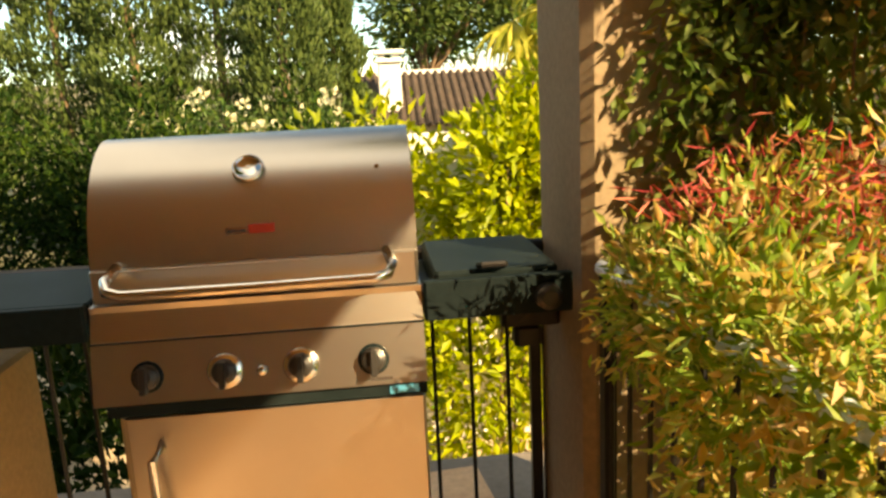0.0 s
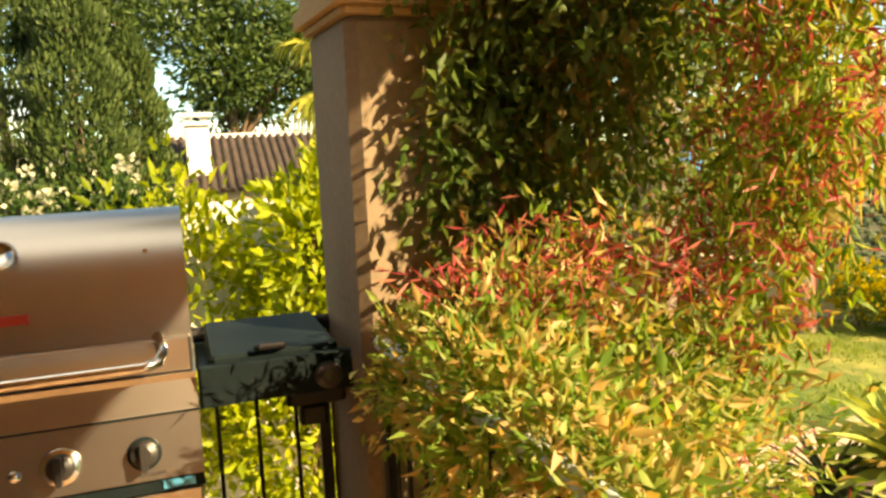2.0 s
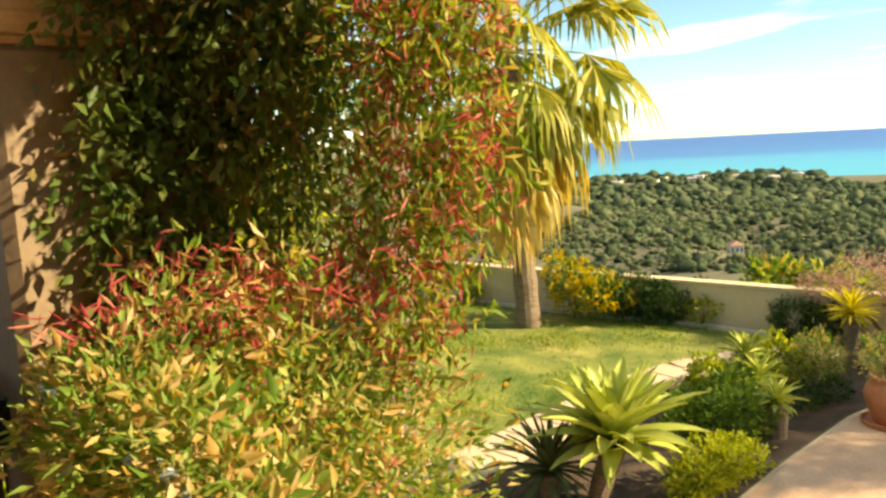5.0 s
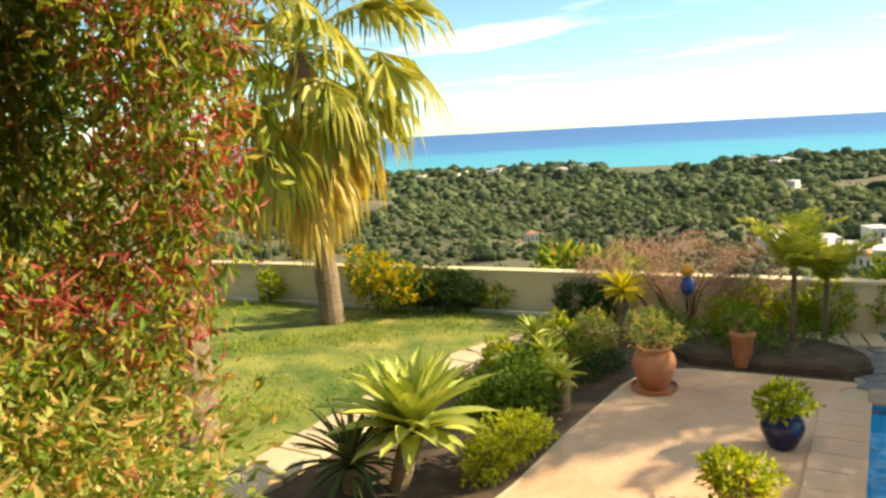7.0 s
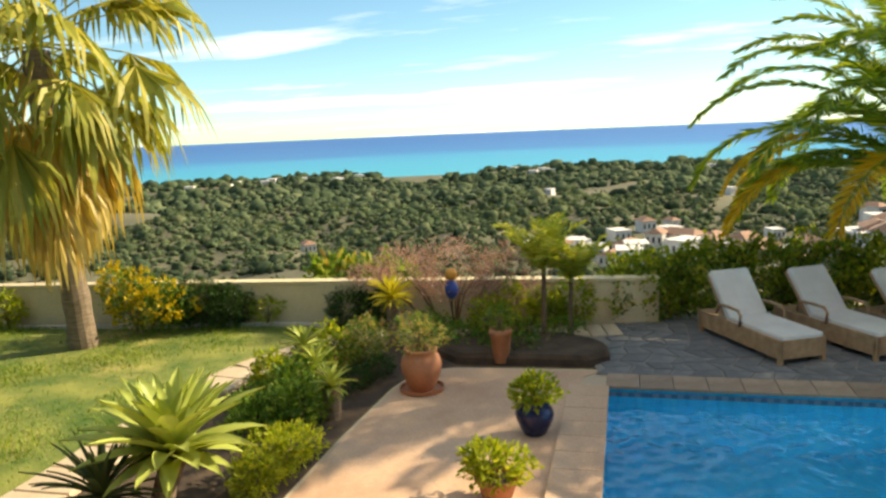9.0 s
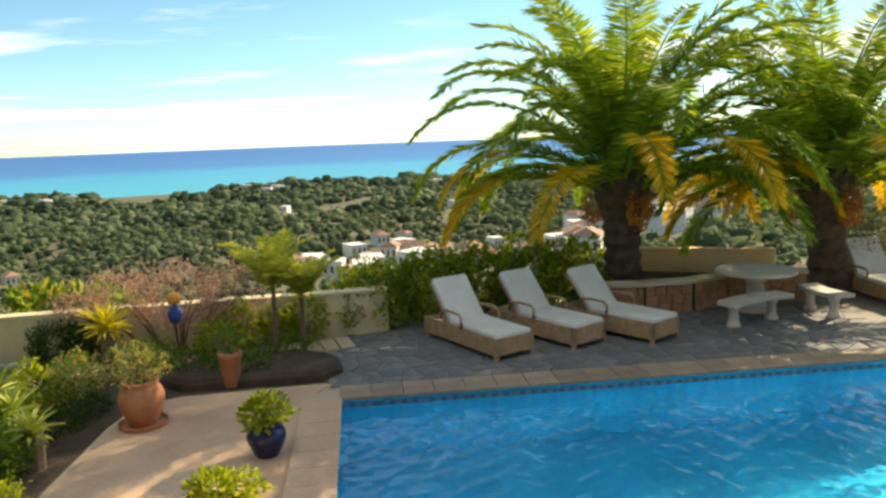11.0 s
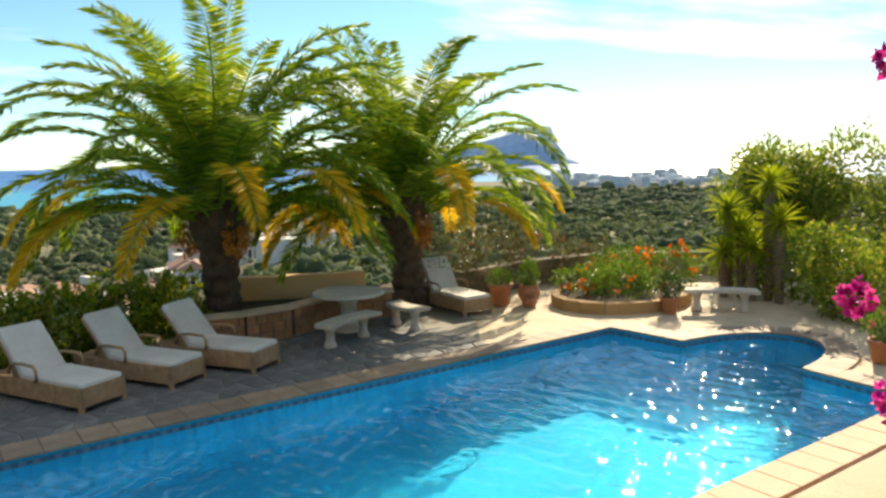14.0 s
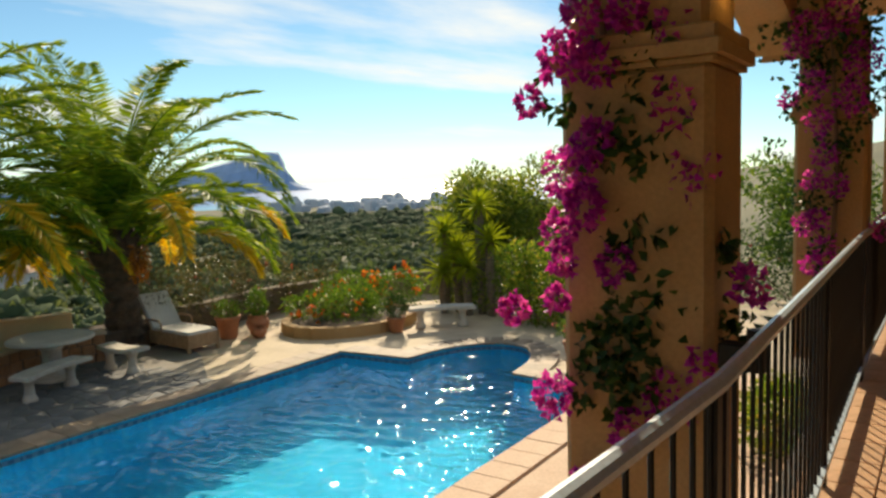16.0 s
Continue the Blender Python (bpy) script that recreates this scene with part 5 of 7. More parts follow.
# rubble planter round the first palm
pl = thing("stone_planter", "low rubble-stone planter wall round the palms", "planter", kind="structure")
curve = [(13.25, -3.2), (13.20, -4.1), (13.35, -4.95), (13.75, -5.7), (14.0, -6.6), (13.85, -7.2)]
for k in range(len(curve) - 1):
    a, b = Vector(curve[k]), Vector(curve[k + 1])
    d = b - a
    m = Matrix.Translation((a.x, a.y, 0)) @ pose(0, 0, 0, 0, 0, math.degrees(math.atan2(d.y, d.x)))
    core = Shape().box(0, d.length, -0.10, 0.10, DECK - 0.02, DECK + 0.50, m)
    core.put("core", GROUT, pl)
    Shape().box(-0.03, d.length + 0.03, -0.17, 0.17, DECK + 0.503, DECK + 0.56, m, c=0.02).put("capstone", SANDY, pl)
    for row in range(3):
        x = 0.0 if row % 2 else -0.08
        while x < d.length - 0.05:
            w = float(RNG.uniform(0.2, 0.34))
            x1 = min(x + w, d.length)
            Shape().box(max(x, 0) + 0.008, x1 - 0.008, 0.10 - 0.22, 0.13 - 0.22 + float(RNG.uniform(-0.02, 0.01)), DECK + 0.01 + row * 0.165, DECK + 0.16 + row * 0.165, m @ Matrix.Translation((0, -0.02, 0)), c=0.02).put("stone", BRICKISH, pl)
            x = x1
s = Shape().prism([(13.3, -3.2), (13.25, -4.1), (13.42, -4.95), (13.8, -5.7), (14.05, -6.6), (13.9, -7.2), (14.2, -8.4), (15.0, -8.4), (15.1, -4.2), (14.4, -3.0)][::-1], DECK, DECK + 0.44)
tagged(s.put("planter_soil", SOIL), "dark soil filling the palm planter", "soil", kind="structure")


def pot(at, r, h, material, label, profile="belly", saucer=False):
    t = thing("plant_pot", label, "pot", at, group="plant pots")
    if profile == "belly":
        pr = [(r * 0.55, 0.0), (r * 0.62, h * 0.05), (r * 0.95, h * 0.45), (r, h * 0.62), (r * 0.9, h * 0.80), (r * 0.72, h * 0.90), (r * 0.80, h * 0.94), (r * 0.82, h), (r * 0.68, h), (r * 0.66, h * 0.9)]
    else:
        pr = [(r * 0.62, 0.0), (r * 0.66, h * 0.04), (r * 0.92, h * 0.85), (r, h * 0.86), (r, h), (r * 0.86, h), (r * 0.84, h * 0.9)]
    Shape().lathe(pr, 28).put("body", material, t, smooth=True)
    Shape().lathe([(r * 0.60, h * 0.86), (r * 0.66, h * 0.905)], 20).put("soil", SOIL, t)
    if saucer:
        Shape().lathe([(r * 0.7, 0.001), (r * 1.05, 0.004), (r * 1.10, 0.05), (r * 1.04, 0.05), (r * 0.98, 0.012)], 28).put("saucer", material, t)
    return t


pot((8.66, 2.80, DECK), 0.26, 0.54, TERRACOTTA, "large round terracotta pot on a saucer", saucer=True)
pot((7.70, 1.12, DECK), 0.205, 0.36, BLUE_GLAZE, "dark blue glazed pot on the terrace")
pot((6.25, 1.10, DECK), 0.20, 0.20, TERRACOTTA, "low terracotta pot on the terrace", "cone")
pot((9.95, 2.15, DECK), 0.16, 0.48, TERRACOTTA, "slim terracotta pot in the corner bed", "cone")
pot((13.55, -9.6, DECK), 0.26, 0.46, TERRACOTTA, "terracotta pot beside the lounger", "cone")
pot((13.3, -10.15, DECK), 0.24, 0.42, TERRACOTTA, "round terracotta pot beside the lounger")
pot((13.05, -10.0, DECK), 0.15, 0.20, TERRACOTTA, "small terracotta pot in front of the larger ones")
pot((6.75, -11.9, DECK), 0.22, 0.34, TERRACOTTA, "terracotta pot with bougainvillea by the pool steps", "cone")
pot((11.0, -11.9, DECK), 0.20, 0.32, TERRACOTTA, "terracotta pot beside the stone bench", "cone")

# curved curb of the south bed
cb = thing("bed_curb", "curved low plastered curb of the south flower bed", "curb", kind="structure")
for k in range(19):
    a0, a1 = radians(150 + k * 19), radians(150 + k * 19 + 18.6)
    q = lambda a, r: (12.45 + r * math.cos(a) * 1.0, -11.95 + r * math.sin(a) * 1.25)
    Shape().prism([q(a0, 1.12), q(a1, 1.12), q(a1, 1.28), q(a0, 1.28)][::-1], DECK - 0.02, DECK + 0.22, 0.02).put("curb_block", PLASTER, cb)
tagged(Shape().prism([(12.45 + 1.1 * math.cos(a), -11.95 + 1.1 * 1.25 * math.sin(a)) for a in np.linspace(0, 2 * math.pi, 25)[:-1]], DECK - 0.01, DECK + 0.15).put("south_bed_soil", SOIL), "dark soil of the round south bed", "soil", kind="structure")
# rounded dark edge of the corner bed with the young palms
mound = [(9.78, 2.75), (9.90, 2.0), (10.06, 0.95), (10.35, 0.72), (10.75, 0.82), (11.0, 1.05), (11.2, 1.5), (11.15, 2.2), (10.85, 2.9), (10.2, 3.3)]
tagged(Shape().prism(mound, DECK - 0.02, DECK + 0.14, 0.06).put("corner_bed_soil", SOIL), "raised dark soil of the corner bed", "soil", kind="structure")

# garden ornament on a stake
g = thing("garden_ornament", "orange and blue painted ornament on a stake", "ornament", (11.05, 3.25, DECK))
Shape().tube([(0, 0, -0.03), (0, 0, 0.62)], 0.012, 6).put("stake", IRON, g)
Shape().lathe([(0.03, 0.60), (0.09, 0.66), (0.11, 0.76), (0.08, 0.86), (0.04, 0.90)], 14).put("blue_body", BLUE_PAINT, g, smooth=True)
Shape().lathe([(0.03, 0.89), (0.09, 0.94), (0.10, 1.00), (0.06, 1.07), (0.01, 1.09)], 14).put("orange_top", ORANGE_PAINT, g, smooth=True)

# ---- the vine and bush at the corner pillar ----
vine = thing("climbing_vine", "dense dark creeper hanging from the arch by the corner pillar", "vine", (0.95, 1.15, -0.2))
o = np.array([0.95, 1.15, -0.2])
hang = [((0.81, 1.31, 1.25), (0.27, 0.09, 0.50)), ((0.80, 1.31, 1.85), (0.26, 0.09, 0.55)), ((1.00, 1.62, 2.05), (0.55, 0.36, 0.75)), ((1.05, 1.36, 1.75), (0.30, 0.26, 0.50)), ((1.15, 1.25, 1.95), (0.34, 0.30, 0.60)), ((1.15, 1.45, 1.45), (0.40, 0.34, 0.45)), ((0.85, 1.36, 2.25), (0.22, 0.22, 0.45)), ((1.25, 1.05, 2.3), (0.25, 0.30, 0.5))]
p, w = many_blobs(19000, hang, 0.25)
d = w * 0.5 + RNG.normal(size=p.shape) * 0.6 - np.array([0, 0, 0.6])
leaves("hanging_leaves", VINE_DARK, vine, p - o, d, RNG.uniform(0.03, 0.06, len(p)), RNG.uniform(0.014, 0.026, len(p)))
fr = [((1.22, 0.90, 1.95), (0.20, 0.22, 0.62)), ((1.28, 0.84, 1.50), (0.17, 0.18, 0.40)), ((1.22, 0.95, 1.15), (0.18, 0.2, 0.32))]
p, w = many_blobs(4200, fr, 0.2)
d = RNG.normal(size=p.shape) * 0.6 - np.array([0, 0, 0.7])
leaves("fringe_leaves", FRINGE, vine, p - o, d, RNG.uniform(0.03, 0.055, len(p)), 0.012, "thin sunlit fringe of yellow-green leaves")
c0, w = many_blobs(420, fr + [((0.85, 1.0, 1.12), (0.35, 0.2, 0.10))], 0.3)
p = np.repeat(c0, 9, 0) + RNG.normal(size=(len(c0) * 9, 3)) * 0.022
tagged(leaves("red_sprig", RED_LEAF, vine, p - o, RNG.normal(size=p.shape) - np.array([0, 0, 0.4]), 0.05, 0.0065, "small crimson sprigs"), kind="stuff")
st = Shape()
for k in range(4):
    x, y = 0.80 + 0.08 * k, 1.36 - 0.05 * k
    st.tube([(x - o[0], y + 0.1 - o[1], 2.8), (x + 0.05 - o[0], y - o[1], 1.9), (x + 0.02 - o[0], y - 0.05 - o[1], 1.5)], [0.004, 0.004, 0.003], 5)
st.put("vine_stem", WOOD_BROWN, vine)
# added leaf mass above the view, there to cast shade on the north hedge
up_ = [((1.25, 1.95, 3.45), (0.75, 0.55, 0.75)), ((0.45, 2.10, 3.35), (0.65, 0.45, 0.65)), ((1.95, 1.75, 3.55), (0.65, 0.5, 0.7)), ((1.2, 1.8, 2.95), (0.8, 0.5, 0.3))]
p, w = many_blobs(16000, up_, 0.3)
leaves("unseen_shade_leaves", VINE_DARK, vine, p - o, w * 0.6 + RNG.normal(size=p.shape) * 0.7, RNG.uniform(0.06, 0.11, len(p)), 0.05)

bush = thing("flowering_bush", "tall sunlit bush with green and dry brown leaves over the railing", "bush", (0.98, 1.1, DECK))
o = np.array([0.98, 1.1, DECK])
low = [((0.56, 0.92, 0.98), (0.11, 0.24, 0.13)), ((0.58, 0.60, 0.98), (0.10, 0.22, 0.12)), ((0.54, 1.15, 0.90), (0.10, 0.16, 0.18)), ((0.88, 0.98, 0.86), (0.30, 0.24, 0.36)), ((1.08, 0.98, 0.60), (0.32, 0.30, 0.45)), ((0.74, 1.02, 0.50), (0.20, 0.26, 0.42)), ((0.98, 1.10, 0.05), (0.42, 0.40, 0.6)), ((1.00, 1.15, -0.7), (0.45, 0.45, 0.7)), ((1.20, 1.15, 0.25), (0.25, 0.30, 0.5)), ((0.72, 0.98, 0.98), (0.14, 0.16, 0.26)), ((0.58, 0.80, 0.84), (0.15, 0.22, 0.32)), ((0.64, 0.50, 0.74), (0.14, 0.20, 0.30)), ((0.60, 1.05, 0.82), (0.12, 0.16, 0.22)), ((0.68, 0.62, 0.35), (0.16, 0.3, 0.4)), ((0.75, 0.30, 0.55), (0.14, 0.15, 0.3)), ((0.50, 1.02, 0.92), (0.12, 0.18, 0.14)), ((0.53, 0.74, 0.93), (0.13, 0.22, 0.16)), ((0.57, 0.45, 0.91), (0.11, 0.20, 0.13))]
p, w = many_blobs(33000, low, 0.35)
d = w * 0.9 + RNG.normal(size=p.shape) * 0.7 + np.array([0, -0.1, 0.1])
leaves("foliage", VINE_LIT, bush, p - o, d, RNG.uniform(0.024, 0.053, len(p)), RNG.uniform(0.008, 0.018, len(p)))
c0, w = many_blobs(40, low[3:5] + low[9:10], 0.85)
c0 = c0[c0[:, 2] > 0.6]
p = np.repeat(c0, 12, 0) + RNG.normal(size=(len(c0) * 12, 3)) * 0.03
tagged(leaves("red_sprig", RED_LEAF, bush, p - o, RNG.normal(size=p.shape) + np.array([0, 0, 0.3]), 0.032, 0.005, "small crimson sprigs"), kind="stuff")
st = Shape()
for k in range(16):
    a = RNG.uniform(-0.3, 0.3, 2)
    st.tube([(a[0] * 0.3, a[1] * 0.3, 0), (a[0] * 0.6, a[1] * 0.6, 0.8), (a[0] * 0.9, a[1] * 0.9, 1.5)], [0.014, 0.010, 0.004], 5)
st.put("stem", WOOD_BROWN, bush)

# ---- bougainvillea on the pillars ----
def bougainvillea(at, spots, leaf_boxes, stem_path, label, seed):
    rng = np.random.default_rng(seed)
    t = thing("bougainvillea", label, "bougainvillea", at, group="bougainvilleas")
    o = np.array(at)
    Shape().tube([tuple(np.array(q) - o) for q in stem_path], [0.02, 0.018, 0.015, 0.012, 0.010][:len(stem_path)], 7).put("stem", WOOD_BROWN, t)
    P, D = [], []
    for (c, r, n) in spots:
        q, w = in_blob(n, c, (r, r, r * 1.1), 0.5, rng)
        P.append(q), D.append(w + rng.normal(size=q.shape) * 0.5)
    leaves("bract_mass", MAGENTA, t, np.concatenate(P) - o, np.concatenate(D), rng.uniform(0.022, 0.036, sum(len(q) for q in P)), 0.026, "vivid magenta bracts", fold=0.4)
    P = []
    for (c, r, n) in leaf_boxes:
        P.append(np.array(c) + rng.normal(size=(n, 3)) * np.array(r) * 0.55)
    P = np.concatenate(P)
    leaves("foliage", DARK_GREEN, t, P - o, rng.normal(size=P.shape) - np.array([0, 0, 0.3]), rng.uniform(0.035, 0.065, len(P)), 0.032)
    return t


bougainvillea((1.28, -3.1, 0.0), [((1.45, -3.19, 1.73), 0.064, 124), ((1.53, -3.14, 1.60), 0.034, 64), ((1.43, -3.20, 1.38), 0.072, 148), ((1.39, -3.22, 1.26), 0.051, 94), ((1.46, -3.18, 1.19), 0.047, 85), ((1.39, -3.22, 1.85), 0.051, 94), ((1.28, -3.29, 1.85), 0.051, 94), ((1.16, -3.34, 1.78), 0.051, 94), ((1.35, -3.25, 1.70), 0.051, 94), ((1.36, -3.24, 1.47), 0.051, 94), ((1.58, -3.10, 0.95), 0.038, 70), ((1.47, -3.18, 0.98), 0.030, 58), ((1.48, -3.17, 0.67), 0.055, 103), ((1.15, -3.35, 1.56), 0.072, 148), ((1.11, -3.37, 1.35), 0.072, 148), ((1.31, -3.27, 1.08), 0.051, 94), ((0.94, -3.39, 1.04), 0.047, 85), ((1.16, -3.34, 0.68), 0.085, 190), ((1.27, -3.29, 0.56), 0.060, 113), ((1.07, -3.34, 0.79), 0.043, 77), ((1.40, -3.22, 0.40), 0.025, 53), ((1.45, -3.19, 1.10), 0.034, 64)],
              [((1.27, -3.31, 1.71), (0.12, 0.060, 0.12), 60), ((1.34, -3.28, 1.46), (0.1, 0.050, 0.1), 60), ((1.30, -3.30, 0.93), (0.12, 0.060, 0.12), 110), ((1.28, -3.31, 0.71), (0.12, 0.060, 0.12), 110), ((1.34, -3.27, 0.78), (0.1, 0.050, 0.1), 70), ((1.18, -3.36, 1.03), (0.1, 0.050, 0.1), 70), ((1.05, -3.41, 1.13), (0.06, 0.030, 0.06), 40), ((1.44, -3.22, 1.55), (0.05, 0.025, 0.05), 12), ((1.42, -3.23, 0.69), (0.05, 0.025, 0.05), 16), ((1.48, -3.19, 1.59), (0.05, 0.025, 0.05), 8), ((1.01, -3.43, 0.90), (0.07, 0.035, 0.07), 40), ((1.28, -3.31, 1.17), (0.1, 0.050, 0.1), 60), ((1.33, -3.28, 0.85), (0.1, 0.050, 0.1), 60), ((1.22, -3.34, 1.46), (0.1, 0.050, 0.1), 40)],
              [(1.28, -3.33, 0.13), (1.31, -3.32, 0.67), (1.28, -3.33, 1.15), (1.32, -3.31, 1.58), (1.37, -3.28, 1.89)], "magenta bougainvillea climbing the terrace pillar", 51)
bougainvillea((1.7, -6.8, 0.0), [((1.73, -6.73, 2.28), 0.119, 206), ((1.55, -6.78, 2.35), 0.119, 206), ((1.41, -6.81, 2.07), 0.111, 183), ((1.69, -6.74, 1.93), 0.085, 125), ((1.66, -6.75, 1.66), 0.085, 125), ((1.62, -6.76, 1.43), 0.068, 94), ((1.70, -6.74, 1.27), 0.060, 81), ((1.55, -6.78, 1.23), 0.068, 94), ((1.73, -6.73, 0.96), 0.068, 94), ((1.62, -6.76, 0.80), 0.076, 108), ((1.69, -6.74, 0.68), 0.060, 81), ((1.84, -6.70, 1.82), 0.051, 70), ((1.28, -6.84, 0.94), 0.068, 94), ((1.80, -6.71, 2.17), 0.068, 94), ((1.48, -6.80, 1.81), 0.102, 162), ((1.66, -6.75, 1.00), 0.068, 94)],
              [((1.88, -6.74, 2.30), (0.16, 0.096, 0.16), 120), ((1.67, -6.80, 2.05), (0.2, 0.120, 0.2), 160), ((1.45, -6.85, 2.27), (0.2, 0.120, 0.2), 160), ((1.82, -6.76, 1.83), (0.12, 0.072, 0.12), 60), ((1.56, -6.83, 1.50), (0.14, 0.084, 0.14), 90), ((1.71, -6.79, 1.11), (0.14, 0.084, 0.14), 90), ((1.63, -6.81, 0.72), (0.14, 0.084, 0.14), 80), ((1.39, -6.87, 1.81), (0.15, 0.090, 0.15), 80), ((1.93, -6.73, 1.51), (0.08, 0.048, 0.08), 20)],
              [(1.51, -6.84, -0.50), (1.59, -6.82, 0.56), (1.56, -6.83, 1.35), (1.60, -6.82, 2.13), (1.66, -6.80, 2.52)], "magenta bougainvillea over the farther pillar", 52)

# ---- beds beside the lawn ----
def rosette(at, n, length, width, material, trunk, label, seed, flat=0.0, name="agave", category="agave", group=""):
    """A rosette of broad pointed leaves on a short trunk, each leaf with a keel and thickness."""
    rng = np.random.default_rng(seed)
    t = thing(name, label, category, at, group=group)
    base = np.array(trunk[-1])
    Shape().tube(trunk, list(np.linspace(0.09, 0.11, len(trunk))), 10).put("trunk", BARK, t)
    for k in range(n):
        V, F = [], []
        u = (k + 0.5) / n
        az = k * 2.399963 + rng.uniform(-0.2, 0.2)
        el = radians(82 - (95 + flat) * u + rng.uniform(-6, 6))
        L, W = length * rng.uniform(0.85, 1.1) * (0.7 + 0.35 * math.sin(math.pi * min(1.0, u * 1.1))), width * rng.uniform(0.85, 1.1)
        q = base + np.array([0, 0, 0.08 * (1 - u)])
        b = len(V)
        m = 7
        for i in range(m):
            v = i / (m - 1)
            wd = W * math.sin(math.pi * (0.22 + 0.78 * v) ** 0.9) ** 0.8 if v < 1 else 0.001
            d = np.array([math.sin(az) * math.cos(el), math.cos(az) * math.cos(el), math.sin(el)])
            s_ = np.array([math.cos(az), -math.sin(az), 0])
            upv = np.cross(s_, d)
            V += [tuple(q - s_ * wd / 2 + upv * wd * 0.16), tuple(q - upv * 0.012), tuple(q + s_ * wd / 2 + upv * wd * 0.16)]
            if i < m - 1:
                F += [(b + 3 * i, b + 3 * i + 1, b + 3 * i + 4, b + 3 * i + 3), (b + 3 * i + 1, b + 3 * i + 2, b + 3 * i + 5, b + 3 * i + 4)]
            q = q + d * L / (m - 1)
            el -= radians(rng.uniform(3, 7) * (0.6 + u))
        link_mesh("leaf", V, F, material, t, smooth=True)
    return t


rosette((5.20, 3.72, DECK), 66, 0.86, 0.20, AGAVE, [(-0.10, 0.1, -0.05), (-0.05, 0.05, 0.2), (0.05, 0.0, 0.48)], "large pale green agave with broad pointed leaves", 5, flat=-16)
rosette((4.85, 4.15, DECK), 60, 0.66, 0.05, AGAVE_DARK, [(0, 0, -0.05), (0, 0, 0.1), (0.0, 0, 0.22)], "dark narrow-leaved agave beside the path", 8, flat=15)
rosette((8.05, 3.95, DECK), 34, 0.34, 0.06, AGAVE, [(0, 0, -0.05), (0, 0, 0.2), (0, 0, 0.36)], "small pale green succulent rosette in the bed", 12, name="succulent", category="succulent")
rosette((8.55, 4.4, DECK), 30, 0.36, 0.06, AGAVE, [(0, 0, -0.05), (0, 0, 0.25), (0, 0, 0.45)], "small upright succulent rosette in the bed", 13, name="succulent", category="succulent")
rosette((7.55, 3.45, DECK), 34, 0.30, 0.06, AGAVE, [(0, 0, -0.05), (0, 0, 0.2), (0, 0, 0.34)], "pale green succulent rosette at the edge of the bed", 15, name="succulent", category="succulent")
shrub("bed_plant", "yellow-green leafy plant among the dark shrubs", "plant", (8.0, 4.55, DECK), [((0, 0, 0.3), (0.22, 0.22, 0.28))], 420, 0.09, LIME)
shrub("bed_plant", "yellow-green leafy plant among the dark shrubs", "plant", (9.2, 4.35, DECK), [((0, 0, 0.35), (0.2, 0.22, 0.3))], 380, 0.09, LIME)
rosette((10.57, 4.05, DECK), 60, 0.44, 0.05, DRACAENA, [(0, 0, -0.05), (0.02, 0, 0.35), (0, 0, 0.66)], "yellow spiky dracaena on a thin stem", 14, name="dracaena", category="dracaena")
shrub("fern_bush", "bright yellow-green feathery bush beside the agave", "bush", (6.0, 3.25, DECK), [((0, 0, 0.22), (0.42, 0.28, 0.26)), ((0.45, 0.0, 0.16), (0.32, 0.24, 0.2)), ((-0.35, -0.05, 0.2), (0.3, 0.22, 0.22))], 2600, 0.06, LIME)
shrub("low_shrub", "dense dark green shrub along the terrace edge", "shrub", (7.35, 3.75, DECK), [((0, 0, 0.225), (0.5, 0.336, 0.279)), ((0.55, 0.35, 0.252), (0.45, 0.32, 0.297)), ((-0.3, 0.40, 0.14), (0.45, 0.30, 0.167)), ((0.2, 0.70, 0.14), (0.5, 0.25, 0.15))], 5200, 0.07, GREEN)
shrub("low_shrub", "dense dark green shrub in the bed", "shrub", (8.6, 4.35, DECK), [((0, 0, 0.225), (0.5, 0.336, 0.261)), ((0.55, -0.15, 0.216), (0.4, 0.28, 0.241)), ((-0.2, 0.5, 0.14), (0.42, 0.24, 0.167))], 3200, 0.055, FRINGE, flowers=(PINK, 10, 0.04, "blossom"))
shrub("low_shrub", "green shrub behind the terracotta pot", "shrub", (9.45, 4.0, DECK), [((0, 0, 0.27), (0.45, 0.32, 0.297)), ((0.5, 0.2, 0.27), (0.4, 0.28, 0.297))], 2400, 0.055, VINE_LIT)
shrub("low_shrub", "grey-green low plants in the bed", "shrub", (8.95, 3.55, DECK), [((0, 0, 0.126), (0.35, 0.176, 0.186)), ((-0.5, 0.1, 0.126), (0.3, 0.176, 0.168))], 1500, 0.05, DARK_GREEN)
shrub("potted_shrub", "small yellow-green shrub in the terracotta pot", "plant", (8.66, 2.80, DECK + 0.48), [((0, 0, 0.20), (0.36, 0.36, 0.16)), ((0.1, 0.12, 0.34), (0.26, 0.26, 0.13))], 1200, 0.045, VINE_LIT)
shrub("potted_plant", "leafy light green plant in the blue pot", "plant", (7.70, 1.12, DECK + 0.31), [((0, 0, 0.14), (0.26, 0.26, 0.13)), ((0.05, 0.0, 0.24), (0.15, 0.15, 0.09))], 520, 0.085, LIME)
shrub("potted_plant", "round leafy light green plant in the low pot", "plant", (6.25, 1.10, DECK + 0.16), [((0, 0, 0.14), (0.32, 0.32, 0.17)), ((0.0, 0.1, 0.22), (0.2, 0.2, 0.12))], 900, 0.075, LIME)
shrub("potted_plant", "sparse plant in the slim terracotta pot", "plant", (9.95, 2.15, DECK + 0.42), [((0, 0, 0.2), (0.2, 0.2, 0.2))], 300, 0.05, GREEN)
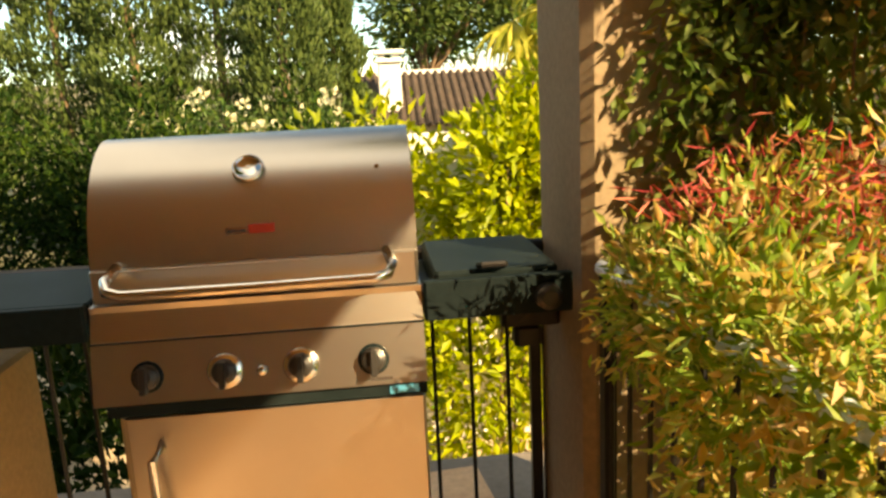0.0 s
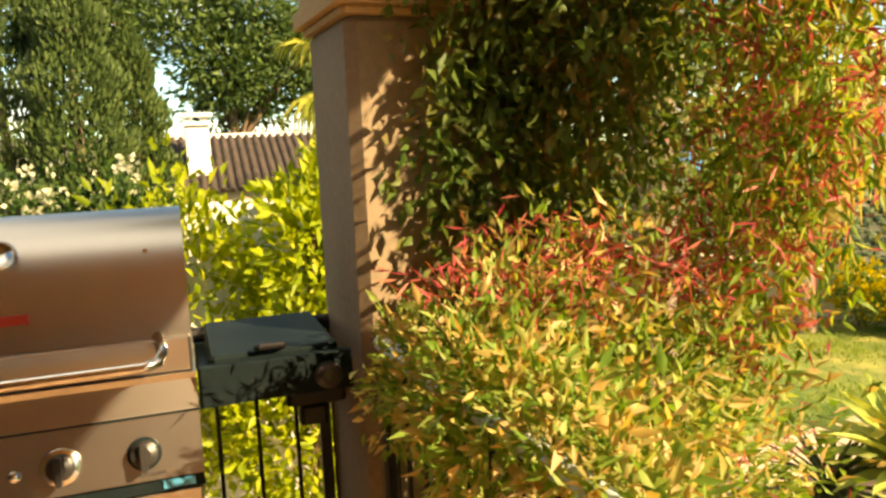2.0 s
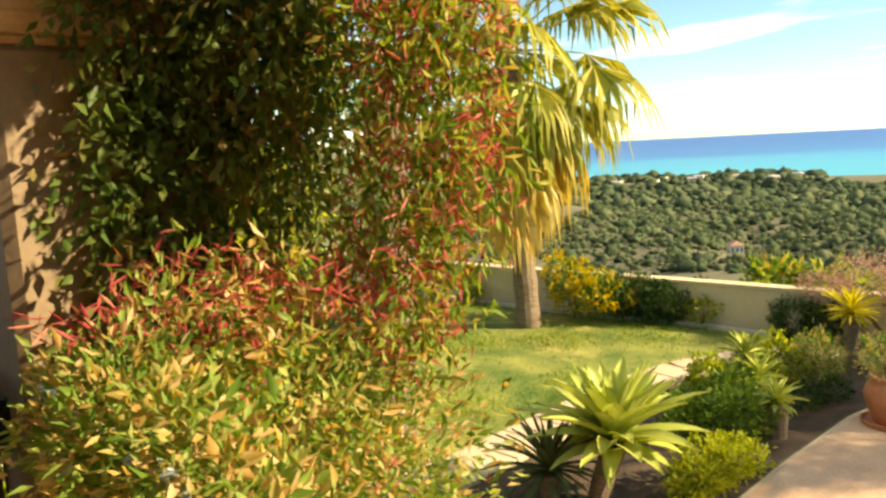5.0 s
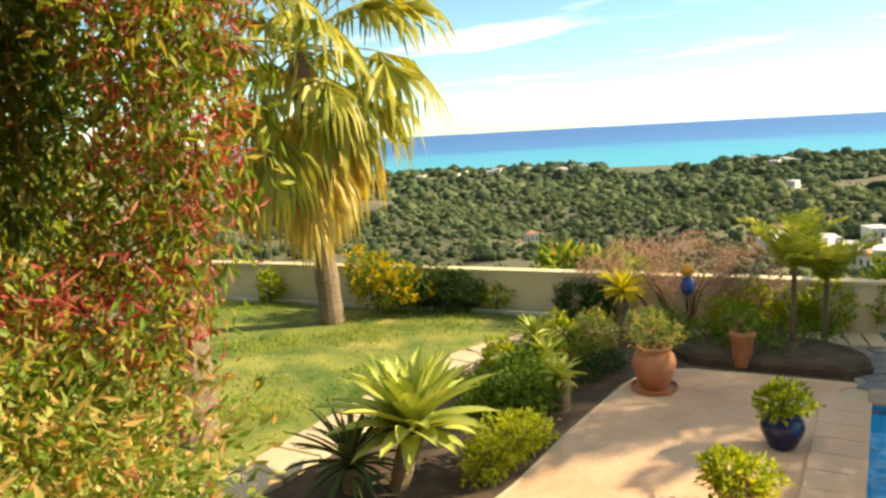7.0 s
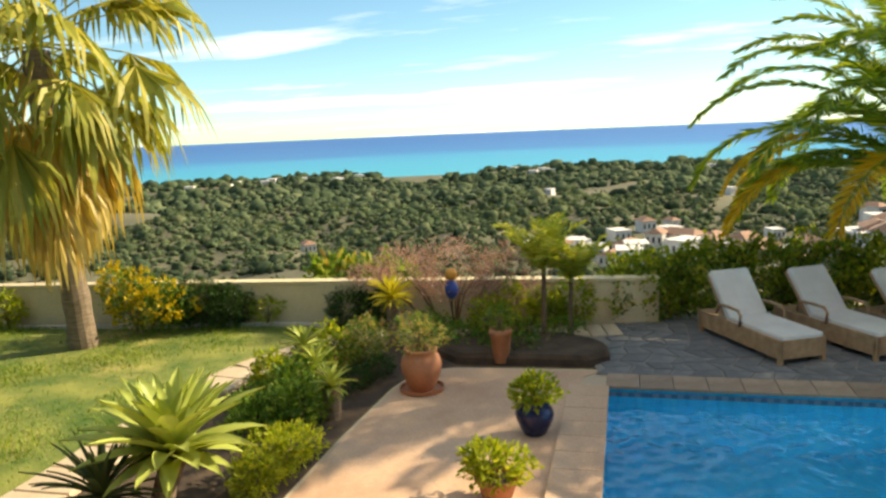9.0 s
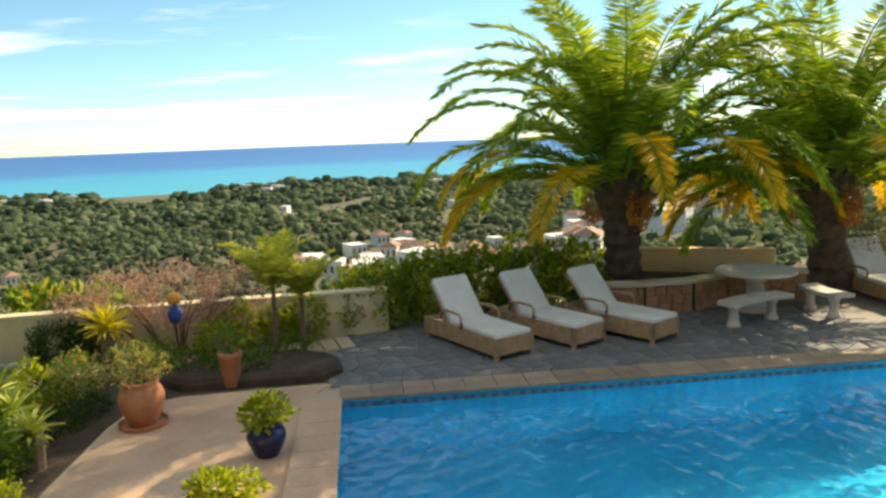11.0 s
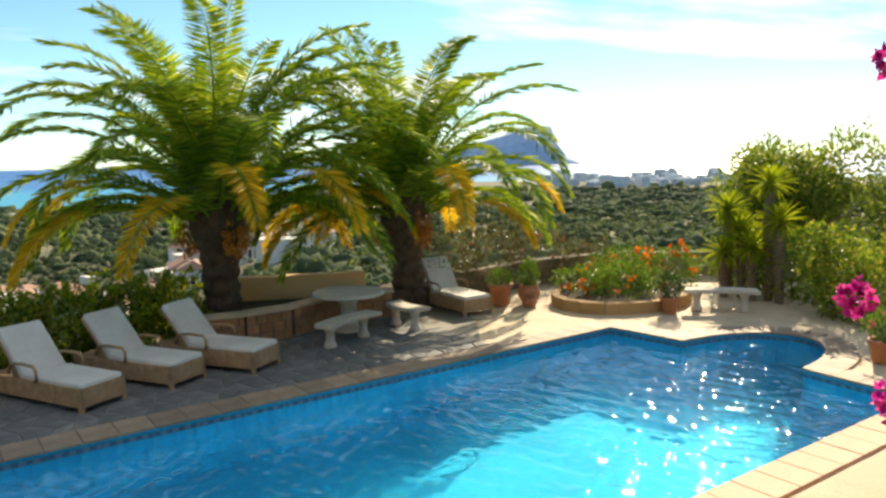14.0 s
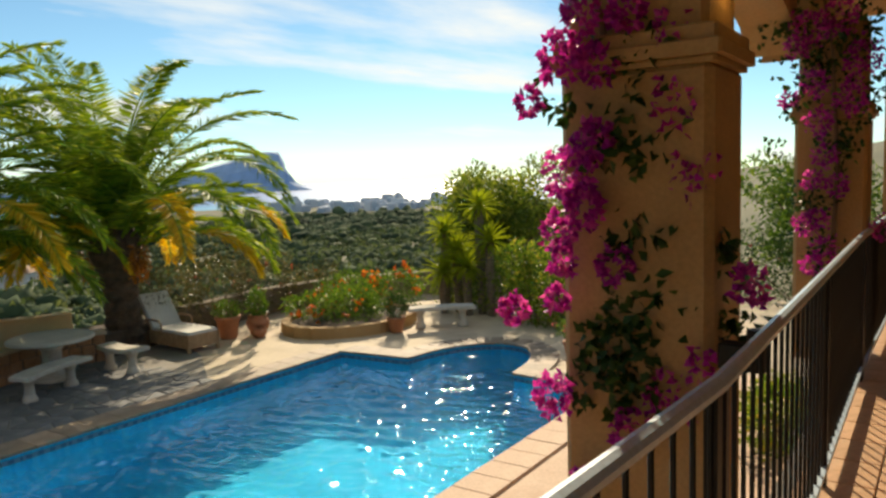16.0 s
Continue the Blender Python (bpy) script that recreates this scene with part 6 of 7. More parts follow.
shrub("corner_shrub", "light green leafy shrub beside the young palms", "shrub", (11.0, 2.6, DECK), [((0, 0, 0.35), (0.35, 0.35, 0.35)), ((0.5, -0.2, 0.4), (0.3, 0.3, 0.4))], 1300, 0.09, LIME)
shrub("corner_shrub", "light green leafy shrub by the garden wall", "shrub", (12.1, 1.55, DECK), [((0, 0, 0.4), (0.3, 0.35, 0.4)), ((-0.2, 0.4, 0.3), (0.3, 0.3, 0.3))], 1200, 0.09, LIME)
shrub("corner_shrub", "mixed low green plants in the corner bed", "shrub", (10.5, 3.2, DECK), [((0, 0, 0.22), (0.4, 0.35, 0.24)), ((0.4, 0.4, 0.22), (0.35, 0.3, 0.25))], 1600, 0.05, GREEN, flowers=(YELLOW_FL, 8, 0.03, "blossom"))
shrub("ground_cover", "low mixed green plants over the corner bed soil", "plants", (10.35, 1.75, DECK + 0.13), [((0, 0.4, 0.08), (0.3, 0.5, 0.12)), ((0.6, 0.5, 0.1), (0.4, 0.4, 0.16)), ((0.9, -0.2, 0.08), (0.4, 0.3, 0.12)), ((0.1, 1.2, 0.1), (0.35, 0.35, 0.16))], 1500, 0.07, GREEN)
shrub("mauve_bush", "feathery mauve-brown bush against the garden wall", "bush", (11.45, 3.35, DECK), [((0, 0, 0.98), (0.5, 0.75, 0.52)), ((0.1, 0.9, 0.95), (0.45, 0.6, 0.44)), ((0.1, -0.85, 0.92), (0.45, 0.6, 0.54)), ((-0.2, -0.7, 0.35), (0.35, 0.45, 0.4)), ((0.0, 1.5, 0.85), (0.3, 0.45, 0.2))], 9000, 0.045, MAUVE, stems=26)
shrub("yellow_bush", "green bush covered in yellow flowers by the wall", "bush", (10.15, 8.55, DECK), [((0, 0, 0.55), (0.5, 0.55, 0.5)), ((0.1, -0.45, 0.45), (0.45, 0.45, 0.45)), ((-0.1, 0.3, 0.8), (0.4, 0.4, 0.4))], 3600, 0.06, GREEN, flowers=(YELLOW_FL, 420, 0.055, "blossom"))
shrub("wall_shrub", "dense dark green shrub against the garden wall", "shrub", (10.75, 7.75, DECK), [((0, 0, 0.4), (0.45, 0.6, 0.42)), ((0.05, -0.5, 0.35), (0.4, 0.45, 0.38)), ((-0.05, 0.5, 0.4), (0.4, 0.4, 0.4))], 13000, 0.05, DARK_GREEN)
shrub("wall_shrub", "dark green shrub against the garden wall", "shrub", (11.35, 5.15, DECK), [((0, 0, 0.3), (0.4, 0.5, 0.34)), ((0.1, -0.4, 0.28), (0.35, 0.4, 0.3))], 7000, 0.05, DARK_GREEN)
shrub("wall_plant", "small upright light green plant by the wall", "plant", (9.75, 11.2, DECK), [((0, 0, 0.35), (0.22, 0.3, 0.35))], 500, 0.09, LIME)
shrub("wall_plant", "small climber with yellow-green leaves on the wall", "plant", (10.95, 6.6, DECK), [((0, 0, 0.3), (0.2, 0.35, 0.2))], 350, 0.07, LIME)
# lime sprays over the upper hedge paint in its sunlit tips
shrub("lounger_hedge", "green hedge behind the loungers, sunlight on its yellow tips put into lime leaves", "hedge", (13.10, -0.45, DECK), [((-0.1, 0.9, 0.52), (0.55, 0.7, 0.6)), ((0.2, 0, 0.55), (0.6, 0.7, 0.66)), ((0.5, -0.9, 0.58), (0.55, 0.7, 0.62)), ((0.8, -1.8, 0.6), (0.5, 0.7, 0.64)), ((1.0, -2.6, 0.58), (0.45, 0.6, 0.6)), ((-0.40, 1.4, 0.35), (0.40, 0.40, 0.42))], 19000, 0.085, FRINGE, stems=16, flowers=(LIME, 650, 0.10, "sunlit_tip_leaf"))
shrub("south_hedge", "dry brown-green shrubs with red flowers along the south wall", "hedge", (14.75, -10.6, DECK), [((0, 1.6, 0.8), (0.6, 0.9, 0.85)), ((0.3, 0.3, 0.85), (0.6, 0.9, 0.85)), ((0.4, -1.1, 0.75), (0.6, 0.9, 0.75)), ((0.3, -2.6, 0.5), (0.5, 0.9, 0.55))], 9000, 0.07, DRY_HEDGE, flowers=(RED_LEAF, 25, 0.06, "blossom"))
shrub("pot_plant", "green plant in the large terracotta pot", "plant", (13.55, -9.6, DECK + 0.40), [((0, 0, 0.18), (0.28, 0.28, 0.2))], 700, 0.06, GREEN)
shrub("pot_plant", "upright leafy plant in the round terracotta pot", "plant", (13.3, -10.15, DECK + 0.36), [((0, 0, 0.28), (0.2, 0.2, 0.32))], 600, 0.08, GREEN)
shrub("pot_plant", "dark green plant in the pot beside the bench", "plant", (11.0, -11.9, DECK + 0.28), [((0, 0, 0.25), (0.25, 0.25, 0.28))], 800, 0.06, DARK_GREEN)
shrub("pot_plant", "pink bougainvillea in the pot by the pool", "plant", (6.75, -11.9, DECK + 0.30), [((0, 0, 0.25), (0.28, 0.28, 0.25))], 800, 0.06, GREEN, flowers=(PINK, 20, 0.05, "blossom"))
shrub("flower_bed", "green bed plants topped with orange flowers", "flowers", (12.45, -11.95, DECK + 0.14), [((0, 0, 0.3), (0.8, 0.9, 0.36)), ((0.6, -0.6, 0.35), (0.6, 0.6, 0.35)), ((0.7, 0.6, 0.3), (0.5, 0.5, 0.3))], 4200, 0.08, GREEN, flowers=(ORANGE_FL, 14, 0.12, "blossom"))
shrub("flower_bed", "tall stems with orange flowers by the south wall", "flowers", (13.8, -13.2, DECK), [((0, 0, 0.5), (0.6, 1.0, 0.5)), ((-0.6, -1.0, 0.45), (0.7, 0.8, 0.45))], 3600, 0.08, GREEN, flowers=(ORANGE_FL, 22, 0.13, "blossom"))
shrub("south_shrub", "light green leafy shrub beside the yuccas", "shrub", (9.0, -14.1, DECK), [((0, 0, 0.8), (0.6, 0.5, 0.9)), ((-0.8, 0.1, 0.6), (0.6, 0.5, 0.7)), ((0.4, 0.2, 1.2), (0.4, 0.4, 0.6))], 4500, 0.10, FRINGE)
shrub("south_shrub", "dense green shrub behind the stone bench", "shrub", (10.6, -15.0, DECK), [((0, 0, 0.6), (1.0, 0.9, 0.7)), ((-1.5, -0.5, 0.6), (1.1, 0.9, 0.8)), ((-2.8, -0.6, 0.9), (1.1, 1.0, 1.1)), ((1.2, 0, 0.5), (0.8, 0.7, 0.6))], 13000, 0.09, OLIVE)
for k, (x, y, h) in enumerate(((10.8, -14.5, 2.4), (11.85, -14.5, 1.8), (10.45, -14.4, 1.65), (11.4, -14.4, 1.4), (10.95, -14.2, 1.05), (11.6, -14.1, 0.9))):
    rosette((x, y, DECK), 64, 0.56, 0.075, LIME, [(0, 0, -0.05), (0.04, 0, h * 0.5), (0.0, 0.05, h)], "yucca with spiky yellow-green heads on bare stems", 40 + k, flat=30, name="yucca", category="yucca", group="yuccas")


def tree(name, at, height_, crown, n, leaf, material, label, category, seed, trunk_r=0.16, limbs=7):
    """A tapered trunk, limbs and a crown of many small leaves in uneven clumps."""
    rng = np.random.default_rng(seed)
    t = thing(name, label, category, at)
    s = Shape().tube([(0, 0, -0.2), (0.05, 0.03, height_ * 0.4), (0.0, 0.0, height_ * 0.85)], [trunk_r, trunk_r * 0.75, trunk_r * 0.35], 10)
    blobs = []
    for k in range(limbs):
        c, r = crown
        q = np.array(c) + unit(rng.normal(size=3)) * np.array(r) * rng.uniform(0.35, 0.8)
        blobs.append((tuple(q), tuple(np.array(r) * rng.uniform(0.30, 0.5))))
        z0 = height_ * rng.uniform(0.4, 0.8)
        s.tube([(0.02, 0, z0), tuple((np.array([0, 0, z0]) + q) / 2 + [0, 0, 0.1]), tuple(q)], [trunk_r * 0.4, trunk_r * 0.25, trunk_r * 0.1], 6)
    s.put("trunk", WOOD_BROWN, t)
    p, w = many_blobs(n, blobs, 0.35)
    leaves("crown", material, t, p, w + rng.normal(size=p.shape) * 0.6, leaf * rng.uniform(0.7, 1.3, len(p)), leaf * 0.4)
    return t


tree("carob_tree", (12.9, -18.4, DECK - 1.0), 2.4, ((0, 0, 2.6), (2.2, 1.8, 2.0)), 12000, 0.16, OLIVE, "broad open-crowned green tree beyond the south garden", "tree", 61, 0.12, 16)
tree("carob_tree", (9.8, -18.9, DECK - 1.0), 2.2, ((0, 0, 2.3), (1.9, 1.5, 1.8)), 11000, 0.16, OLIVE, "sunlit green tree beyond the south garden", "tree", 62, 0.12, 14)
tree("carob_tree", (5.2, -20.6, DECK - 1.0), 2.4, ((0, 0, 3.0), (2.3, 1.6, 1.6)), 5000, 0.17, GREEN, "green tree at the south end of the garden", "tree", 63, 0.12, 14)
shrub("south_hedge", "clipped dark hedge beyond the end of the pool terrace", "hedge", (4.6, -18.6, DECK), [((0, 0, 0.9), (1.6, 0.8, 1.2)), ((1.9, -0.4, 0.8), (1.4, 0.8, 1.0)), ((-1.2, 0.5, 0.9), (1.2, 0.8, 1.2))], 6500, 0.09, DARK_GREEN, flowers=(RED_LEAF, 20, 0.06, "blossom"))

shrub("terrace_plant", "low bright green plant below the terrace railing", "plant", (2.75, -9.7, DECK), [((0, 0, 0.35), (0.5, 0.6, 0.42)), ((0.3, -0.7, 0.3), (0.4, 0.5, 0.36))], 2600, 0.08, FRINGE)

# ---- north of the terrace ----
shrub("clipped_hedge", "tall green hedge with pale flowering top, its shade put into the dark leaf colour", "hedge", (-2.6, 6.8, DECK), [((-2.6, 0, 1.6), (1.2, 0.9, 1.8)), ((-1.0, 0, 1.6), (1.2, 0.9, 1.75)), ((0.6, 0, 1.55), (1.2, 0.9, 1.65)), ((2.0, 0.2, 1.5), (1.0, 0.9, 1.55))], 42000, 0.09, HEDGE, stems=14, flowers=(WHITE_FL, 25, 0.05, "blossom"))
shrub("white_flower_bush", "bush thick with small white flowers behind the hedge", "bush", (-0.9, 8.6, DECK), [((-0.9, 0, 2.4), (1.0, 0.7, 0.75)), ((0.4, 0, 2.35), (1.0, 0.7, 0.7)), ((-0.3, 0.2, 1.2), (1.6, 0.7, 1.1))], 9000, 0.08, DARK_GREEN, flowers=(WHITE_FL, 520, 0.07, "blossom"))
shrub("bamboo_thicket", "sunlit yellow-green thicket of narrow leaves", "bush", (0.75, 5.3, DECK), [((0, -0.2, 1.2), (0.7, 0.5, 1.0)), ((0.7, 0.3, 1.8), (0.7, 0.6, 1.35)), ((-0.7, 0.5, 1.8), (0.7, 0.6, 1.3)), ((1.6, 0.4, 1.4), (0.7, 0.6, 1.4)), ((0.3, 0.0, 2.4), (0.6, 0.5, 0.7)), ((1.25, 0.3, 2.55), (0.75, 0.5, 0.75)), ((0.85, 0.3, 2.75), (0.7, 0.5, 0.62)), ((2.0, 0.4, 2.5), (0.8, 0.5, 0.95)), ((1.5, 0.4, 2.85), (0.7, 0.5, 0.6))], 16500, 0.13, LIME, stems=18)
# added shrub: its near-black leaves fill in the shade under the rail
shrub("dark_fill_shrub", "dense shrub added below the terrace rail, its shade put into near-black leaves", "shrub", (-1.3, 3.1, DECK), [((0, 0, 1.0), (0.8, 0.5, 1.1)), ((0.7, 0.1, 0.8), (0.5, 0.4, 0.9)), ((-0.9, 0.1, 1.0), (0.7, 0.5, 1.1))], 9000, 0.09, HEDGE)
shrub("violet_flowers", "low plant with small violet flowers", "flowers", (0.35, 3.4, DECK), [((0, 0, 0.25), (0.5, 0.4, 0.3)), ((0.5, 0.2, 0.2), (0.35, 0.3, 0.25))], 1600, 0.05, DARK_GREEN, flowers=(PURPLE_FL, 26, 0.04, "blossom"))
tagged(Shape().box(-0.2, 1.9, 6.15, 6.4, DECK - 0.1, 0.98, c=0.05).put("wall_white_garden", WHITE), "whitewashed garden wall half hidden by the thicket", "wall", kind="structure")

nh = thing("neighbour_house", "neighbouring house with tiled roof and white chimney", "house", (1.2, 23.0, DECK))
Shape().box(-3.2, 5.2, 0, 6, 0, 2.1).put("wall", SANDY, nh)
s = Shape().add([(-3.5, -0.3, 2.1), (5.5, -0.3, 2.1), (5.5, 6.3, 2.1), (-3.5, 6.3, 2.1), (-3.5, 3, 3.75), (5.5, 3, 3.75)], [(0, 1, 5, 4), (2, 3, 4, 5), (1, 2, 5), (3, 0, 4), (3, 2, 1, 0)])
roof_ = s.put("roof", TILE_SHADED, nh)
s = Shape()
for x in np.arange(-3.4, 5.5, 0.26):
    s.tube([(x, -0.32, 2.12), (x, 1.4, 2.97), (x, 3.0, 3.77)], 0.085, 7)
tagged(s.put("roof_tiling", TILE_SHADED, roof_), kind="stuff")
ch = Shape().box(-0.95, -0.25, 0.6, 1.3, 2.3, 4.05, c=0.03).put("chimney", WHITE, nh)
Shape().box(-1.05, -0.15, 0.5, 1.4, 4.054, 4.14, c=0.03).put("chimney_cap", WHITE, ch)
for k in range(4):
    Shape().box(-0.93 + (k % 2) * 0.46, -0.73 + (k % 2) * 0.46, 0.62 + (k // 2) * 0.46, 0.82 + (k // 2) * 0.46, 4.142, 4.30).put("vent_post", WHITE, ch)
Shape().box(-1.08, -0.12, 0.47, 1.43, 4.304, 4.42, c=0.04).put("cowl", WHITE, ch)
Shape().box(-3.55, 5.55, 2.9, 3.1, 3.70, 3.84, c=0.03).put("ridge", WHITE, nh)


def cypress(at, h, r, seed, label):
    rng = np.random.default_rng(seed)
    t = thing("cypress", label, "cypress tree", at, group="cypresses")
    Shape().tube([(0, 0, -0.2), (0, 0, h * 0.9)], [0.16, 0.04], 8).put("trunk", WOOD_BROWN, t)
    n = 13000
    z = rng.random(n) ** 0.8 * h
    rad = r * np.sin(np.pi * np.clip(0.12 + 0.88 * z / h, 0, 1)) ** 0.7 * (0.55 + 0.5 * rng.random(n)) * (1 + 0.2 * np.sin(z * 5 + seed))
    a = rng.uniform(0, 2 * math.pi, n)
    p = np.stack([rad * np.cos(a), rad * np.sin(a), z], 1)
    d = np.stack([np.cos(a) * 0.4, np.sin(a) * 0.4, np.ones(n)], 1) + rng.normal(size=p.shape) * 0.2
    leaves("crown", CYPRESS, t, p, d, rng.uniform(0.10, 0.22, n), 0.07)


for k, (x, y, h, r) in enumerate(((-5.2, 17.5, 8.0, 1.0), (-3.4, 18.0, 8.5, 1.1), (-1.9, 17.2, 7.6, 1.0), (-7.2, 18.5, 8.2, 1.1), (-9.2, 18.0, 8.0, 1.1), (-0.9, 19.8, 6.4, 0.8))):
    cypress((x, y, DECK), h, r, 70 + k, "tall narrow grey-green cypress")
for k, (x, y, h, c, r) in enumerate(((2.4, 33.0, 7.0, (0.2, 0, 7.8), (4.6, 3.5, 3.2)), (7.6, 36.0, 7.5, (0, 0, 8.2), (4.5, 3.5, 3.0)), (-3.0, 38.0, 9.0, (0, 0, 10.0), (4.5, 3.5, 3.5)), (13.0, 40, 8, (0, 0, 8.0), (5, 4, 3.4)))):
    tree("pine", (x, y, DECK), h, (c, r), 8000, 0.40, PINE, "umbrella pine with dark green crown behind the neighbouring house", "pine tree", 80 + k, 0.26, 20)
tree("garden_tree", (5.2, 19.0, DECK), 3.2, ((0, 0, 3.8), (2.2, 1.8, 1.6)), 5000, 0.16, GREEN, "green garden tree north of the lawn", "tree", 90, 0.14, 12)
shrub("north_hedge", "hedge closing the north side of the lawn", "hedge", (6.2, 15.2, DECK), [((-2.5, 0, 0.9), (1.4, 0.9, 1.1)), ((-0.8, 0, 1.0), (1.4, 0.9, 1.2)), ((1.0, 0, 0.9), (1.4, 0.9, 1.1)), ((2.6, 0, 0.8), (1.2, 0.9, 1.0))], 7000, 0.09, GREEN)
shrub("slope_palms", "grey-green fan leaves showing over the garden wall", "bush", (14.6, 6.2, DECK - 0.9), [((0, 0, 0.9), (0.6, 0.8, 0.6)), ((0.3, 1.2, 0.9), (0.6, 0.7, 0.5))], 1100, 0.25, FRINGE)

# ---- grass ----
gr = np.random.default_rng(17)
n_g = 60000
gxy = np.stack([gr.uniform(2.5, 11.3, n_g), gr.uniform(5.1, 14, n_g)], 1)


gxy = gxy[inside(lawn_o, gxy)]
tuft = np.sin(gxy[:, 0] * 3.1) * np.sin(gxy[:, 1] * 2.7) + np.sin(gxy[:, 0] * 1.3 + gxy[:, 1] * 1.9)
gp = np.concatenate([gxy, np.full((len(gxy), 1), DECK + 0.008)], 1)
keep_ = gr.random(len(gp)) < np.clip(0.35 + 0.45 * tuft, 0.12, 1.0)
gp, tuft = gp[keep_], tuft[keep_]
gd = gr.normal(size=gp.shape) * 0.45 + np.array([0, 0, 1.0])
v, f = leaf_mesh(gp, gd, 0.035 + 0.03 * np.clip(tuft, 0, 1.5) + 0.02 * gr.random(len(gp)), 0.012, 0.1)
tagged(link_mesh("grass", v, f, GRASS), "short uneven lawn grass, greener in tufts", "grass", kind="stuff")

# ---- pieces: coping, flagstones, path slabs, floor tiles ----
pr_ = np.random.default_rng(23)


def slab_mesh(name, w, d, h, c=0.012):
    s = Shape().box(-w / 2, w / 2, -d / 2, d / 2, 0, h, c=c)
    me = bpy.data.meshes.new(name)
    me.from_pydata(s.v, [], s.f)
    return me


cop_parent = tagged(thing("pool_coping", "pale stone coping slabs round the pool edge", "coping"), kind="structure")
cm = slab_mesh("coping_slab", 0.394, 0.49, 0.035)
cm.materials.append(COPING)
cm_pink = slab_mesh("coping_slab", 0.394, 0.49, 0.035)
cm_pink.materials.append(TERRACE)
n = len(rim)
for i in range(n):
    a, b = Vector(rim[i]), Vector(rim[(i + 1) % n])
    d = b - a
    L = d.length
    d.normalize()
    nrm = Vector((d.y, -d.x))
    k = max(1, round(L / 0.4))
    for j in range(k):
        q = a + d * (L * (j + 0.5) / k) + nrm * 0.2075
        rel = q - PO
        ob = new("coping_slab", cm_pink if rel.dot(PS) < -0.05 or rel.dot(PW) > 5.2 else cm)
        ob.parent = cop_parent
        ob.matrix_basis = Matrix.LocRotScale((q.x, q.y, DECK - 0.008 + float(pr_.uniform(-0.002, 0.002))), Euler((0, 0, math.atan2(d.y, d.x))), (L / k / 0.4 * (1.0 if L > 0.35 else 1.1), 1, 1))

# irregular flagstones on the lounger side, cut from a jittered grid
flag_parent = tagged(thing("pavement_flagstones", "grey crazy-paved flagstones on the lounger terrace", "paving"), kind="structure")
cell = 0.29
flag_rest = Shape()
S0, S1, W0, W1 = -0.1, 8.4, -4.0, -0.48
ns, nw_ = int((S1 - S0) / cell), int((W1 - W0) / cell)
node = {}
for i in range(ns + 1):
    for j in range(nw_ + 1):
        node[i, j] = (S0 + i * cell + float(pr_.uniform(-0.10, 0.10)) + (0.13 if j % 2 else 0), W0 + j * (W1 - W0) / nw_ + (float(pr_.uniform(-0.10, 0.10)) if j < nw_ else 0))
deck_east = [pool_xy(-0.1, -0.47), pool_xy(8.2, -0.47), (12.6, -8.4), (14.2, -8.9), (14.2, -7.4), (13.9, -7.0), (13.6, -5.6), (13.15, -4.2), (13.2, -2.6), (12.9, -0.3), (12.3, 1.0), (11.4, 1.3)]
for i in range(ns):
    for j in range(nw_):
        sw = [node[i, j], node[i + 1, j], node[i + 1, j + 1], node[i, j + 1]]
        o_ = [pool_xy(*q) for q in sw]
        mx, my = sum(q[0] for q in o_) / 4, sum(q[1] for q in o_) / 4
        if not inside(deck_east, np.array([[mx, my]]))[0]:
            continue
        o_ = [((x - mx) * 0.93, (y - my) * 0.93) for x, y in o_]
        if area(o_) < 0:
            o_.reverse()
        s = Shape().prism(o_, -0.02, 0.012, 0.012)
        if j < 3:
            flag_rest.add([(x + mx, y + my, z + DECK) for x, y, z in s.v], s.f)
            continue
        ob = s.put("flagstone", FLAG, flag_parent)
        ob.location = (mx, my, DECK + float(pr_.uniform(-0.003, 0.003)))
tagged(flag_rest.put("far_flagstones", FLAG, flag_parent), kind="stuff")
mb = Shape()
de = list(deck_east)
if area(de) < 0:
    de.reverse()
mb.prism(de, DECK - 0.011, DECK - 0.003)
mb.put("mortar_bed", FLAG_JOINT, flag_parent)

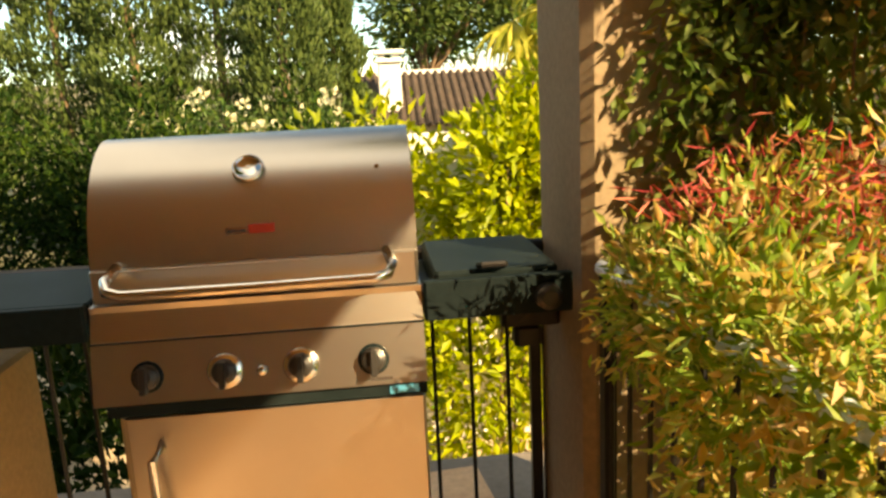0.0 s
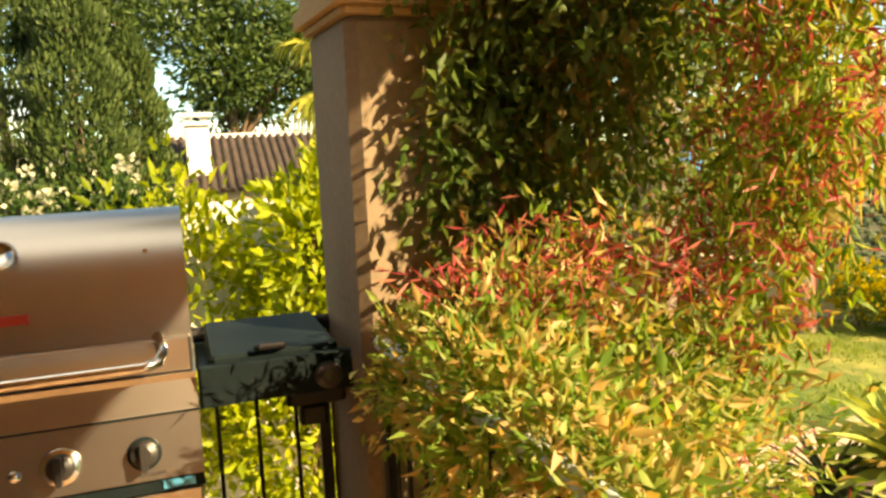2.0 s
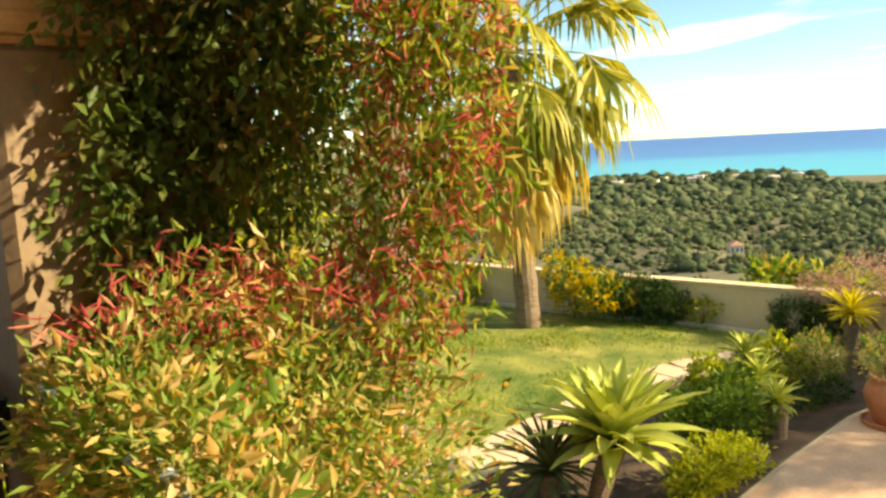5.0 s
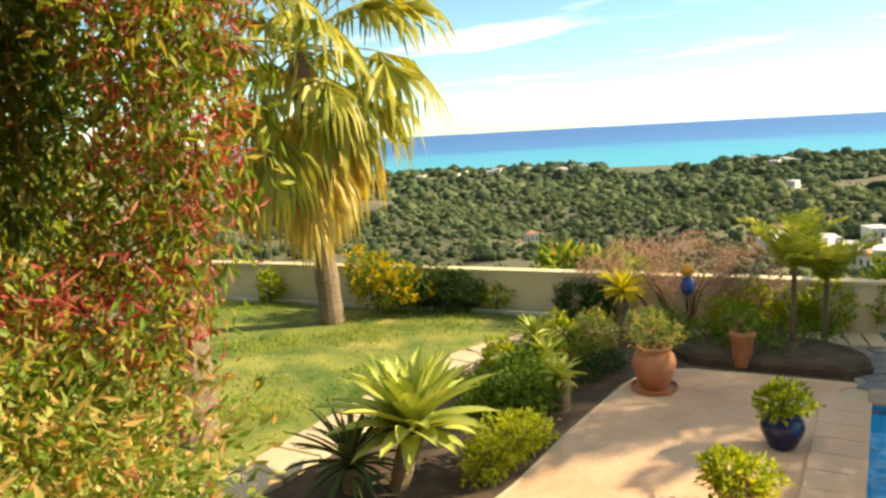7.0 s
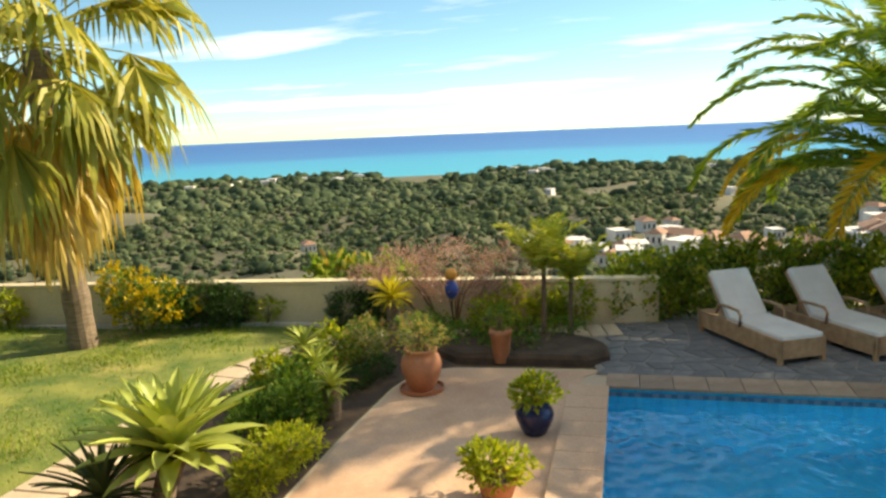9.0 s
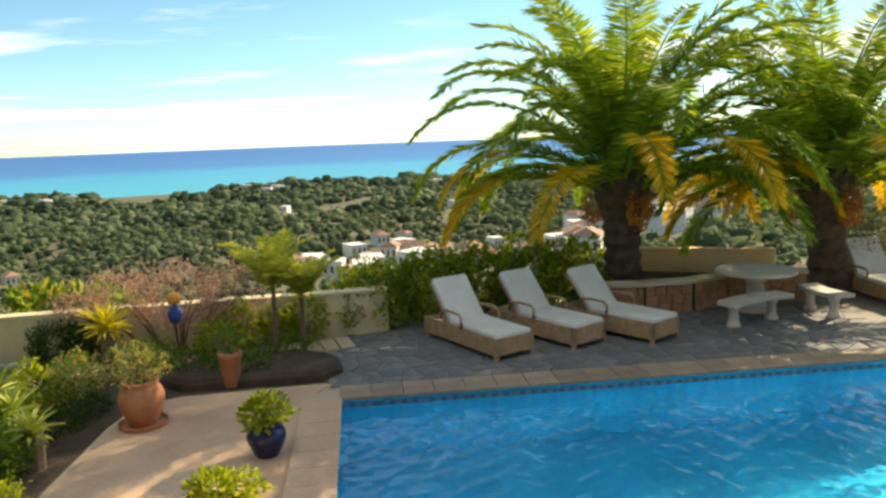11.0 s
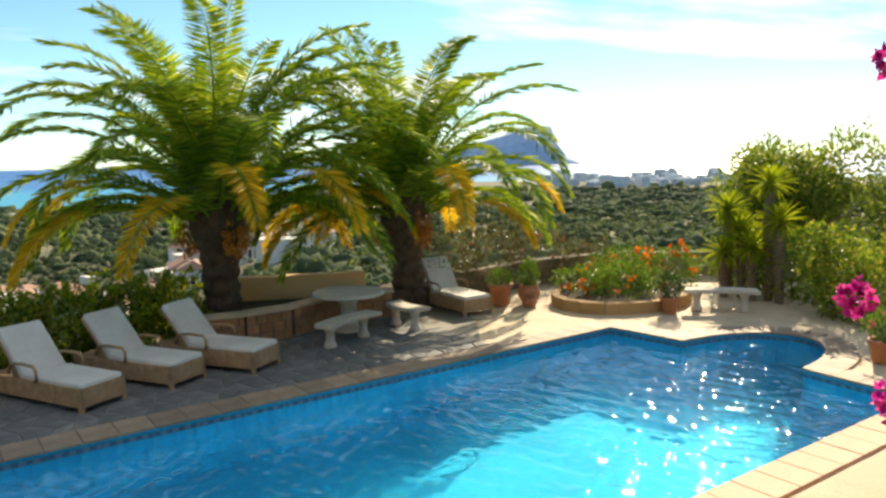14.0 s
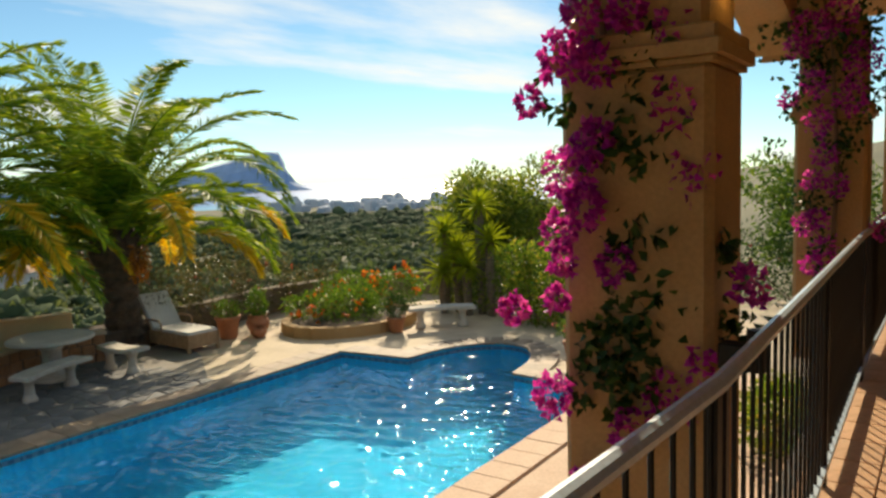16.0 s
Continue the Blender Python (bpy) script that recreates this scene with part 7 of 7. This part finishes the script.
path_parent = tagged(thing("pavement_path", "curving path of pale stone slabs beside the lawn", "path"), kind="structure")
pc = [(3.0, 5.15), (4.6, 5.12), (6.1, 5.32), (7.5, 5.52), (8.8, 5.48), (9.85, 5.16), (10.55, 4.62), (10.95, 3.95), (11.15, 3.2), (11.5, 2.3), (11.65, 1.5), (11.9, 0.8)]
pcs = []
for k in range(len(pc) - 1):
    for u in np.linspace(0, 1, 4)[:-1]:
        pcs.append((pc[k][0] + (pc[k + 1][0] - pc[k][0]) * u, pc[k][1] + (pc[k + 1][1] - pc[k][1]) * u))
pcs.append(pc[-1])
for k in range(len(pcs) - 1):
    a, b = Vector(pcs[k]), Vector(pcs[k + 1])
    d = (b - a).normalized()
    nrm = Vector((-d.y, d.x)) * 0.31
    e = d * 0.012
    o_ = [a + e + nrm, a + e - nrm, b - e - nrm, b - e + nrm]
    q = (a + b) / 2
    Shape().prism([tuple(x - q) for x in o_], -0.05, 0.035, 0.012).put("path_slab", SANDY, path_parent).location = (q.x, q.y, DECK)
edge = thing("lawn_edging", "thin pale stone edging between lawn and bed", "edging", kind="structure")
el_ = [(9.55, 12.2), (10.5, 8.05), (10.95, 6.6), (11.12, 5.5)]
for k in range(len(el_) - 1):
    a, b = Vector(el_[k]), Vector(el_[k + 1])
    m_ = max(1, round((b - a).length / 0.5))
    for j in range(m_):
        q0, q1 = a.lerp(b, j / m_), a.lerp(b, (j + 0.97) / m_)
        d = (q1 - q0)
        Shape().box(0, d.length, -0.04, 0.04, 0, 0.09, c=0.01).put("edging_stone", STONE, edge).matrix_basis = Matrix.Translation((q0.x, q0.y, DECK - 0.02)) @ pose(0, 0, 0, 0, 0, math.degrees(math.atan2(d.y, d.x)))

rest = Shape()
tm = slab_mesh("floor_tile", 0.292, 0.292, 0.014, 0.004)
tm.materials.append(TILE_FLOOR)
for i in range(18):
    for j in range(38):
        q = Vector((1.25, -9.0)) + Vector((-0.992, -0.125)) * (0.3 * i - 0.3) + Vector((-0.125, 0.992)) * (0.3 * j)
        if q.x > 0.66 + 0.078 * (1.4 - q.y) + (0.05 if q.y > -2.72 else 0.1) + (0.053 * (-2.72 - q.y) if q.y < -2.72 else 0) - 0.2 or q.x < -3.4 or q.y > 2.1:
            continue
        m = Matrix.Translation((q.x, q.y, -0.012)) @ pose(0, 0, 0, 0, 0, 7.2)
        if i >= 10 or j >= 25:
            rest.box(-0.146, 0.146, -0.146, 0.146, 0, 0.014, m, c=0.004)
            continue
        ob = new("floor_tile", tm)
        ob.parent = terrace_floor
        ob.matrix_basis = m
tagged(rest.put("floor_tiling", TILE_FLOOR, terrace_floor), kind="stuff")
